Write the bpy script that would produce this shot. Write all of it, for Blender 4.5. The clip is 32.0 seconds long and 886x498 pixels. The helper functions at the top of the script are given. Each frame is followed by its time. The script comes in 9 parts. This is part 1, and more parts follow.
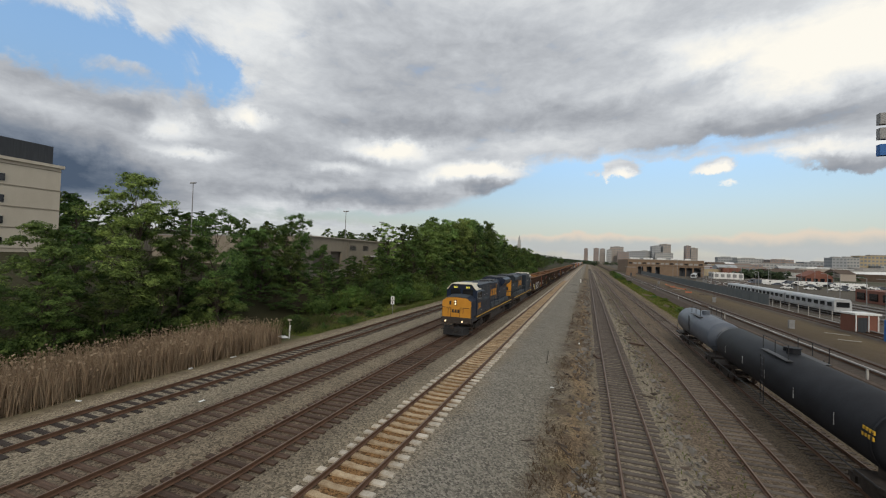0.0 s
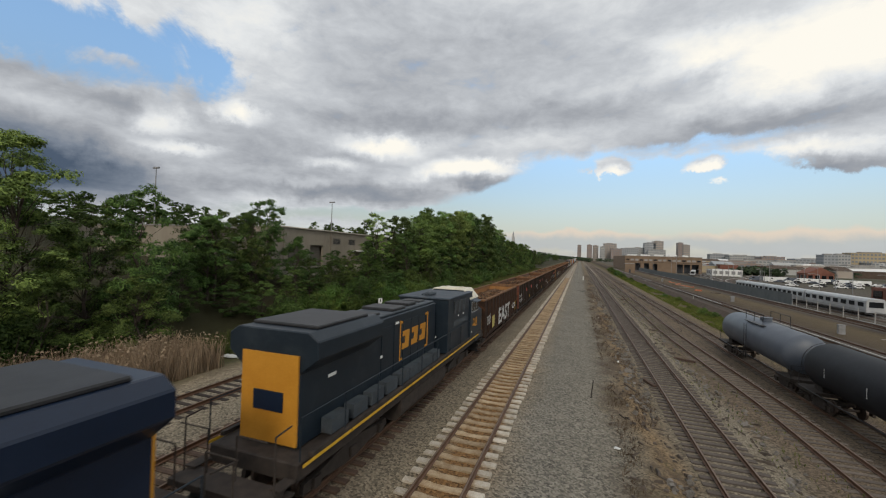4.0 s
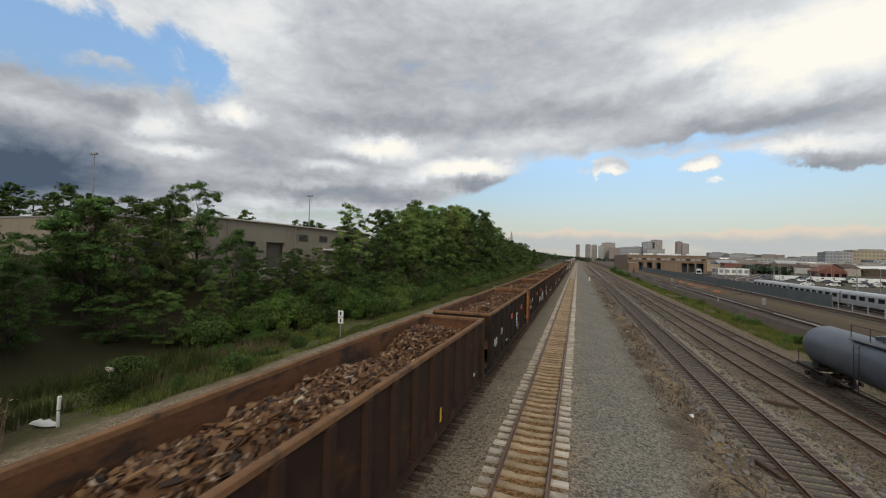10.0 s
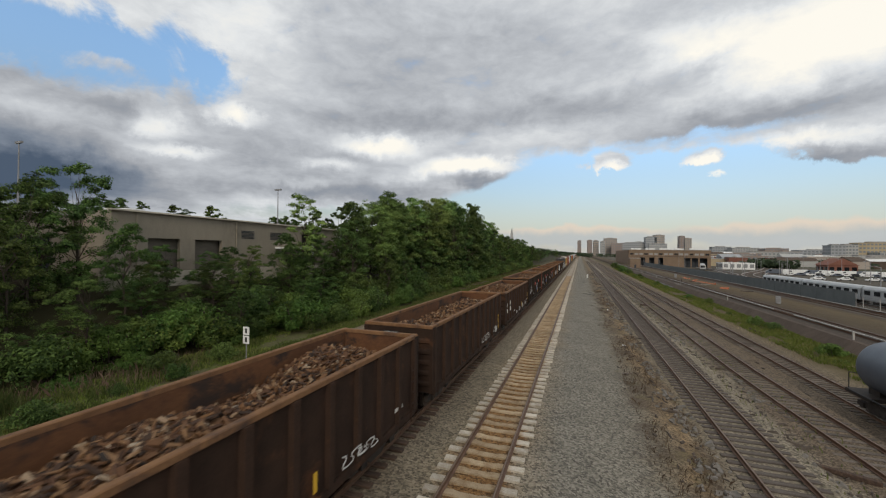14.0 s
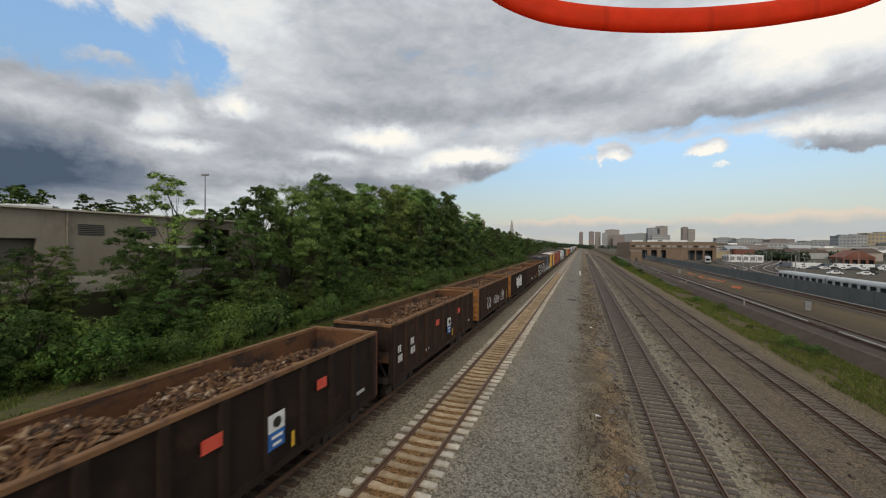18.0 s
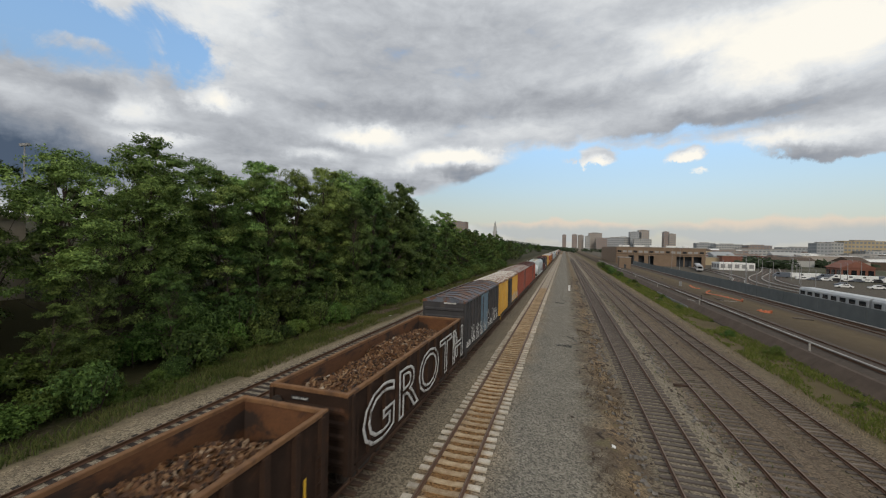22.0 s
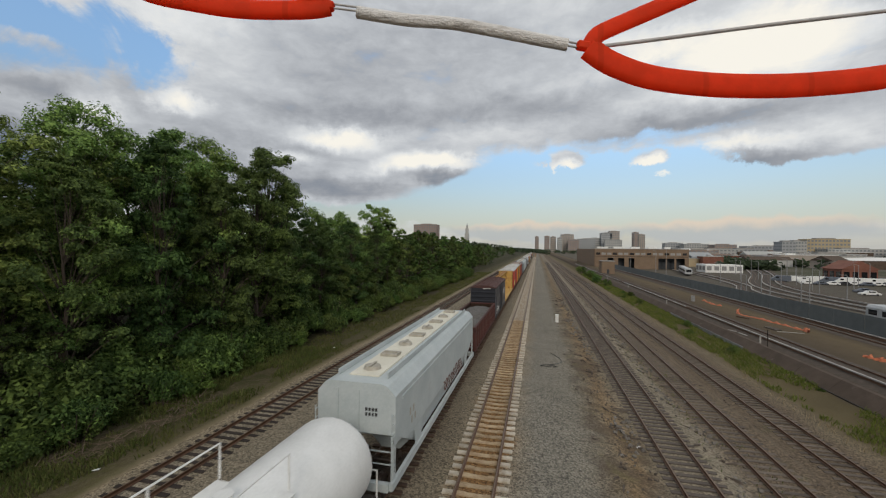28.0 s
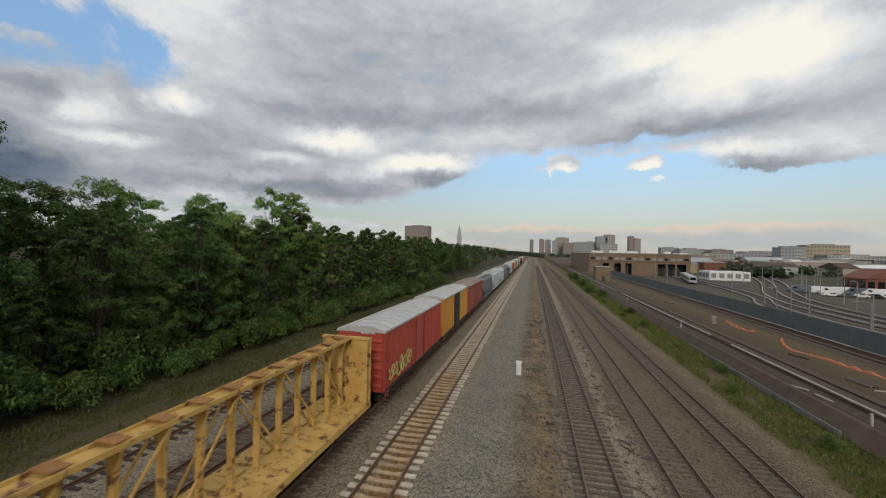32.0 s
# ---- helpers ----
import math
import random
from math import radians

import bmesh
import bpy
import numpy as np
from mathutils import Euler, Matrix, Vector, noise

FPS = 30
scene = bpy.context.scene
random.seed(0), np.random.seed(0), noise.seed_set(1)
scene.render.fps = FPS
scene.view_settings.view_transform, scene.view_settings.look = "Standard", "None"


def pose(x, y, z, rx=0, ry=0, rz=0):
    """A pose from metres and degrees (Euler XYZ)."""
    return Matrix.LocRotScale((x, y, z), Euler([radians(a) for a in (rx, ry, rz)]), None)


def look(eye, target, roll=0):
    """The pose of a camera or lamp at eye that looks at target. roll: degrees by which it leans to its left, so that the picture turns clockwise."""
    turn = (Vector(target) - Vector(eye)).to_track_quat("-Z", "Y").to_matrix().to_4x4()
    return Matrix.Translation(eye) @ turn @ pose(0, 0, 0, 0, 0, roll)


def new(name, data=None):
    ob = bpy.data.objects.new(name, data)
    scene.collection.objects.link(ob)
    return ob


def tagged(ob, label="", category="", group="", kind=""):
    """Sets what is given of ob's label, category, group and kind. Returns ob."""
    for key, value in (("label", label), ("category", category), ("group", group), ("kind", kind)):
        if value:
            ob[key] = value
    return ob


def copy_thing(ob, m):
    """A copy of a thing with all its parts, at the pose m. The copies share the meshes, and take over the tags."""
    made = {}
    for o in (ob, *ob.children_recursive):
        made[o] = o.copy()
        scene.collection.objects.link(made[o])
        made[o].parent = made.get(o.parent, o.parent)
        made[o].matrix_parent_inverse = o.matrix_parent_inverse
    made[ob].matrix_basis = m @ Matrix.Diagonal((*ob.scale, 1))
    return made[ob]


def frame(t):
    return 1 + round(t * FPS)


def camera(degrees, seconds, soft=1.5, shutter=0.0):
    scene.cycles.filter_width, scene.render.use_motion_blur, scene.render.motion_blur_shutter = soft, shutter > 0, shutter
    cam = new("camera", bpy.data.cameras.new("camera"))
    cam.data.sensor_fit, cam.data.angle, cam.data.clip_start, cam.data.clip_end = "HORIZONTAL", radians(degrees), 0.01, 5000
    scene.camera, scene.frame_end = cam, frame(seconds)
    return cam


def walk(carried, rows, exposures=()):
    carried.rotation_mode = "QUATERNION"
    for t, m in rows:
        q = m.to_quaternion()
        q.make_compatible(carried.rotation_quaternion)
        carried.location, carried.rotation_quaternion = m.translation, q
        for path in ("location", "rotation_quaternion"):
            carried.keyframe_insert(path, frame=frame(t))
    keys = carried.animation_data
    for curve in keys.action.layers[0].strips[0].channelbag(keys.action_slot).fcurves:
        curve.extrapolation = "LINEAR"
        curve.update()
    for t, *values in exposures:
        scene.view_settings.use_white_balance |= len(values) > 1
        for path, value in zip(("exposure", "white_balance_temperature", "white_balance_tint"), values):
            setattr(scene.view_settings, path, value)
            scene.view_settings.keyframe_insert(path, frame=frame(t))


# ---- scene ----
cam = camera(97.1, 32.0, soft=1.15, shutter=0.15)
# seconds, x, y, z, yaw to the left, pitch up, picture's lean clockwise
ROWS = [
    (0.0, 0.00, 0.00, 7.27, 20.31, 1.10, 1.69),
    (0.5, -0.41, 0.83, 7.22, 20.35, 0.99, 1.74),
    (1.0, -0.84, 1.69, 7.18, 20.23, 1.00, 1.78),
    (1.5, -1.30, 2.61, 7.14, 20.34, 1.10, 1.82),
    (2.0, -1.78, 3.62, 7.10, 20.12, 1.00, 1.86),
    (2.5, -2.27, 4.70, 7.06, 19.78, 0.85, 1.86),
    (3.0, -2.74, 5.83, 7.03, 19.40, 0.75, 1.84),
    (3.5, -3.15, 6.95, 7.00, 19.33, 0.65, 1.81),
    (5.5, -4.49, 11.31, 6.88, 19.16, 0.62, 1.63),
    (6.0, -4.76, 12.34, 6.85, 19.07, 0.63, 1.60),
    (6.5, -4.99, 13.29, 6.81, 18.72, 0.72, 1.59),
    (7.0, -5.21, 14.20, 6.77, 18.41, 0.86, 1.57),
    (7.5, -5.40, 15.04, 6.73, 18.69, 0.75, 1.54),
    (8.0, -5.57, 15.84, 6.69, 19.00, 0.77, 1.50),
    (8.5, -5.70, 16.61, 6.66, 18.93, 0.78, 1.47),
    (9.0, -5.80, 17.38, 6.63, 18.50, 0.75, 1.43),
    (9.5, -5.84, 18.13, 6.62, 18.54, 0.90, 1.38),
    (10.0, -5.86, 18.89, 6.61, 19.02, 0.76, 1.32),
    (10.5, -5.83, 19.67, 6.61, 19.37, 0.81, 1.23),
    (11.0, -5.77, 20.50, 6.62, 19.73, 1.02, 1.14),
    (11.5, -5.66, 21.39, 6.62, 20.19, 0.85, 1.04),
    (12.0, -5.51, 22.37, 6.63, 20.65, 0.69, 0.97),
    (12.5, -5.31, 23.46, 6.63, 19.68, 0.65, 0.90),
    (13.0, -5.06, 24.67, 6.64, 18.04, 0.71, 0.82),
    (13.5, -4.76, 26.02, 6.65, 18.51, 0.54, 0.74),
    (15.5, -3.33, 32.12, 6.76, 21.05, -0.19, 0.49),
    (16.0, -3.00, 33.83, 6.83, 21.17, -0.44, 0.43),
    (16.5, -2.68, 35.71, 6.93, 20.20, -0.34, 0.37),
    (17.0, -2.37, 37.75, 7.07, 19.54, -0.56, 0.34),
    (17.5, -2.07, 39.92, 7.22, 19.26, -0.56, 0.35),
    (18.0, -1.79, 42.21, 7.38, 19.58, -0.76, 0.38),
    (18.5, -1.57, 44.60, 7.54, 20.13, -0.58, 0.45),
    (19.0, -1.45, 47.07, 7.71, 20.12, -0.52, 0.55),
    (19.5, -1.50, 49.63, 7.88, 19.25, -0.72, 0.65),
    (20.0, -1.69, 52.27, 8.06, 18.41, -0.60, 0.75),
    (20.5, -1.98, 54.97, 8.22, 18.65, -0.88, 0.87),
    (21.0, -2.35, 57.72, 8.37, 18.89, -0.80, 1.01),
    (21.5, -2.80, 60.49, 8.51, 18.62, -0.89, 1.17),
    (22.0, -3.35, 63.26, 8.63, 17.28, -0.70, 1.34),
    (22.5, -3.98, 65.98, 8.73, 17.96, -1.00, 1.50),
    (23.0, -4.71, 68.66, 8.84, 18.89, -1.02, 1.63),
    (23.5, -5.48, 71.28, 8.93, 18.88, -0.69, 1.73),
    (24.0, -6.21, 73.85, 9.03, 17.97, -0.43, 1.77),
    (24.5, -6.80, 76.39, 9.14, 15.04, 0.35, 1.73),
    (25.0, -7.11, 78.92, 9.24, 13.16, -0.26, 1.61),
    (25.5, -7.06, 81.48, 9.31, 13.67, 0.03, 1.43),
    (27.5, -5.52, 91.99, 9.52, 14.58, 0.38, 0.66),
    (28.0, -4.99, 94.68, 9.57, 13.52, -0.18, 0.51),
    (28.5, -4.33, 97.43, 9.62, 13.57, 0.02, 0.41),
    (29.0, -3.60, 100.25, 9.68, 13.74, -0.12, 0.39),
    (29.5, -2.90, 103.11, 9.74, 13.16, -0.06, 0.44),
    (30.0, -2.30, 106.01, 9.79, 13.00, -0.01, 0.54),
    (30.5, -1.84, 108.93, 9.82, 12.90, 0.07, 0.68),
    (31.0, -1.53, 111.85, 9.81, 12.95, -0.06, 0.84),
    (31.5, -1.35, 114.77, 9.78, 13.07, 0.28, 0.98),
    (32.0, -1.21, 117.68, 9.75, 12.94, 0.16, 1.10),
]


def cam_pose(x, y, z, yaw, pitch, lean):
    a, b = radians(yaw), radians(pitch)
    way = Vector((-math.sin(a) * math.cos(b), math.cos(a) * math.cos(b), math.sin(b)))
    eye = Vector((x, y, z))
    return look(eye, eye + way, lean)


walk(cam, [(r[0], cam_pose(*r[1:])) for r in ROWS], [(0.0, 0.0), (23.5, 0.0), (25.5, -0.04), (28.0, -0.08), (30.0, -0.14), (31.2, -0.10), (32.0, -0.08)])

# ---- world, sun ----
class Nodes:
    """Small helper to wire node trees."""

    def __init__(self, tree):
        self.t = tree
        tree.nodes.clear()

    def add(self, kind, ins=None, **props):
        n = self.t.nodes.new(kind)
        for k, v in props.items():
            if k == "operation":
                n.operation = v
            elif k == "blend_type":
                n.blend_type = v
            elif k == "data_type":
                n.data_type = v
            elif k == "sky_type":
                n.sky_type = v
            elif k == "feature":
                n.feature = v
            elif k == "noise_dimensions":
                n.noise_dimensions = v
        for k, v in (ins or {}).items():
            s = n.inputs[k]
            if hasattr(v, "is_linked") or hasattr(v, "node"):
                self.t.links.new(v, s)
            else:
                s.default_value = v
        return n

    def math(self, op, a, b=0.0, c=None):
        ins = {0: a, 1: b}
        if c is not None:
            ins[2] = c
        return self.add("ShaderNodeMath", ins, operation=op).outputs[0]

    def mix(self, f, a, b, blend="MIX"):
        n = self.add("ShaderNodeMix", data_type="RGBA", blend_type=blend)
        for s, v in ((n.inputs[0], f), (n.inputs[6], a), (n.inputs[7], b)):
            if hasattr(v, "node"):
                self.t.links.new(v, s)
            else:
                s.default_value = v if not isinstance(v, tuple) else (*v, 1.0)[:4]
        return n.outputs[2]

    def noise(self, vec, scale, detail=4.0, rough=0.55, dist=0.0):
        n = self.add("ShaderNodeTexNoise", {"Vector": vec, "Scale": scale, "Detail": detail, "Roughness": rough, "Distortion": dist})
        return n.outputs["Fac"]

    def step(self, v, lo, hi):
        n = self.add("ShaderNodeMapRange", {"Value": v, "From Min": lo, "From Max": hi, "To Min": 0.0, "To Max": 1.0})
        n.interpolation_type = "SMOOTHSTEP"
        return n.outputs[0]

    def ramp(self, fac, stops, mode="LINEAR"):
        n = self.add("ShaderNodeValToRGB", {"Fac": fac})
        cr = n.color_ramp
        cr.interpolation = mode
        while len(cr.elements) < len(stops):
            cr.elements.new(0.5)
        for e, (p, c) in zip(cr.elements, stops):
            e.position, e.color = p, (*c, 1.0)
        return n.outputs[0]


def make_world():
    w = bpy.data.worlds.new("sky")
    scene.world = w
    w.use_nodes = True
    N = Nodes(w.node_tree)
    gen = N.add("ShaderNodeTexCoord").outputs["Generated"]
    sep = N.add("ShaderNodeSeparateXYZ", {0: gen})
    x, y, z = sep.outputs
    az = N.math("MULTIPLY", N.math("ARCTAN2", x, y), 57.2958)
    el = N.math("MULTIPLY", N.math("ARCSINE", z), 57.2958)
    sky = N.add("ShaderNodeTexSky", sky_type="NISHITA")
    sky.sun_disc = False
    sky.sun_elevation, sky.sun_rotation = radians(20), radians(-166)
    sky.air_density, sky.dust_density, sky.ozone_density = 1.0, 0.6, 1.5
    lift = N.step(el, 4.0, 26.0)
    base = N.mix(1.0, sky.outputs[0], N.mix(lift, (0.112, 0.099, 0.093), (0.23, 0.245, 0.25)), "MULTIPLY")
    # clouds lie on a high plane: foreshortened towards the horizon
    zz = N.math("MAXIMUM", N.math("ADD", z, 0.10), 0.03)
    flat = N.add("ShaderNodeCombineXYZ", {0: N.math("DIVIDE", x, zz), 1: N.math("DIVIDE", y, zz), 2: 3.7}).outputs[0]
    mid = N.noise(flat, 1.5, 6.0, 0.56, 0.3)
    puff = N.noise(gen, 7.0, 8.0, 0.6, 0.25)
    curl = N.noise(gen, 22.0, 7.0, 0.64, 0.2)
    tall = N.add("ShaderNodeCombineXYZ", {0: x, 1: y, 2: N.math("MULTIPLY", z, 2.3)}).outputs[0]
    roll = N.noise(tall, 6.5, 8.0, 0.58, 0.5)
    lump = N.noise(tall, 15.0, 8.0, 0.62, 0.35)
    soft = N.noise(gen, 16.0, 5.0, 0.55, 0.1)
    el3 = N.math("ADD", el, N.math("MULTIPLY", N.math("SUBTRACT", soft, 0.5), 2.4))
    billow = N.math("ADD", N.math("MULTIPLY", N.math("SUBTRACT", puff, 0.5), 8.0), N.math("MULTIPLY", N.math("SUBTRACT", curl, 0.5), 3.4))
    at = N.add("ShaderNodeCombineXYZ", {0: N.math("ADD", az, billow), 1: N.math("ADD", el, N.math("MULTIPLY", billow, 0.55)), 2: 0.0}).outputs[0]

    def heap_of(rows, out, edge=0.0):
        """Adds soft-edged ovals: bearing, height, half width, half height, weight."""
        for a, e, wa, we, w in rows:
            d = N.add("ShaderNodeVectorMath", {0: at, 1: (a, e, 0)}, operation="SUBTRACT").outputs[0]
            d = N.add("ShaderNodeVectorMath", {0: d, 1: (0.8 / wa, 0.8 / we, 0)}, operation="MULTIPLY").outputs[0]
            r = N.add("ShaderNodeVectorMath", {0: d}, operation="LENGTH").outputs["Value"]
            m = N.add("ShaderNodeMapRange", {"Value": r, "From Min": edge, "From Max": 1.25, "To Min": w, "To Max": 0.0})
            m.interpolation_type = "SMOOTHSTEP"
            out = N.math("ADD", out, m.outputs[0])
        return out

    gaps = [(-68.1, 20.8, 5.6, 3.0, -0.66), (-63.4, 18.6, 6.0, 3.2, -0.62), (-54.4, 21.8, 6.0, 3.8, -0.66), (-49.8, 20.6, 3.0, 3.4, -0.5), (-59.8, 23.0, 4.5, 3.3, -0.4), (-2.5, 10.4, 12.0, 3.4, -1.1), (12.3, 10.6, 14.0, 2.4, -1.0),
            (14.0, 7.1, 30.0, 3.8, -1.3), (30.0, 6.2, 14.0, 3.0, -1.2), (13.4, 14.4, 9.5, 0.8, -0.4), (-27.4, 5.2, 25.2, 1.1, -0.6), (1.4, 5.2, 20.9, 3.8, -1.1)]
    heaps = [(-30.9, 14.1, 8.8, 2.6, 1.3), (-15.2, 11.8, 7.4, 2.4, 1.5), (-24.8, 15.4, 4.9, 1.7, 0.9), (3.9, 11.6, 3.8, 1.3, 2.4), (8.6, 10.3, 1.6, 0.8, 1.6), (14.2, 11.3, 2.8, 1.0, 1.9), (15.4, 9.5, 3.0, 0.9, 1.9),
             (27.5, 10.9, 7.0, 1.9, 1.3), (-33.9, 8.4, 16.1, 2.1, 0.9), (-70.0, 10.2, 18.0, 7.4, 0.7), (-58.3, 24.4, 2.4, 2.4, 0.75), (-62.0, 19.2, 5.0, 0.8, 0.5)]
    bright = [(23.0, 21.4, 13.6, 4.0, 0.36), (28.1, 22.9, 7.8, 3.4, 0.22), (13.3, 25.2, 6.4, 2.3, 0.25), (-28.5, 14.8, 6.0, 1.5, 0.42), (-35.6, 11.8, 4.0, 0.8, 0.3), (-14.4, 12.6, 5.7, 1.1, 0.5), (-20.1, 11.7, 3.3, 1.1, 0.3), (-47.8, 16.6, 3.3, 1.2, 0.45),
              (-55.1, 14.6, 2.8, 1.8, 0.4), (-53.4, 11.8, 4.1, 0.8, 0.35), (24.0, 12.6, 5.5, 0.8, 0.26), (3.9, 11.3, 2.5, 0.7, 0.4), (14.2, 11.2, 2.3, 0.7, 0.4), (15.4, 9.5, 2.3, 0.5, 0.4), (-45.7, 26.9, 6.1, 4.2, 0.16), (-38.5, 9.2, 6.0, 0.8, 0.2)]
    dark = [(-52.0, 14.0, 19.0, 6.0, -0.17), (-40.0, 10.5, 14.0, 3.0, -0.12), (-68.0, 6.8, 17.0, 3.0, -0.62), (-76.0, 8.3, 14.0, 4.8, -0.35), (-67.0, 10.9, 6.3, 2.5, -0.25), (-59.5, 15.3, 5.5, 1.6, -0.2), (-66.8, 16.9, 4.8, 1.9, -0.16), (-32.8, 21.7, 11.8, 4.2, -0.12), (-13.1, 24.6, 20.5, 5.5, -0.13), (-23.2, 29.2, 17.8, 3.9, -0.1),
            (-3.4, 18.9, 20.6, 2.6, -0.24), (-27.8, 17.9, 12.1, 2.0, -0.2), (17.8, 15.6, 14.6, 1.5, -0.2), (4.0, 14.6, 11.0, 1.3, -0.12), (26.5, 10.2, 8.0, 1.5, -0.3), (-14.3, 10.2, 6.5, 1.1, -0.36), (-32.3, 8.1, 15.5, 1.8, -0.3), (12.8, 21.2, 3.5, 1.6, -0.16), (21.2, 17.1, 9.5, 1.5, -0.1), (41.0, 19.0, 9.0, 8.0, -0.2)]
    grain = N.math("ADD", N.math("MULTIPLY", N.math("SUBTRACT", roll, 0.5), 0.9), N.math("MULTIPLY", N.math("SUBTRACT", lump, 0.5), 0.6))
    wisp = N.math("MULTIPLY", N.math("SUBTRACT", N.noise(gen, 5.5, 7.0, 0.66, 0.6), 0.5), 2.2)
    body = N.math("ADD", 0.80, N.math("ADD", grain, N.math("MULTIPLY", wisp, N.math("MULTIPLY", N.step(el, 13.0, 17.0), N.step(az, -42.0, -50.0)))))
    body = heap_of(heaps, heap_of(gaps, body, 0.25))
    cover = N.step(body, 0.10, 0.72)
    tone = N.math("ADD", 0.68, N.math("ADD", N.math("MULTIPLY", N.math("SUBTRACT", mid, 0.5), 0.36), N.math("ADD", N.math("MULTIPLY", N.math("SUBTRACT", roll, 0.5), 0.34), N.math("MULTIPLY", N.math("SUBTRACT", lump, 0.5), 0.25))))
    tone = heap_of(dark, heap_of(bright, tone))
    cloud = N.ramp(tone, [(0.0, (0.075, 0.105, 0.155)), (0.22, (0.20, 0.235, 0.29)), (0.42, (0.345, 0.364, 0.398)), (0.62, (0.555, 0.580, 0.612)), (0.80, (0.775, 0.795, 0.805)), (1.0, (0.99, 0.955, 0.865))])
    haze = N.step(N.math("ABSOLUTE", el), 9.0, 0.0)
    col = N.mix(N.math("MULTIPLY", haze, 0.7), base, (0.415, 0.455, 0.475))
    col = N.mix(N.math("MULTIPLY", cover, N.math("SUBTRACT", 1.0, N.math("MULTIPLY", N.step(el, 5.0, 1.0), 0.8))), col, cloud)

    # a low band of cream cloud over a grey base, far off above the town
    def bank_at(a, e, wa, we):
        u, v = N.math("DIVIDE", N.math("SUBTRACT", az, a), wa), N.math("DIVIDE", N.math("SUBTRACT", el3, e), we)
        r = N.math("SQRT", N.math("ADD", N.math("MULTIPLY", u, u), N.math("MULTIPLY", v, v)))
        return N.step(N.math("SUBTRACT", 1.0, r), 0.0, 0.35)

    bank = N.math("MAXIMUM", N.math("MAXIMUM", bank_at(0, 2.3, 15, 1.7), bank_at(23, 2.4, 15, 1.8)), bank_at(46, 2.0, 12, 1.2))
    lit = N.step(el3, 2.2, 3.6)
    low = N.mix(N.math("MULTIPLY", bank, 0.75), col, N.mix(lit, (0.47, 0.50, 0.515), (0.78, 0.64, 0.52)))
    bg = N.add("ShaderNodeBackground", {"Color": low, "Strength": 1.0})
    N.add("ShaderNodeOutputWorld", {"Surface": bg.outputs[0]})


make_world()
sun_data = bpy.data.lights.new("sun", "SUN")
sun_data.energy, sun_data.angle, sun_data.color = 1.22, radians(12), (1.0, 0.90, 0.76)
sun = new("sun", sun_data)
sun.matrix_world = look((24, -70, 64), (0, 20, 12))
scene.view_settings.exposure = -0.04

# ---- materials ----
def surface(name, a, b, rough=0.7, metal=0.0, scale=3.0, fine=40.0, bump=0.15, mixto=None, mixlo=0.55, mixhi=0.7, mixscale=1.2, stretch=(1, 1, 1), spec=0.4, world=False, rand=0.0, alpha_noise=0.0):
    """A worn procedural surface: colours a to b by noise, with patches of mixto."""
    m = bpy.data.materials.new(name)
    m.use_nodes = True
    N = Nodes(m.node_tree)
    if world:
        vec = N.add("ShaderNodeNewGeometry").outputs["Position"]
    else:
        vec = N.add("ShaderNodeTexCoord").outputs["Object"]
    vec = N.add("ShaderNodeVectorMath", {0: vec, 1: stretch}, operation="MULTIPLY").outputs[0]
    n1, n2 = N.noise(vec, scale, 5.0, 0.6), N.noise(vec, fine, 3.0, 0.6)
    f = N.math("ADD", N.math("MULTIPLY", n1, 0.65), N.math("MULTIPLY", n2, 0.35))
    col = N.mix(N.step(f, 0.3, 0.7), a, b)
    if mixto:
        w = N.noise(vec, mixscale, 7.0, 0.65, 0.4)
        col = N.mix(N.step(w, mixlo, mixhi), col, mixto)
    if rand:
        r = N.add("ShaderNodeObjectInfo").outputs["Random"]
        v = N.math("ADD", 1.0 - rand, N.math("MULTIPLY", r, 2 * rand))
        hv = N.add("ShaderNodeHueSaturation", {"Hue": 0.5, "Saturation": 1.0, "Value": v, "Fac": 1.0, "Color": col})
        col = hv.outputs[0]
    bp = N.add("ShaderNodeBump", {"Strength": bump, "Distance": 0.05, "Height": f})
    p = N.add("ShaderNodeBsdfPrincipled", {"Base Color": col, "Roughness": rough, "Metallic": metal, "Normal": bp.outputs[0], "Specular IOR Level": spec})
    N.add("ShaderNodeOutputMaterial", {"Surface": p.outputs[0]})
    return m


def glowing(name, color, power):
    m = bpy.data.materials.new(name)
    m.use_nodes = True
    N = Nodes(m.node_tree)
    e = N.add("ShaderNodeEmission", {"Color": (*color, 1), "Strength": power})
    N.add("ShaderNodeOutputMaterial", {"Surface": e.outputs[0]})
    return m


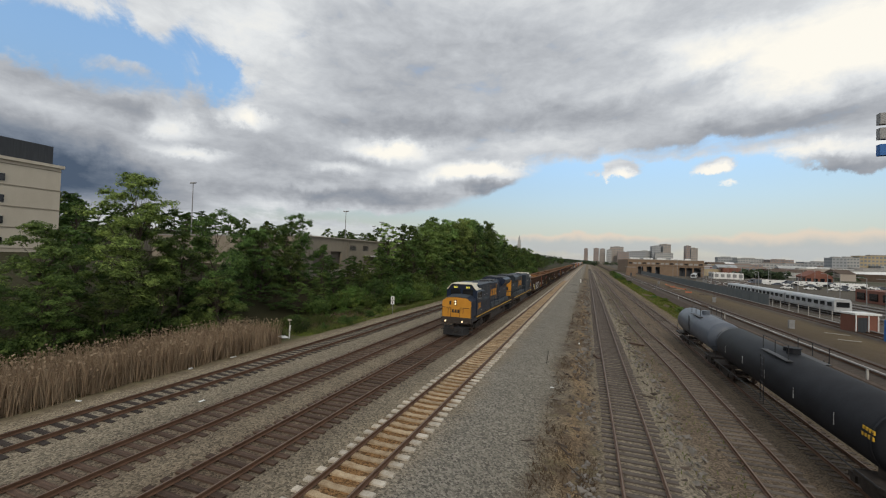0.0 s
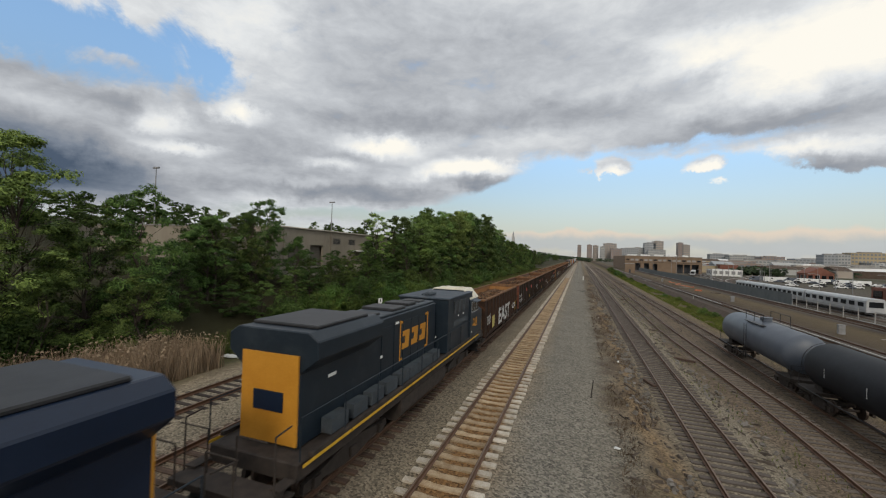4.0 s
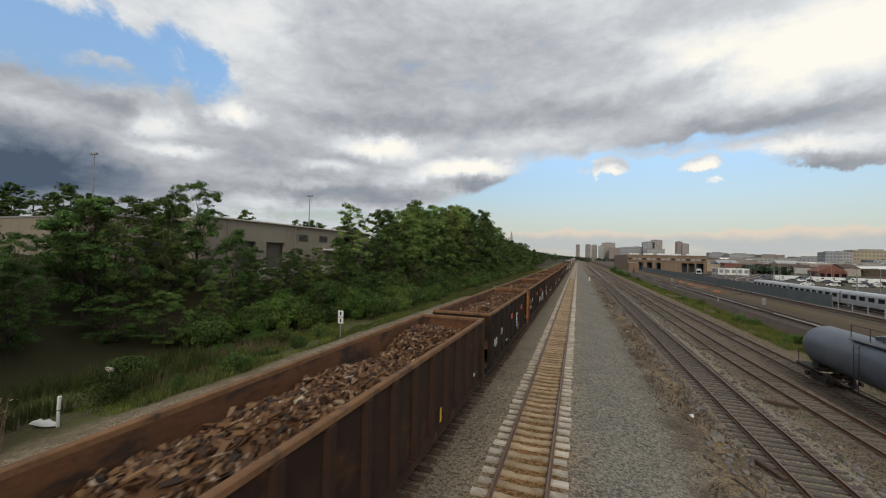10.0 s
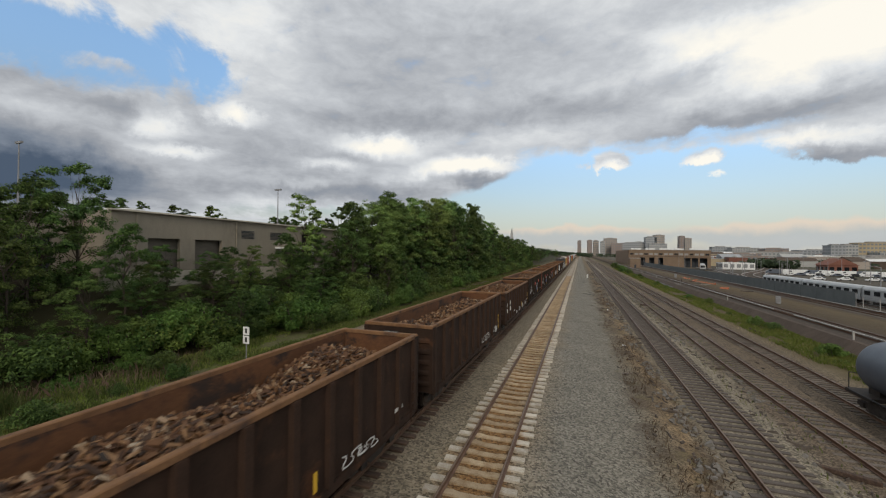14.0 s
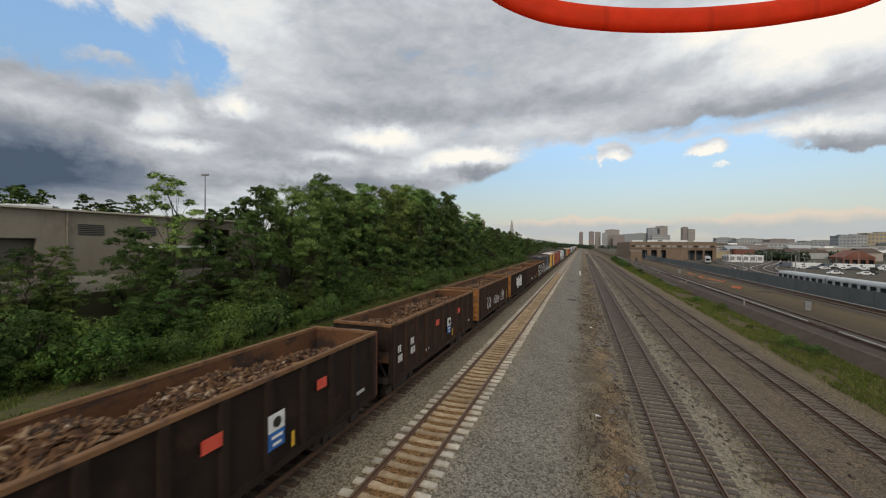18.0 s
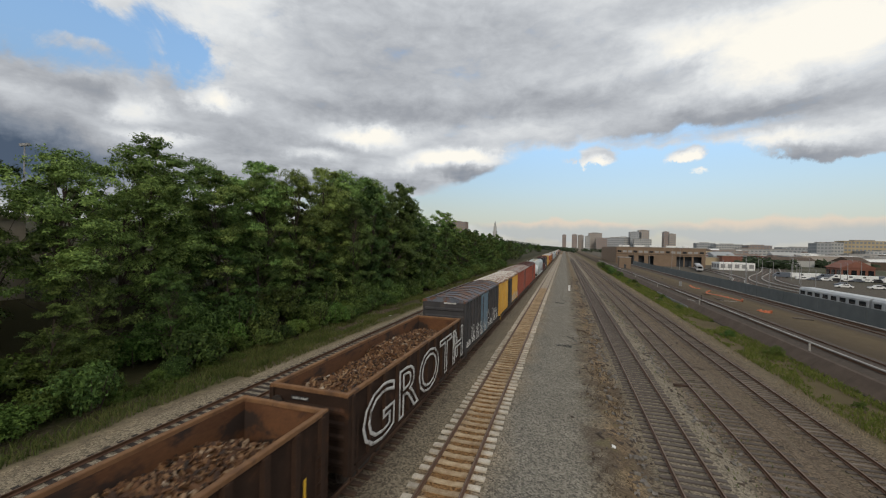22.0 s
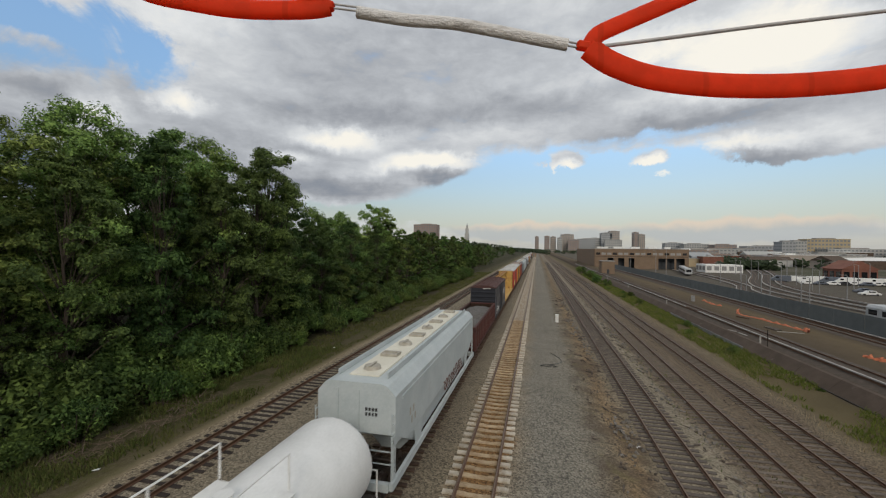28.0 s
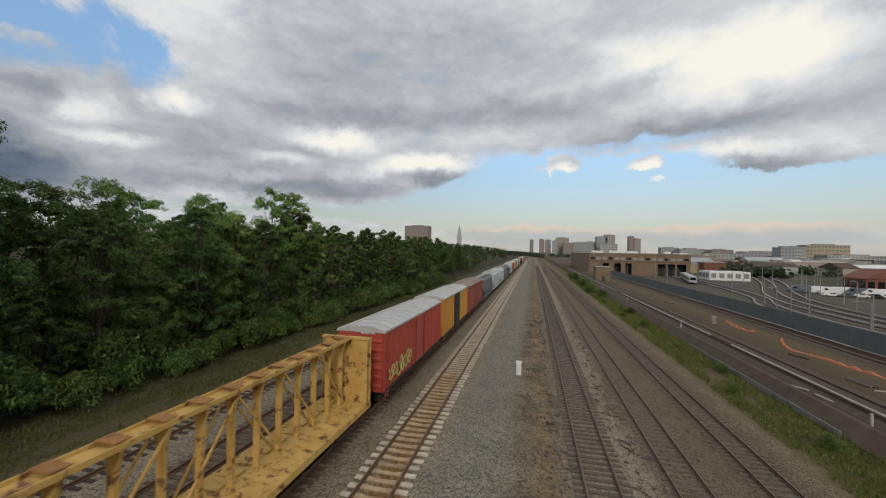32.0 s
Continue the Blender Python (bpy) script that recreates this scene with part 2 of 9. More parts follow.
def leafy(name, a, b, c):
    """Leaves: colours vary from clump to clump, some light comes through."""
    m = bpy.data.materials.new(name)
    m.use_nodes = True
    N = Nodes(m.node_tree)
    isl = N.add("ShaderNodeNewGeometry").outputs["Random Per Island"]
    pos = N.add("ShaderNodeNewGeometry").outputs["Position"]
    w = N.noise(pos, 0.55, 4.0, 0.65)
    f = N.math("ADD", N.math("MULTIPLY", isl, 0.42), N.math("MULTIPLY", w, 0.85))
    col = N.ramp(N.step(f, 0.2, 1.0), [(0.0, a), (0.5, b), (1.0, c)])
    rnd = N.add("ShaderNodeObjectInfo").outputs["Random"]
    v = N.math("ADD", 0.62, N.math("MULTIPLY", rnd, 0.76))
    hue = N.math("ADD", 0.475, N.math("MULTIPLY", N.math("FRACT", N.math("MULTIPLY", rnd, 7.3)), 0.045))
    col = N.add("ShaderNodeHueSaturation", {"Hue": hue, "Saturation": 1.0, "Value": v, "Fac": 1.0, "Color": col}).outputs[0]
    d = N.add("ShaderNodeBsdfPrincipled", {"Base Color": col, "Roughness": 0.6, "Specular IOR Level": 0.1})
    t = N.add("ShaderNodeBsdfTranslucent", {"Color": col})
    mx = N.add("ShaderNodeMixShader", {0: 0.24, 1: d.outputs[0], 2: t.outputs[0]})
    N.add("ShaderNodeOutputMaterial", {"Surface": mx.outputs[0]})
    return m


RUST = (0.16, 0.060, 0.022)
M_RAIL = surface("rail_steel", (0.10, 0.055, 0.035), (0.16, 0.09, 0.055), 0.6, 0.3, 2, 30, 0.1)
M_RAILTOP = surface("rail_top", (0.15, 0.105, 0.075), (0.22, 0.165, 0.125), 0.45, 0.5, 2, 30, 0.05)
def stained_tie():
    """Pale concrete ends, tan and rust-stained between the rails."""
    m = bpy.data.materials.new("concrete_tie")
    m.use_nodes = True
    N = Nodes(m.node_tree)
    vec = N.add("ShaderNodeTexCoord").outputs["Object"]
    r = N.add("ShaderNodeObjectInfo").outputs["Random"]
    shift = N.add("ShaderNodeCombineXYZ", {0: N.math("MULTIPLY", r, 40.0), 1: 0.0, 2: 0.0}).outputs[0]
    moved = N.add("ShaderNodeVectorMath", {0: vec, 1: shift}, operation="ADD").outputs[0]
    n1, n2 = N.noise(moved, 3.0, 5.0, 0.6), N.noise(moved, 25.0, 4.0, 0.6)
    x = N.add("ShaderNodeSeparateXYZ", {0: vec}).outputs[0]
    inner = N.step(N.math("ADD", N.math("ABSOLUTE", x), N.math("MULTIPLY", N.math("SUBTRACT", n1, 0.5), 0.4)), 0.95, 0.72)
    f = N.math("ADD", N.math("MULTIPLY", n1, 0.6), N.math("MULTIPLY", n2, 0.4))
    ends = N.mix(N.step(f, 0.35, 0.65), (0.36, 0.31, 0.24), (0.56, 0.51, 0.43))
    mid = N.mix(N.step(f, 0.35, 0.65), (0.27, 0.185, 0.105), (0.44, 0.345, 0.225))
    col = N.mix(inner, ends, mid)
    col = N.add("ShaderNodeHueSaturation", {"Hue": 0.5, "Saturation": 1.0, "Value": N.math("ADD", 0.82, N.math("MULTIPLY", r, 0.36)), "Fac": 1.0, "Color": col}).outputs[0]
    bp = N.add("ShaderNodeBump", {"Strength": 0.25, "Distance": 0.03, "Height": f})
    p = N.add("ShaderNodeBsdfPrincipled", {"Base Color": col, "Roughness": 0.9, "Normal": bp.outputs[0], "Specular IOR Level": 0.3})
    N.add("ShaderNodeOutputMaterial", {"Surface": p.outputs[0]})
    return m


M_CONC = stained_tie()
M_WOODTIE = surface("old_wood_tie", (0.072, 0.057, 0.045), (0.15, 0.122, 0.098), 0.9, 0, 2, 30, 0.5, (0.16, 0.14, 0.125), 0.5, 0.75, 2.0, stretch=(1, 6, 6), rand=0.35)
M_GREYTIE = surface("grey_wood_tie", (0.020, 0.015, 0.012), (0.048, 0.036, 0.029), 0.9, 0, 2, 30, 0.5, (0.10, 0.08, 0.066), 0.6, 0.8, 2.0, stretch=(1, 6, 6), rand=0.3)
M_BROWNTIE = surface("brown_wood_tie", (0.045, 0.028, 0.02), (0.10, 0.062, 0.042), 0.9, 0, 2, 30, 0.5, (0.13, 0.085, 0.06), 0.5, 0.75, 2.0, stretch=(1, 6, 6), rand=0.3)
M_DARKTIE = surface("dark_wood_tie", (0.068, 0.055, 0.046), (0.14, 0.115, 0.097), 0.9, 0, 2, 30, 0.5, (0.13, 0.11, 0.095), 0.56, 0.78, 2.0, stretch=(1, 6, 1))
M_NAVY = surface("navy_paint", (0.004, 0.011, 0.028), (0.007, 0.016, 0.038), 0.35, 0, 1.2, 20, 0.03, (0.02, 0.03, 0.05), 0.55, 0.9, 0.9)
M_NAVY2 = surface("dusty_navy_paint", (0.006, 0.013, 0.021), (0.011, 0.020, 0.030), 0.45, 0, 1.2, 20, 0.03, (0.04, 0.05, 0.06), 0.5, 0.9, 0.9)
M_YEL = surface("loco_yellow", (0.46, 0.20, 0.018), (0.56, 0.26, 0.03), 0.45, 0, 1.5, 20, 0.05, (0.22, 0.12, 0.04), 0.6, 0.85, 1.5)
M_STRIPE = surface("yellow_stripe", (0.55, 0.33, 0.02), (0.66, 0.40, 0.04), 0.5, 0, 1.5, 20, 0.05)
M_CABROOF = surface("cream_roof", (0.62, 0.57, 0.44), (0.74, 0.70, 0.58), 0.6, 0, 1.5, 20, 0.05, (0.35, 0.31, 0.25), 0.55, 0.8, 2.0)
M_DARKMETAL = surface("dark_underframe", (0.022, 0.018, 0.015), (0.055, 0.042, 0.034), 0.8, 0.1, 3, 40, 0.2)
M_BLACK = surface("black_paint", (0.012, 0.012, 0.013), (0.03, 0.03, 0.032), 0.5, 0, 2, 30, 0.05)
M_WHEEL = surface("wheel_steel", (0.08, 0.06, 0.05), (0.16, 0.13, 0.11), 0.45, 0.7, 3, 30, 0.1)
M_ROOFGREY = surface("hood_roof_grey", (0.034, 0.045, 0.056), (0.062, 0.074, 0.085), 0.6, 0, 2, 30, 0.1, (0.09, 0.09, 0.09), 0.55, 0.8, 1.5)
M_GLASS = surface("dark_window_glass", (0.006, 0.007, 0.009), (0.012, 0.014, 0.017), 0.06, 0, 1, 5, 0.0, spec=0.6)
M_HEAD = glowing("lit_headlight", (1.0, 0.80, 0.46), 1.8)
M_BOARD = glowing("lit_number_board", (0.95, 0.85, 0.12), 0.9)
M_WHITE = surface("white_paint", (0.62, 0.62, 0.60), (0.78, 0.78, 0.76), 0.6, 0, 2, 30, 0.03)
M_GRAF = surface("sprayed_white", (0.40, 0.40, 0.39), (0.60, 0.60, 0.58), 0.7, 0, 3, 30, 0.02, (0.10, 0.085, 0.075), 0.5, 0.66, 2.6)
M_REDSIGN = surface("red_sign", (0.55, 0.06, 0.035), (0.66, 0.10, 0.06), 0.6, 0, 3, 30, 0.02)
M_BLUESIGN = surface("blue_sign", (0.02, 0.10, 0.32), (0.03, 0.15, 0.42), 0.6, 0, 3, 30, 0.02)

# ---- mesh helpers ----
def box(bm, cx, cy, cz, sx, sy, sz, rx=0, ry=0, rz=0):
    m = pose(cx, cy, cz, rx, ry, rz) @ Matrix.Diagonal((sx, sy, sz, 1))
    return bmesh.ops.create_cube(bm, size=1.0, matrix=m)["verts"]


def cyl(bm, p, q, r, n=12, r2=None):
    p, q = Vector(p), Vector(q)
    d = q - p
    m = Matrix.Translation((p + q) / 2) @ d.to_track_quat("Z", "Y").to_matrix().to_4x4()
    return bmesh.ops.create_cone(bm, cap_ends=True, segments=n, radius1=r, radius2=r if r2 is None else r2, depth=d.length, matrix=m)["verts"]


def tube(bm, pts, r, n=6):
    for a, b in zip(pts, pts[1:]):
        cyl(bm, a, b, r, n)


def bevel(bm, w, seg=1):
    bmesh.ops.bevel(bm, geom=bm.edges[:], offset=w, segments=seg, affect="EDGES", clamp_overlap=True)


def prism(bm, outline, lo, hi, axis="y"):
    """A solid with the outline (pairs) drawn out along an axis from lo to hi."""
    rings = []
    for v in (lo, hi):
        if axis == "y":
            rings.append([bm.verts.new((a, v, b)) for a, b in outline])
        elif axis == "x":
            rings.append([bm.verts.new((v, a, b)) for a, b in outline])
        else:
            rings.append([bm.verts.new((a, b, v)) for a, b in outline])
    n = len(outline)
    for i in range(n):
        bm.faces.new((rings[0][i], rings[0][(i + 1) % n], rings[1][(i + 1) % n], rings[1][i]))
    bm.faces.new(rings[0][::-1])
    bm.faces.new(rings[1])
    bmesh.ops.recalc_face_normals(bm, faces=bm.faces[:])


def mesh_of(name, bm, material, smooth=False):
    me = bpy.data.meshes.new(name)
    bm.to_mesh(me)
    bm.free()
    for m in material if isinstance(material, (list, tuple)) else [material]:
        me.materials.append(m)
    if smooth:
        for p in me.polygons:
            p.use_smooth = True
    return me


def part(name, bm, material, parent=None, label="", smooth=False):
    ob = new(name, mesh_of(name, bm, material, smooth))
    ob.parent = parent
    return tagged(ob, label)


def place(name, me, parent, m=None, label=""):
    ob = new(name, me)
    ob.parent = parent
    if m is not None:
        ob.matrix_basis = m
    return tagged(ob, label)


def thing(name, label, category, group="", kind="", m=None):
    ob = tagged(new(name), label, category, group, kind)
    if m is not None:
        ob.matrix_basis = m
    return ob


BM = bmesh.new

# ---- ground ----
PROFILE = [(-3000, 40), (-400, 26), (-150, 14), (-75, 6.5), (-46, 4.6), (-41, 3.6), (-34, 0.8), (-30, -0.7), (-25.5, -0.65), (-23, -0.42), (-22.2, -0.3), (-21.6, -0.26), (-18.0, -0.265), (-13.5, -0.25), (-5.6, -0.24),
           (-4.6, -0.36), (-2.2, -0.72), (-1.2, -0.74), (-0.2, -0.95), (0.4, -1.085), (3.7, -1.09), (4.6, -1.47), (4.9, -1.465), (8.2, -1.465), (9.4, -2.3), (9.9, -2.672), (13.7, -2.672), (15.4, -2.68), (18.6, -2.8), (20.4, -2.9), (21.36, -2.95), (21.64, -2.02), (24.0, -1.98), (28, -2.0), (40, -2.4), (46, -3.1), (52, -3.4), (110, -3.5), (300, -4.4), (3000, -9)]
PX, PZ = [p[0] for p in PROFILE], [p[1] for p in PROFILE]
TRACKS = [("T1", -20.26, -0.06), ("T2", -15.6, -0.04), ("T3", -11.43, 0.0), ("T4", -7.33, 0.0), ("T5", 2.08, -0.86), ("T6", 6.35, -1.27), ("T7", 11.6, -2.45)]


def near(y):
    """1 at the start of the yard tracks, 0 from 55 m on."""
    return float(np.clip((58 - y) / 35, 0, 1))


def track_x(k, y):
    x = TRACKS[k][1]
    if k == 4:
        x += 0.06 * near(y)
    if k == 5:
        x += 1.0 * float(np.clip((58 - y) / 22, 0, 1))
    if k == 6:
        x += 0.75 * float(np.clip((165 - y) / 114, 0, 1))
    return x


def track_z(k, y):
    return TRACKS[k][2]


def ground_z(x, y):
    z = float(np.interp(x, PX, PZ))
    if x < -31:
        z += 0.5 * noise.noise(Vector((x * 0.08, y * 0.08, 1.0)))
        z -= 3.2 * float(np.clip((y - 105) / 40, 0, 1)) * float(np.clip((-33 - x) / 10, 0, 1))
    elif -30.5 < x < -22.5 or 14.6 < x < 20.5 or -2.2 < x < 0.4:
        z += 0.10 * noise.noise(Vector((x * 0.7, y * 0.5, 2.0))) + 0.05 * noise.noise(Vector((x * 2.1, y * 1.7, 5.0)))
    return z


def ground_material():
    m = bpy.data.materials.new("ground")
    m.use_nodes = True
    N = Nodes(m.node_tree)
    pos = N.add("ShaderNodeNewGeometry").outputs["Position"]
    sep = N.add("ShaderNodeSeparateXYZ", {0: pos})
    x, y, z = sep.outputs
    wob = N.noise(pos, 0.22, 5.0, 0.6)
    wob2 = N.noise(pos, 1.6, 4.0, 0.6)
    xx = N.math("ADD", x, N.math("ADD", N.math("MULTIPLY", N.math("SUBTRACT", wob, 0.5), 2.2), N.math("MULTIPLY", N.math("SUBTRACT", wob2, 0.5), 0.9)))
    # further on the grass reaches closer to the outer track
    creep = N.math("MULTIPLY", N.step(y, 76.0, 104.0), N.step(x, -21.6, -22.6))
    xx = N.math("SUBTRACT", xx, N.math("MULTIPLY", creep, 1.5))
    f = N.math("DIVIDE", N.math("ADD", xx, 50.0), 100.0)

    def s(v):
        return (v + 50) / 100

    zone = N.ramp(f, [(s(-31), (0.036, 0.036, 0.018)), (s(-27), (0.058, 0.062, 0.026)), (s(-24.7), (0.09, 0.09, 0.043)), (s(-23.6), (0.23, 0.20, 0.155)),
                      (s(-22.6), (0.23, 0.205, 0.17)), (s(-17.6), (0.185, 0.17, 0.148)), (s(-15.6), (0.12, 0.10, 0.085)), (s(-13.6), (0.175, 0.155, 0.13)),
                      (s(-11.4), (0.105, 0.085, 0.07)), (s(-9.6), (0.165, 0.15, 0.13)), (s(-8.4), (0.20, 0.18, 0.15)), (s(-7.9), (0.18, 0.108, 0.054)), (s(-6.7), (0.18, 0.108, 0.054)), (s(-6.2), (0.20, 0.18, 0.155)), (s(-5.0), (0.172, 0.170, 0.166)),
                      (s(-2.4), (0.176, 0.172, 0.164)), (s(-1.3), (0.16, 0.14, 0.115)), (s(-0.4), (0.20, 0.15, 0.10)), (s(0.6), (0.175, 0.158, 0.135)), (s(4.3), (0.20, 0.184, 0.162)),
                      (s(5.2), (0.125, 0.102, 0.084)), (s(13.4), (0.118, 0.096, 0.078)), (s(14.4), (0.15, 0.128, 0.10)), (s(16.2), (0.105, 0.088, 0.052)), (s(19.6), (0.088, 0.074, 0.044)),
                      (s(20.9), (0.066, 0.053, 0.042)), (s(26.5), (0.07, 0.056, 0.043)), (s(34), (0.115, 0.092, 0.062)), (s(36.5), (0.075, 0.062, 0.05)), (s(47), (0.09, 0.084, 0.078))])
    bed = N.step(N.math("ABSOLUTE", N.math("ADD", x, 20.26)), 1.0, 0.7)
    zone = N.mix(N.math("MULTIPLY", bed, 0.8), zone, (0.215, 0.20, 0.18))
    # far land to the right: mixed greys and greens of a town
    town = N.mix(N.step(N.noise(pos, 0.012, 6.0, 0.65), 0.42, 0.6), (0.105, 0.098, 0.092), (0.05, 0.06, 0.034))
    zone = N.mix(N.step(x, 98.0, 150.0), zone, town)
    lawn = N.math("MULTIPLY", N.math("MULTIPLY", N.step(xx, -31.0, -29.0), N.step(xx, -23.9, -24.6)), N.math("MULTIPLY", N.step(y, 26.0, 32.0), N.step(y, 78.0, 60.0)))
    zone = N.mix(N.math("MULTIPLY", lawn, 0.7), zone, (0.10, 0.125, 0.038))
    # stones: pale and dark cells
    vor = N.add("ShaderNodeTexVoronoi", {"Vector": pos, "Scale": 15.0, "Randomness": 1.0})
    cell = N.add("ShaderNodeSeparateColor", {0: vor.outputs["Color"]}).outputs[0]
    speck = N.math("ADD", 0.42, N.math("MULTIPLY", cell, 1.16))
    dirtmask = N.math("MULTIPLY", N.step(xx, -24.0, -23.2), N.step(xx, 15.4, 14.6))
    sp = N.math("ADD", 1.0, N.math("MULTIPLY", N.math("SUBTRACT", speck, 1.0), dirtmask))
    big = N.math("ADD", 0.72, N.math("MULTIPLY", N.noise(pos, 0.45, 6.0, 0.65), 0.56))
    val = N.math("MULTIPLY", sp, big)
    comb = N.add("ShaderNodeCombineColor", {0: N.math("MULTIPLY", val, 1.08), 1: val, 2: N.math("MULTIPLY", val, 0.84)}).outputs[0]
    col = N.mix(1.0, zone, comb, "MULTIPLY")
    # dry grass tint and dark oily patches
    weeds = N.math("MULTIPLY", N.step(N.noise(pos, 0.6, 6.0, 0.7), 0.56, 0.72), N.step(x, 0.0, 3.0))
    weeds = N.math("MULTIPLY", weeds, N.step(x, 15.0, 13.0))
    col = N.mix(N.math("MULTIPLY", weeds, 0.35), col, (0.10, 0.105, 0.05))
    ridge = N.math("MULTIPLY", N.step(x, -3.0, -1.6), N.step(x, 1.2, 0.2))
    soil = N.step(N.noise(pos, 0.42, 7.0, 0.72, 0.6), 0.42, 0.60)
    olive = N.step(N.noise(pos, 0.8, 6.0, 0.7, 0.3), 0.5, 0.66)
    col = N.mix(N.math("MULTIPLY", N.math("MULTIPLY", ridge, soil), 0.7), col, N.mix(olive, (0.085, 0.062, 0.044), (0.125, 0.105, 0.052)))
    # the verge: worn earth, dry thatch and gravel between the tufts
    verge = N.math("MULTIPLY", N.step(x, -30.5, -28.5), N.step(x, -22.4, -23.4))
    earth = N.mix(N.step(N.noise(pos, 5.0, 5.0, 0.7), 0.4, 0.62), (0.070, 0.052, 0.036), (0.145, 0.115, 0.080))
    worn = N.step(N.noise(pos, 0.9, 7.0, 0.75, 0.5), 0.42, 0.55)
    col = N.mix(N.math("MULTIPLY", N.math("MULTIPLY", verge, worn), 0.55), col, earth)
    h = N.math("ADD", N.math("MULTIPLY", vor.outputs["Distance"], -1.0), N.math("MULTIPLY", N.noise(pos, 3.0, 5.0, 0.6), 0.8))
    bp = N.add("ShaderNodeBump", {"Strength": 0.6, "Distance": 0.06, "Height": h})
    p = N.add("ShaderNodeBsdfPrincipled", {"Base Color": col, "Roughness": 0.95, "Normal": bp.outputs[0], "Specular IOR Level": 0.2})
    N.add("ShaderNodeOutputMaterial", {"Surface": p.outputs[0]})
    return m


def build_ground():
    xs = sorted(set([-3000, -1500, -800, -400, -250, -150, -110, -90, -75, -65, -58, -52, -48, -46] + [x for x in np.arange(-44, -22, 0.8)] + [-21.6, -18, -13.5, -9.5, -5.6, -4.6, -3.4]
                    + [x for x in np.arange(-2.6, 0.8, 0.3)] + [1.0, 3.7, 4.6, 4.9, 6.4, 8.2, 9.4, 9.9, 11.6, 13.7] + [x for x in np.arange(14.6, 20.6, 0.5)] + [21.36, 21.64, 24, 28, 34, 40, 46, 52, 60, 100, 200, 300, 600, 1200, 3000]))
    ys = [-450, -200, -80, -30] + list(np.arange(-12, 60, 1.0)) + list(np.arange(60, 180, 2.0)) + list(np.arange(180, 300, 8)) + [320, 380, 450, 600, 900, 1400, 2200, 4500]
    verts = [(float(x), float(y), ground_z(float(x), float(y))) for y in ys for x in xs]
    n = len(xs)
    faces = [(j * n + i, j * n + i + 1, (j + 1) * n + i + 1, (j + 1) * n + i) for j in range(len(ys) - 1) for i in range(n - 1)]
    me = bpy.data.meshes.new("ground")
    me.from_pydata(verts, [], faces)
    me.materials.append(ground_material())
    for p in me.polygons:
        p.use_smooth = True
    tagged(new("ground", me), "gravel railway formation with dirt, weeds and grass verges", "ground", kind="structure")


build_ground()

# ---- the train ----
TRAIN_X = TRACKS[2][1]
NOSE = 34.96
V_T = [0, 1.4, 2.0, 2.6, 3.2, 4.2, 5.2, 6, 9, 12, 16, 19, 22, 25, 28, 32]
V_V = [9.9, 10.1, 10.75, 10.9, 10.3, 9.6, 10.15, 11.2, 12.2, 11.6, 11.5, 11.6, 11.0, 10.8, 10.4, 9.8]
_tt = np.linspace(0, 32, 3201)
_vv = np.interp(_tt, V_T, V_V)
_dd = np.concatenate([[0], np.cumsum((_vv[1:] + _vv[:-1]) * 0.005)])


def rolled(t):
    return float(np.interp(t, _tt, _dd))


MOVERS = []


def on_train(ob, s):
    """Keeps a thing at s metres behind the train's nose."""
    ob.location = (TRAIN_X, NOSE + s, 0)
    MOVERS.append((ob, s))
    return ob


def wheel_mesh():
    bm = BM()
    for sx in (-1, 1):
        cyl(bm, (sx * 0.69, 0, 0), (sx * 0.81, 0, 0), 0.46, 20)
        cyl(bm, (sx * 0.66, 0, 0), (sx * 0.69, 0, 0), 0.50, 20)
        cyl(bm, (sx * 0.81, 0, 0), (sx * 0.84, 0, 0), 0.16, 10)
    cyl(bm, (-0.8, 0, 0), (0.8, 0, 0), 0.09, 10)
    return mesh_of("wheelset", bm, M_WHEEL)


def frame_mesh(axles, pitch):
    bm = BM()
    half = pitch * (axles - 1) / 2
    for sx in (-1, 1):
        prism(bm, [(-half - 0.55, 0.36), (-half - 0.5, 0.62), (-half + 0.3, 0.66), (-0.3, 0.86), (0.3, 0.86), (half - 0.3, 0.66), (half + 0.5, 0.62), (half + 0.55, 0.36), (half - 0.3, 0.38), (0.35, 0.22), (-0.35, 0.22), (-half + 0.3, 0.38)],
              sx * 1.0 - 0.07, sx * 1.0 + 0.07, "x")
        for k in range(axles):
            box(bm, sx * 1.08, -half + k * pitch, 0.48, 0.16, 0.32, 0.3)
        for k in range(3):
            cyl(bm, (sx * 1.0, (k - 1) * 0.14, 0.25), (sx * 1.0, (k - 1) * 0.14, 0.6), 0.055, 8)
    box(bm, 0, 0, 0.6, 2.1, 0.4, 0.25)
    return mesh_of("bogie_frame", bm, M_DARKMETAL)


WHEELSET = wheel_mesh()
FRAME2 = frame_mesh(2, 1.75)
FRAME3 = frame_mesh(3, 1.85)


LITE = [False]


def bogie(parent, y, axles=2):
    if LITE[0]:
        place("bogie", FRAME2, parent, pose(0, y, 0))
        return
    b = place("bogie", FRAME2 if axles == 2 else FRAME3, parent, pose(0, y, 0))
    pitch = 1.75 if axles == 2 else 1.85
    for k in range(axles):
        place("wheelset", WHEELSET, b, pose(0, (k - (axles - 1) / 2) * pitch, 0.48))


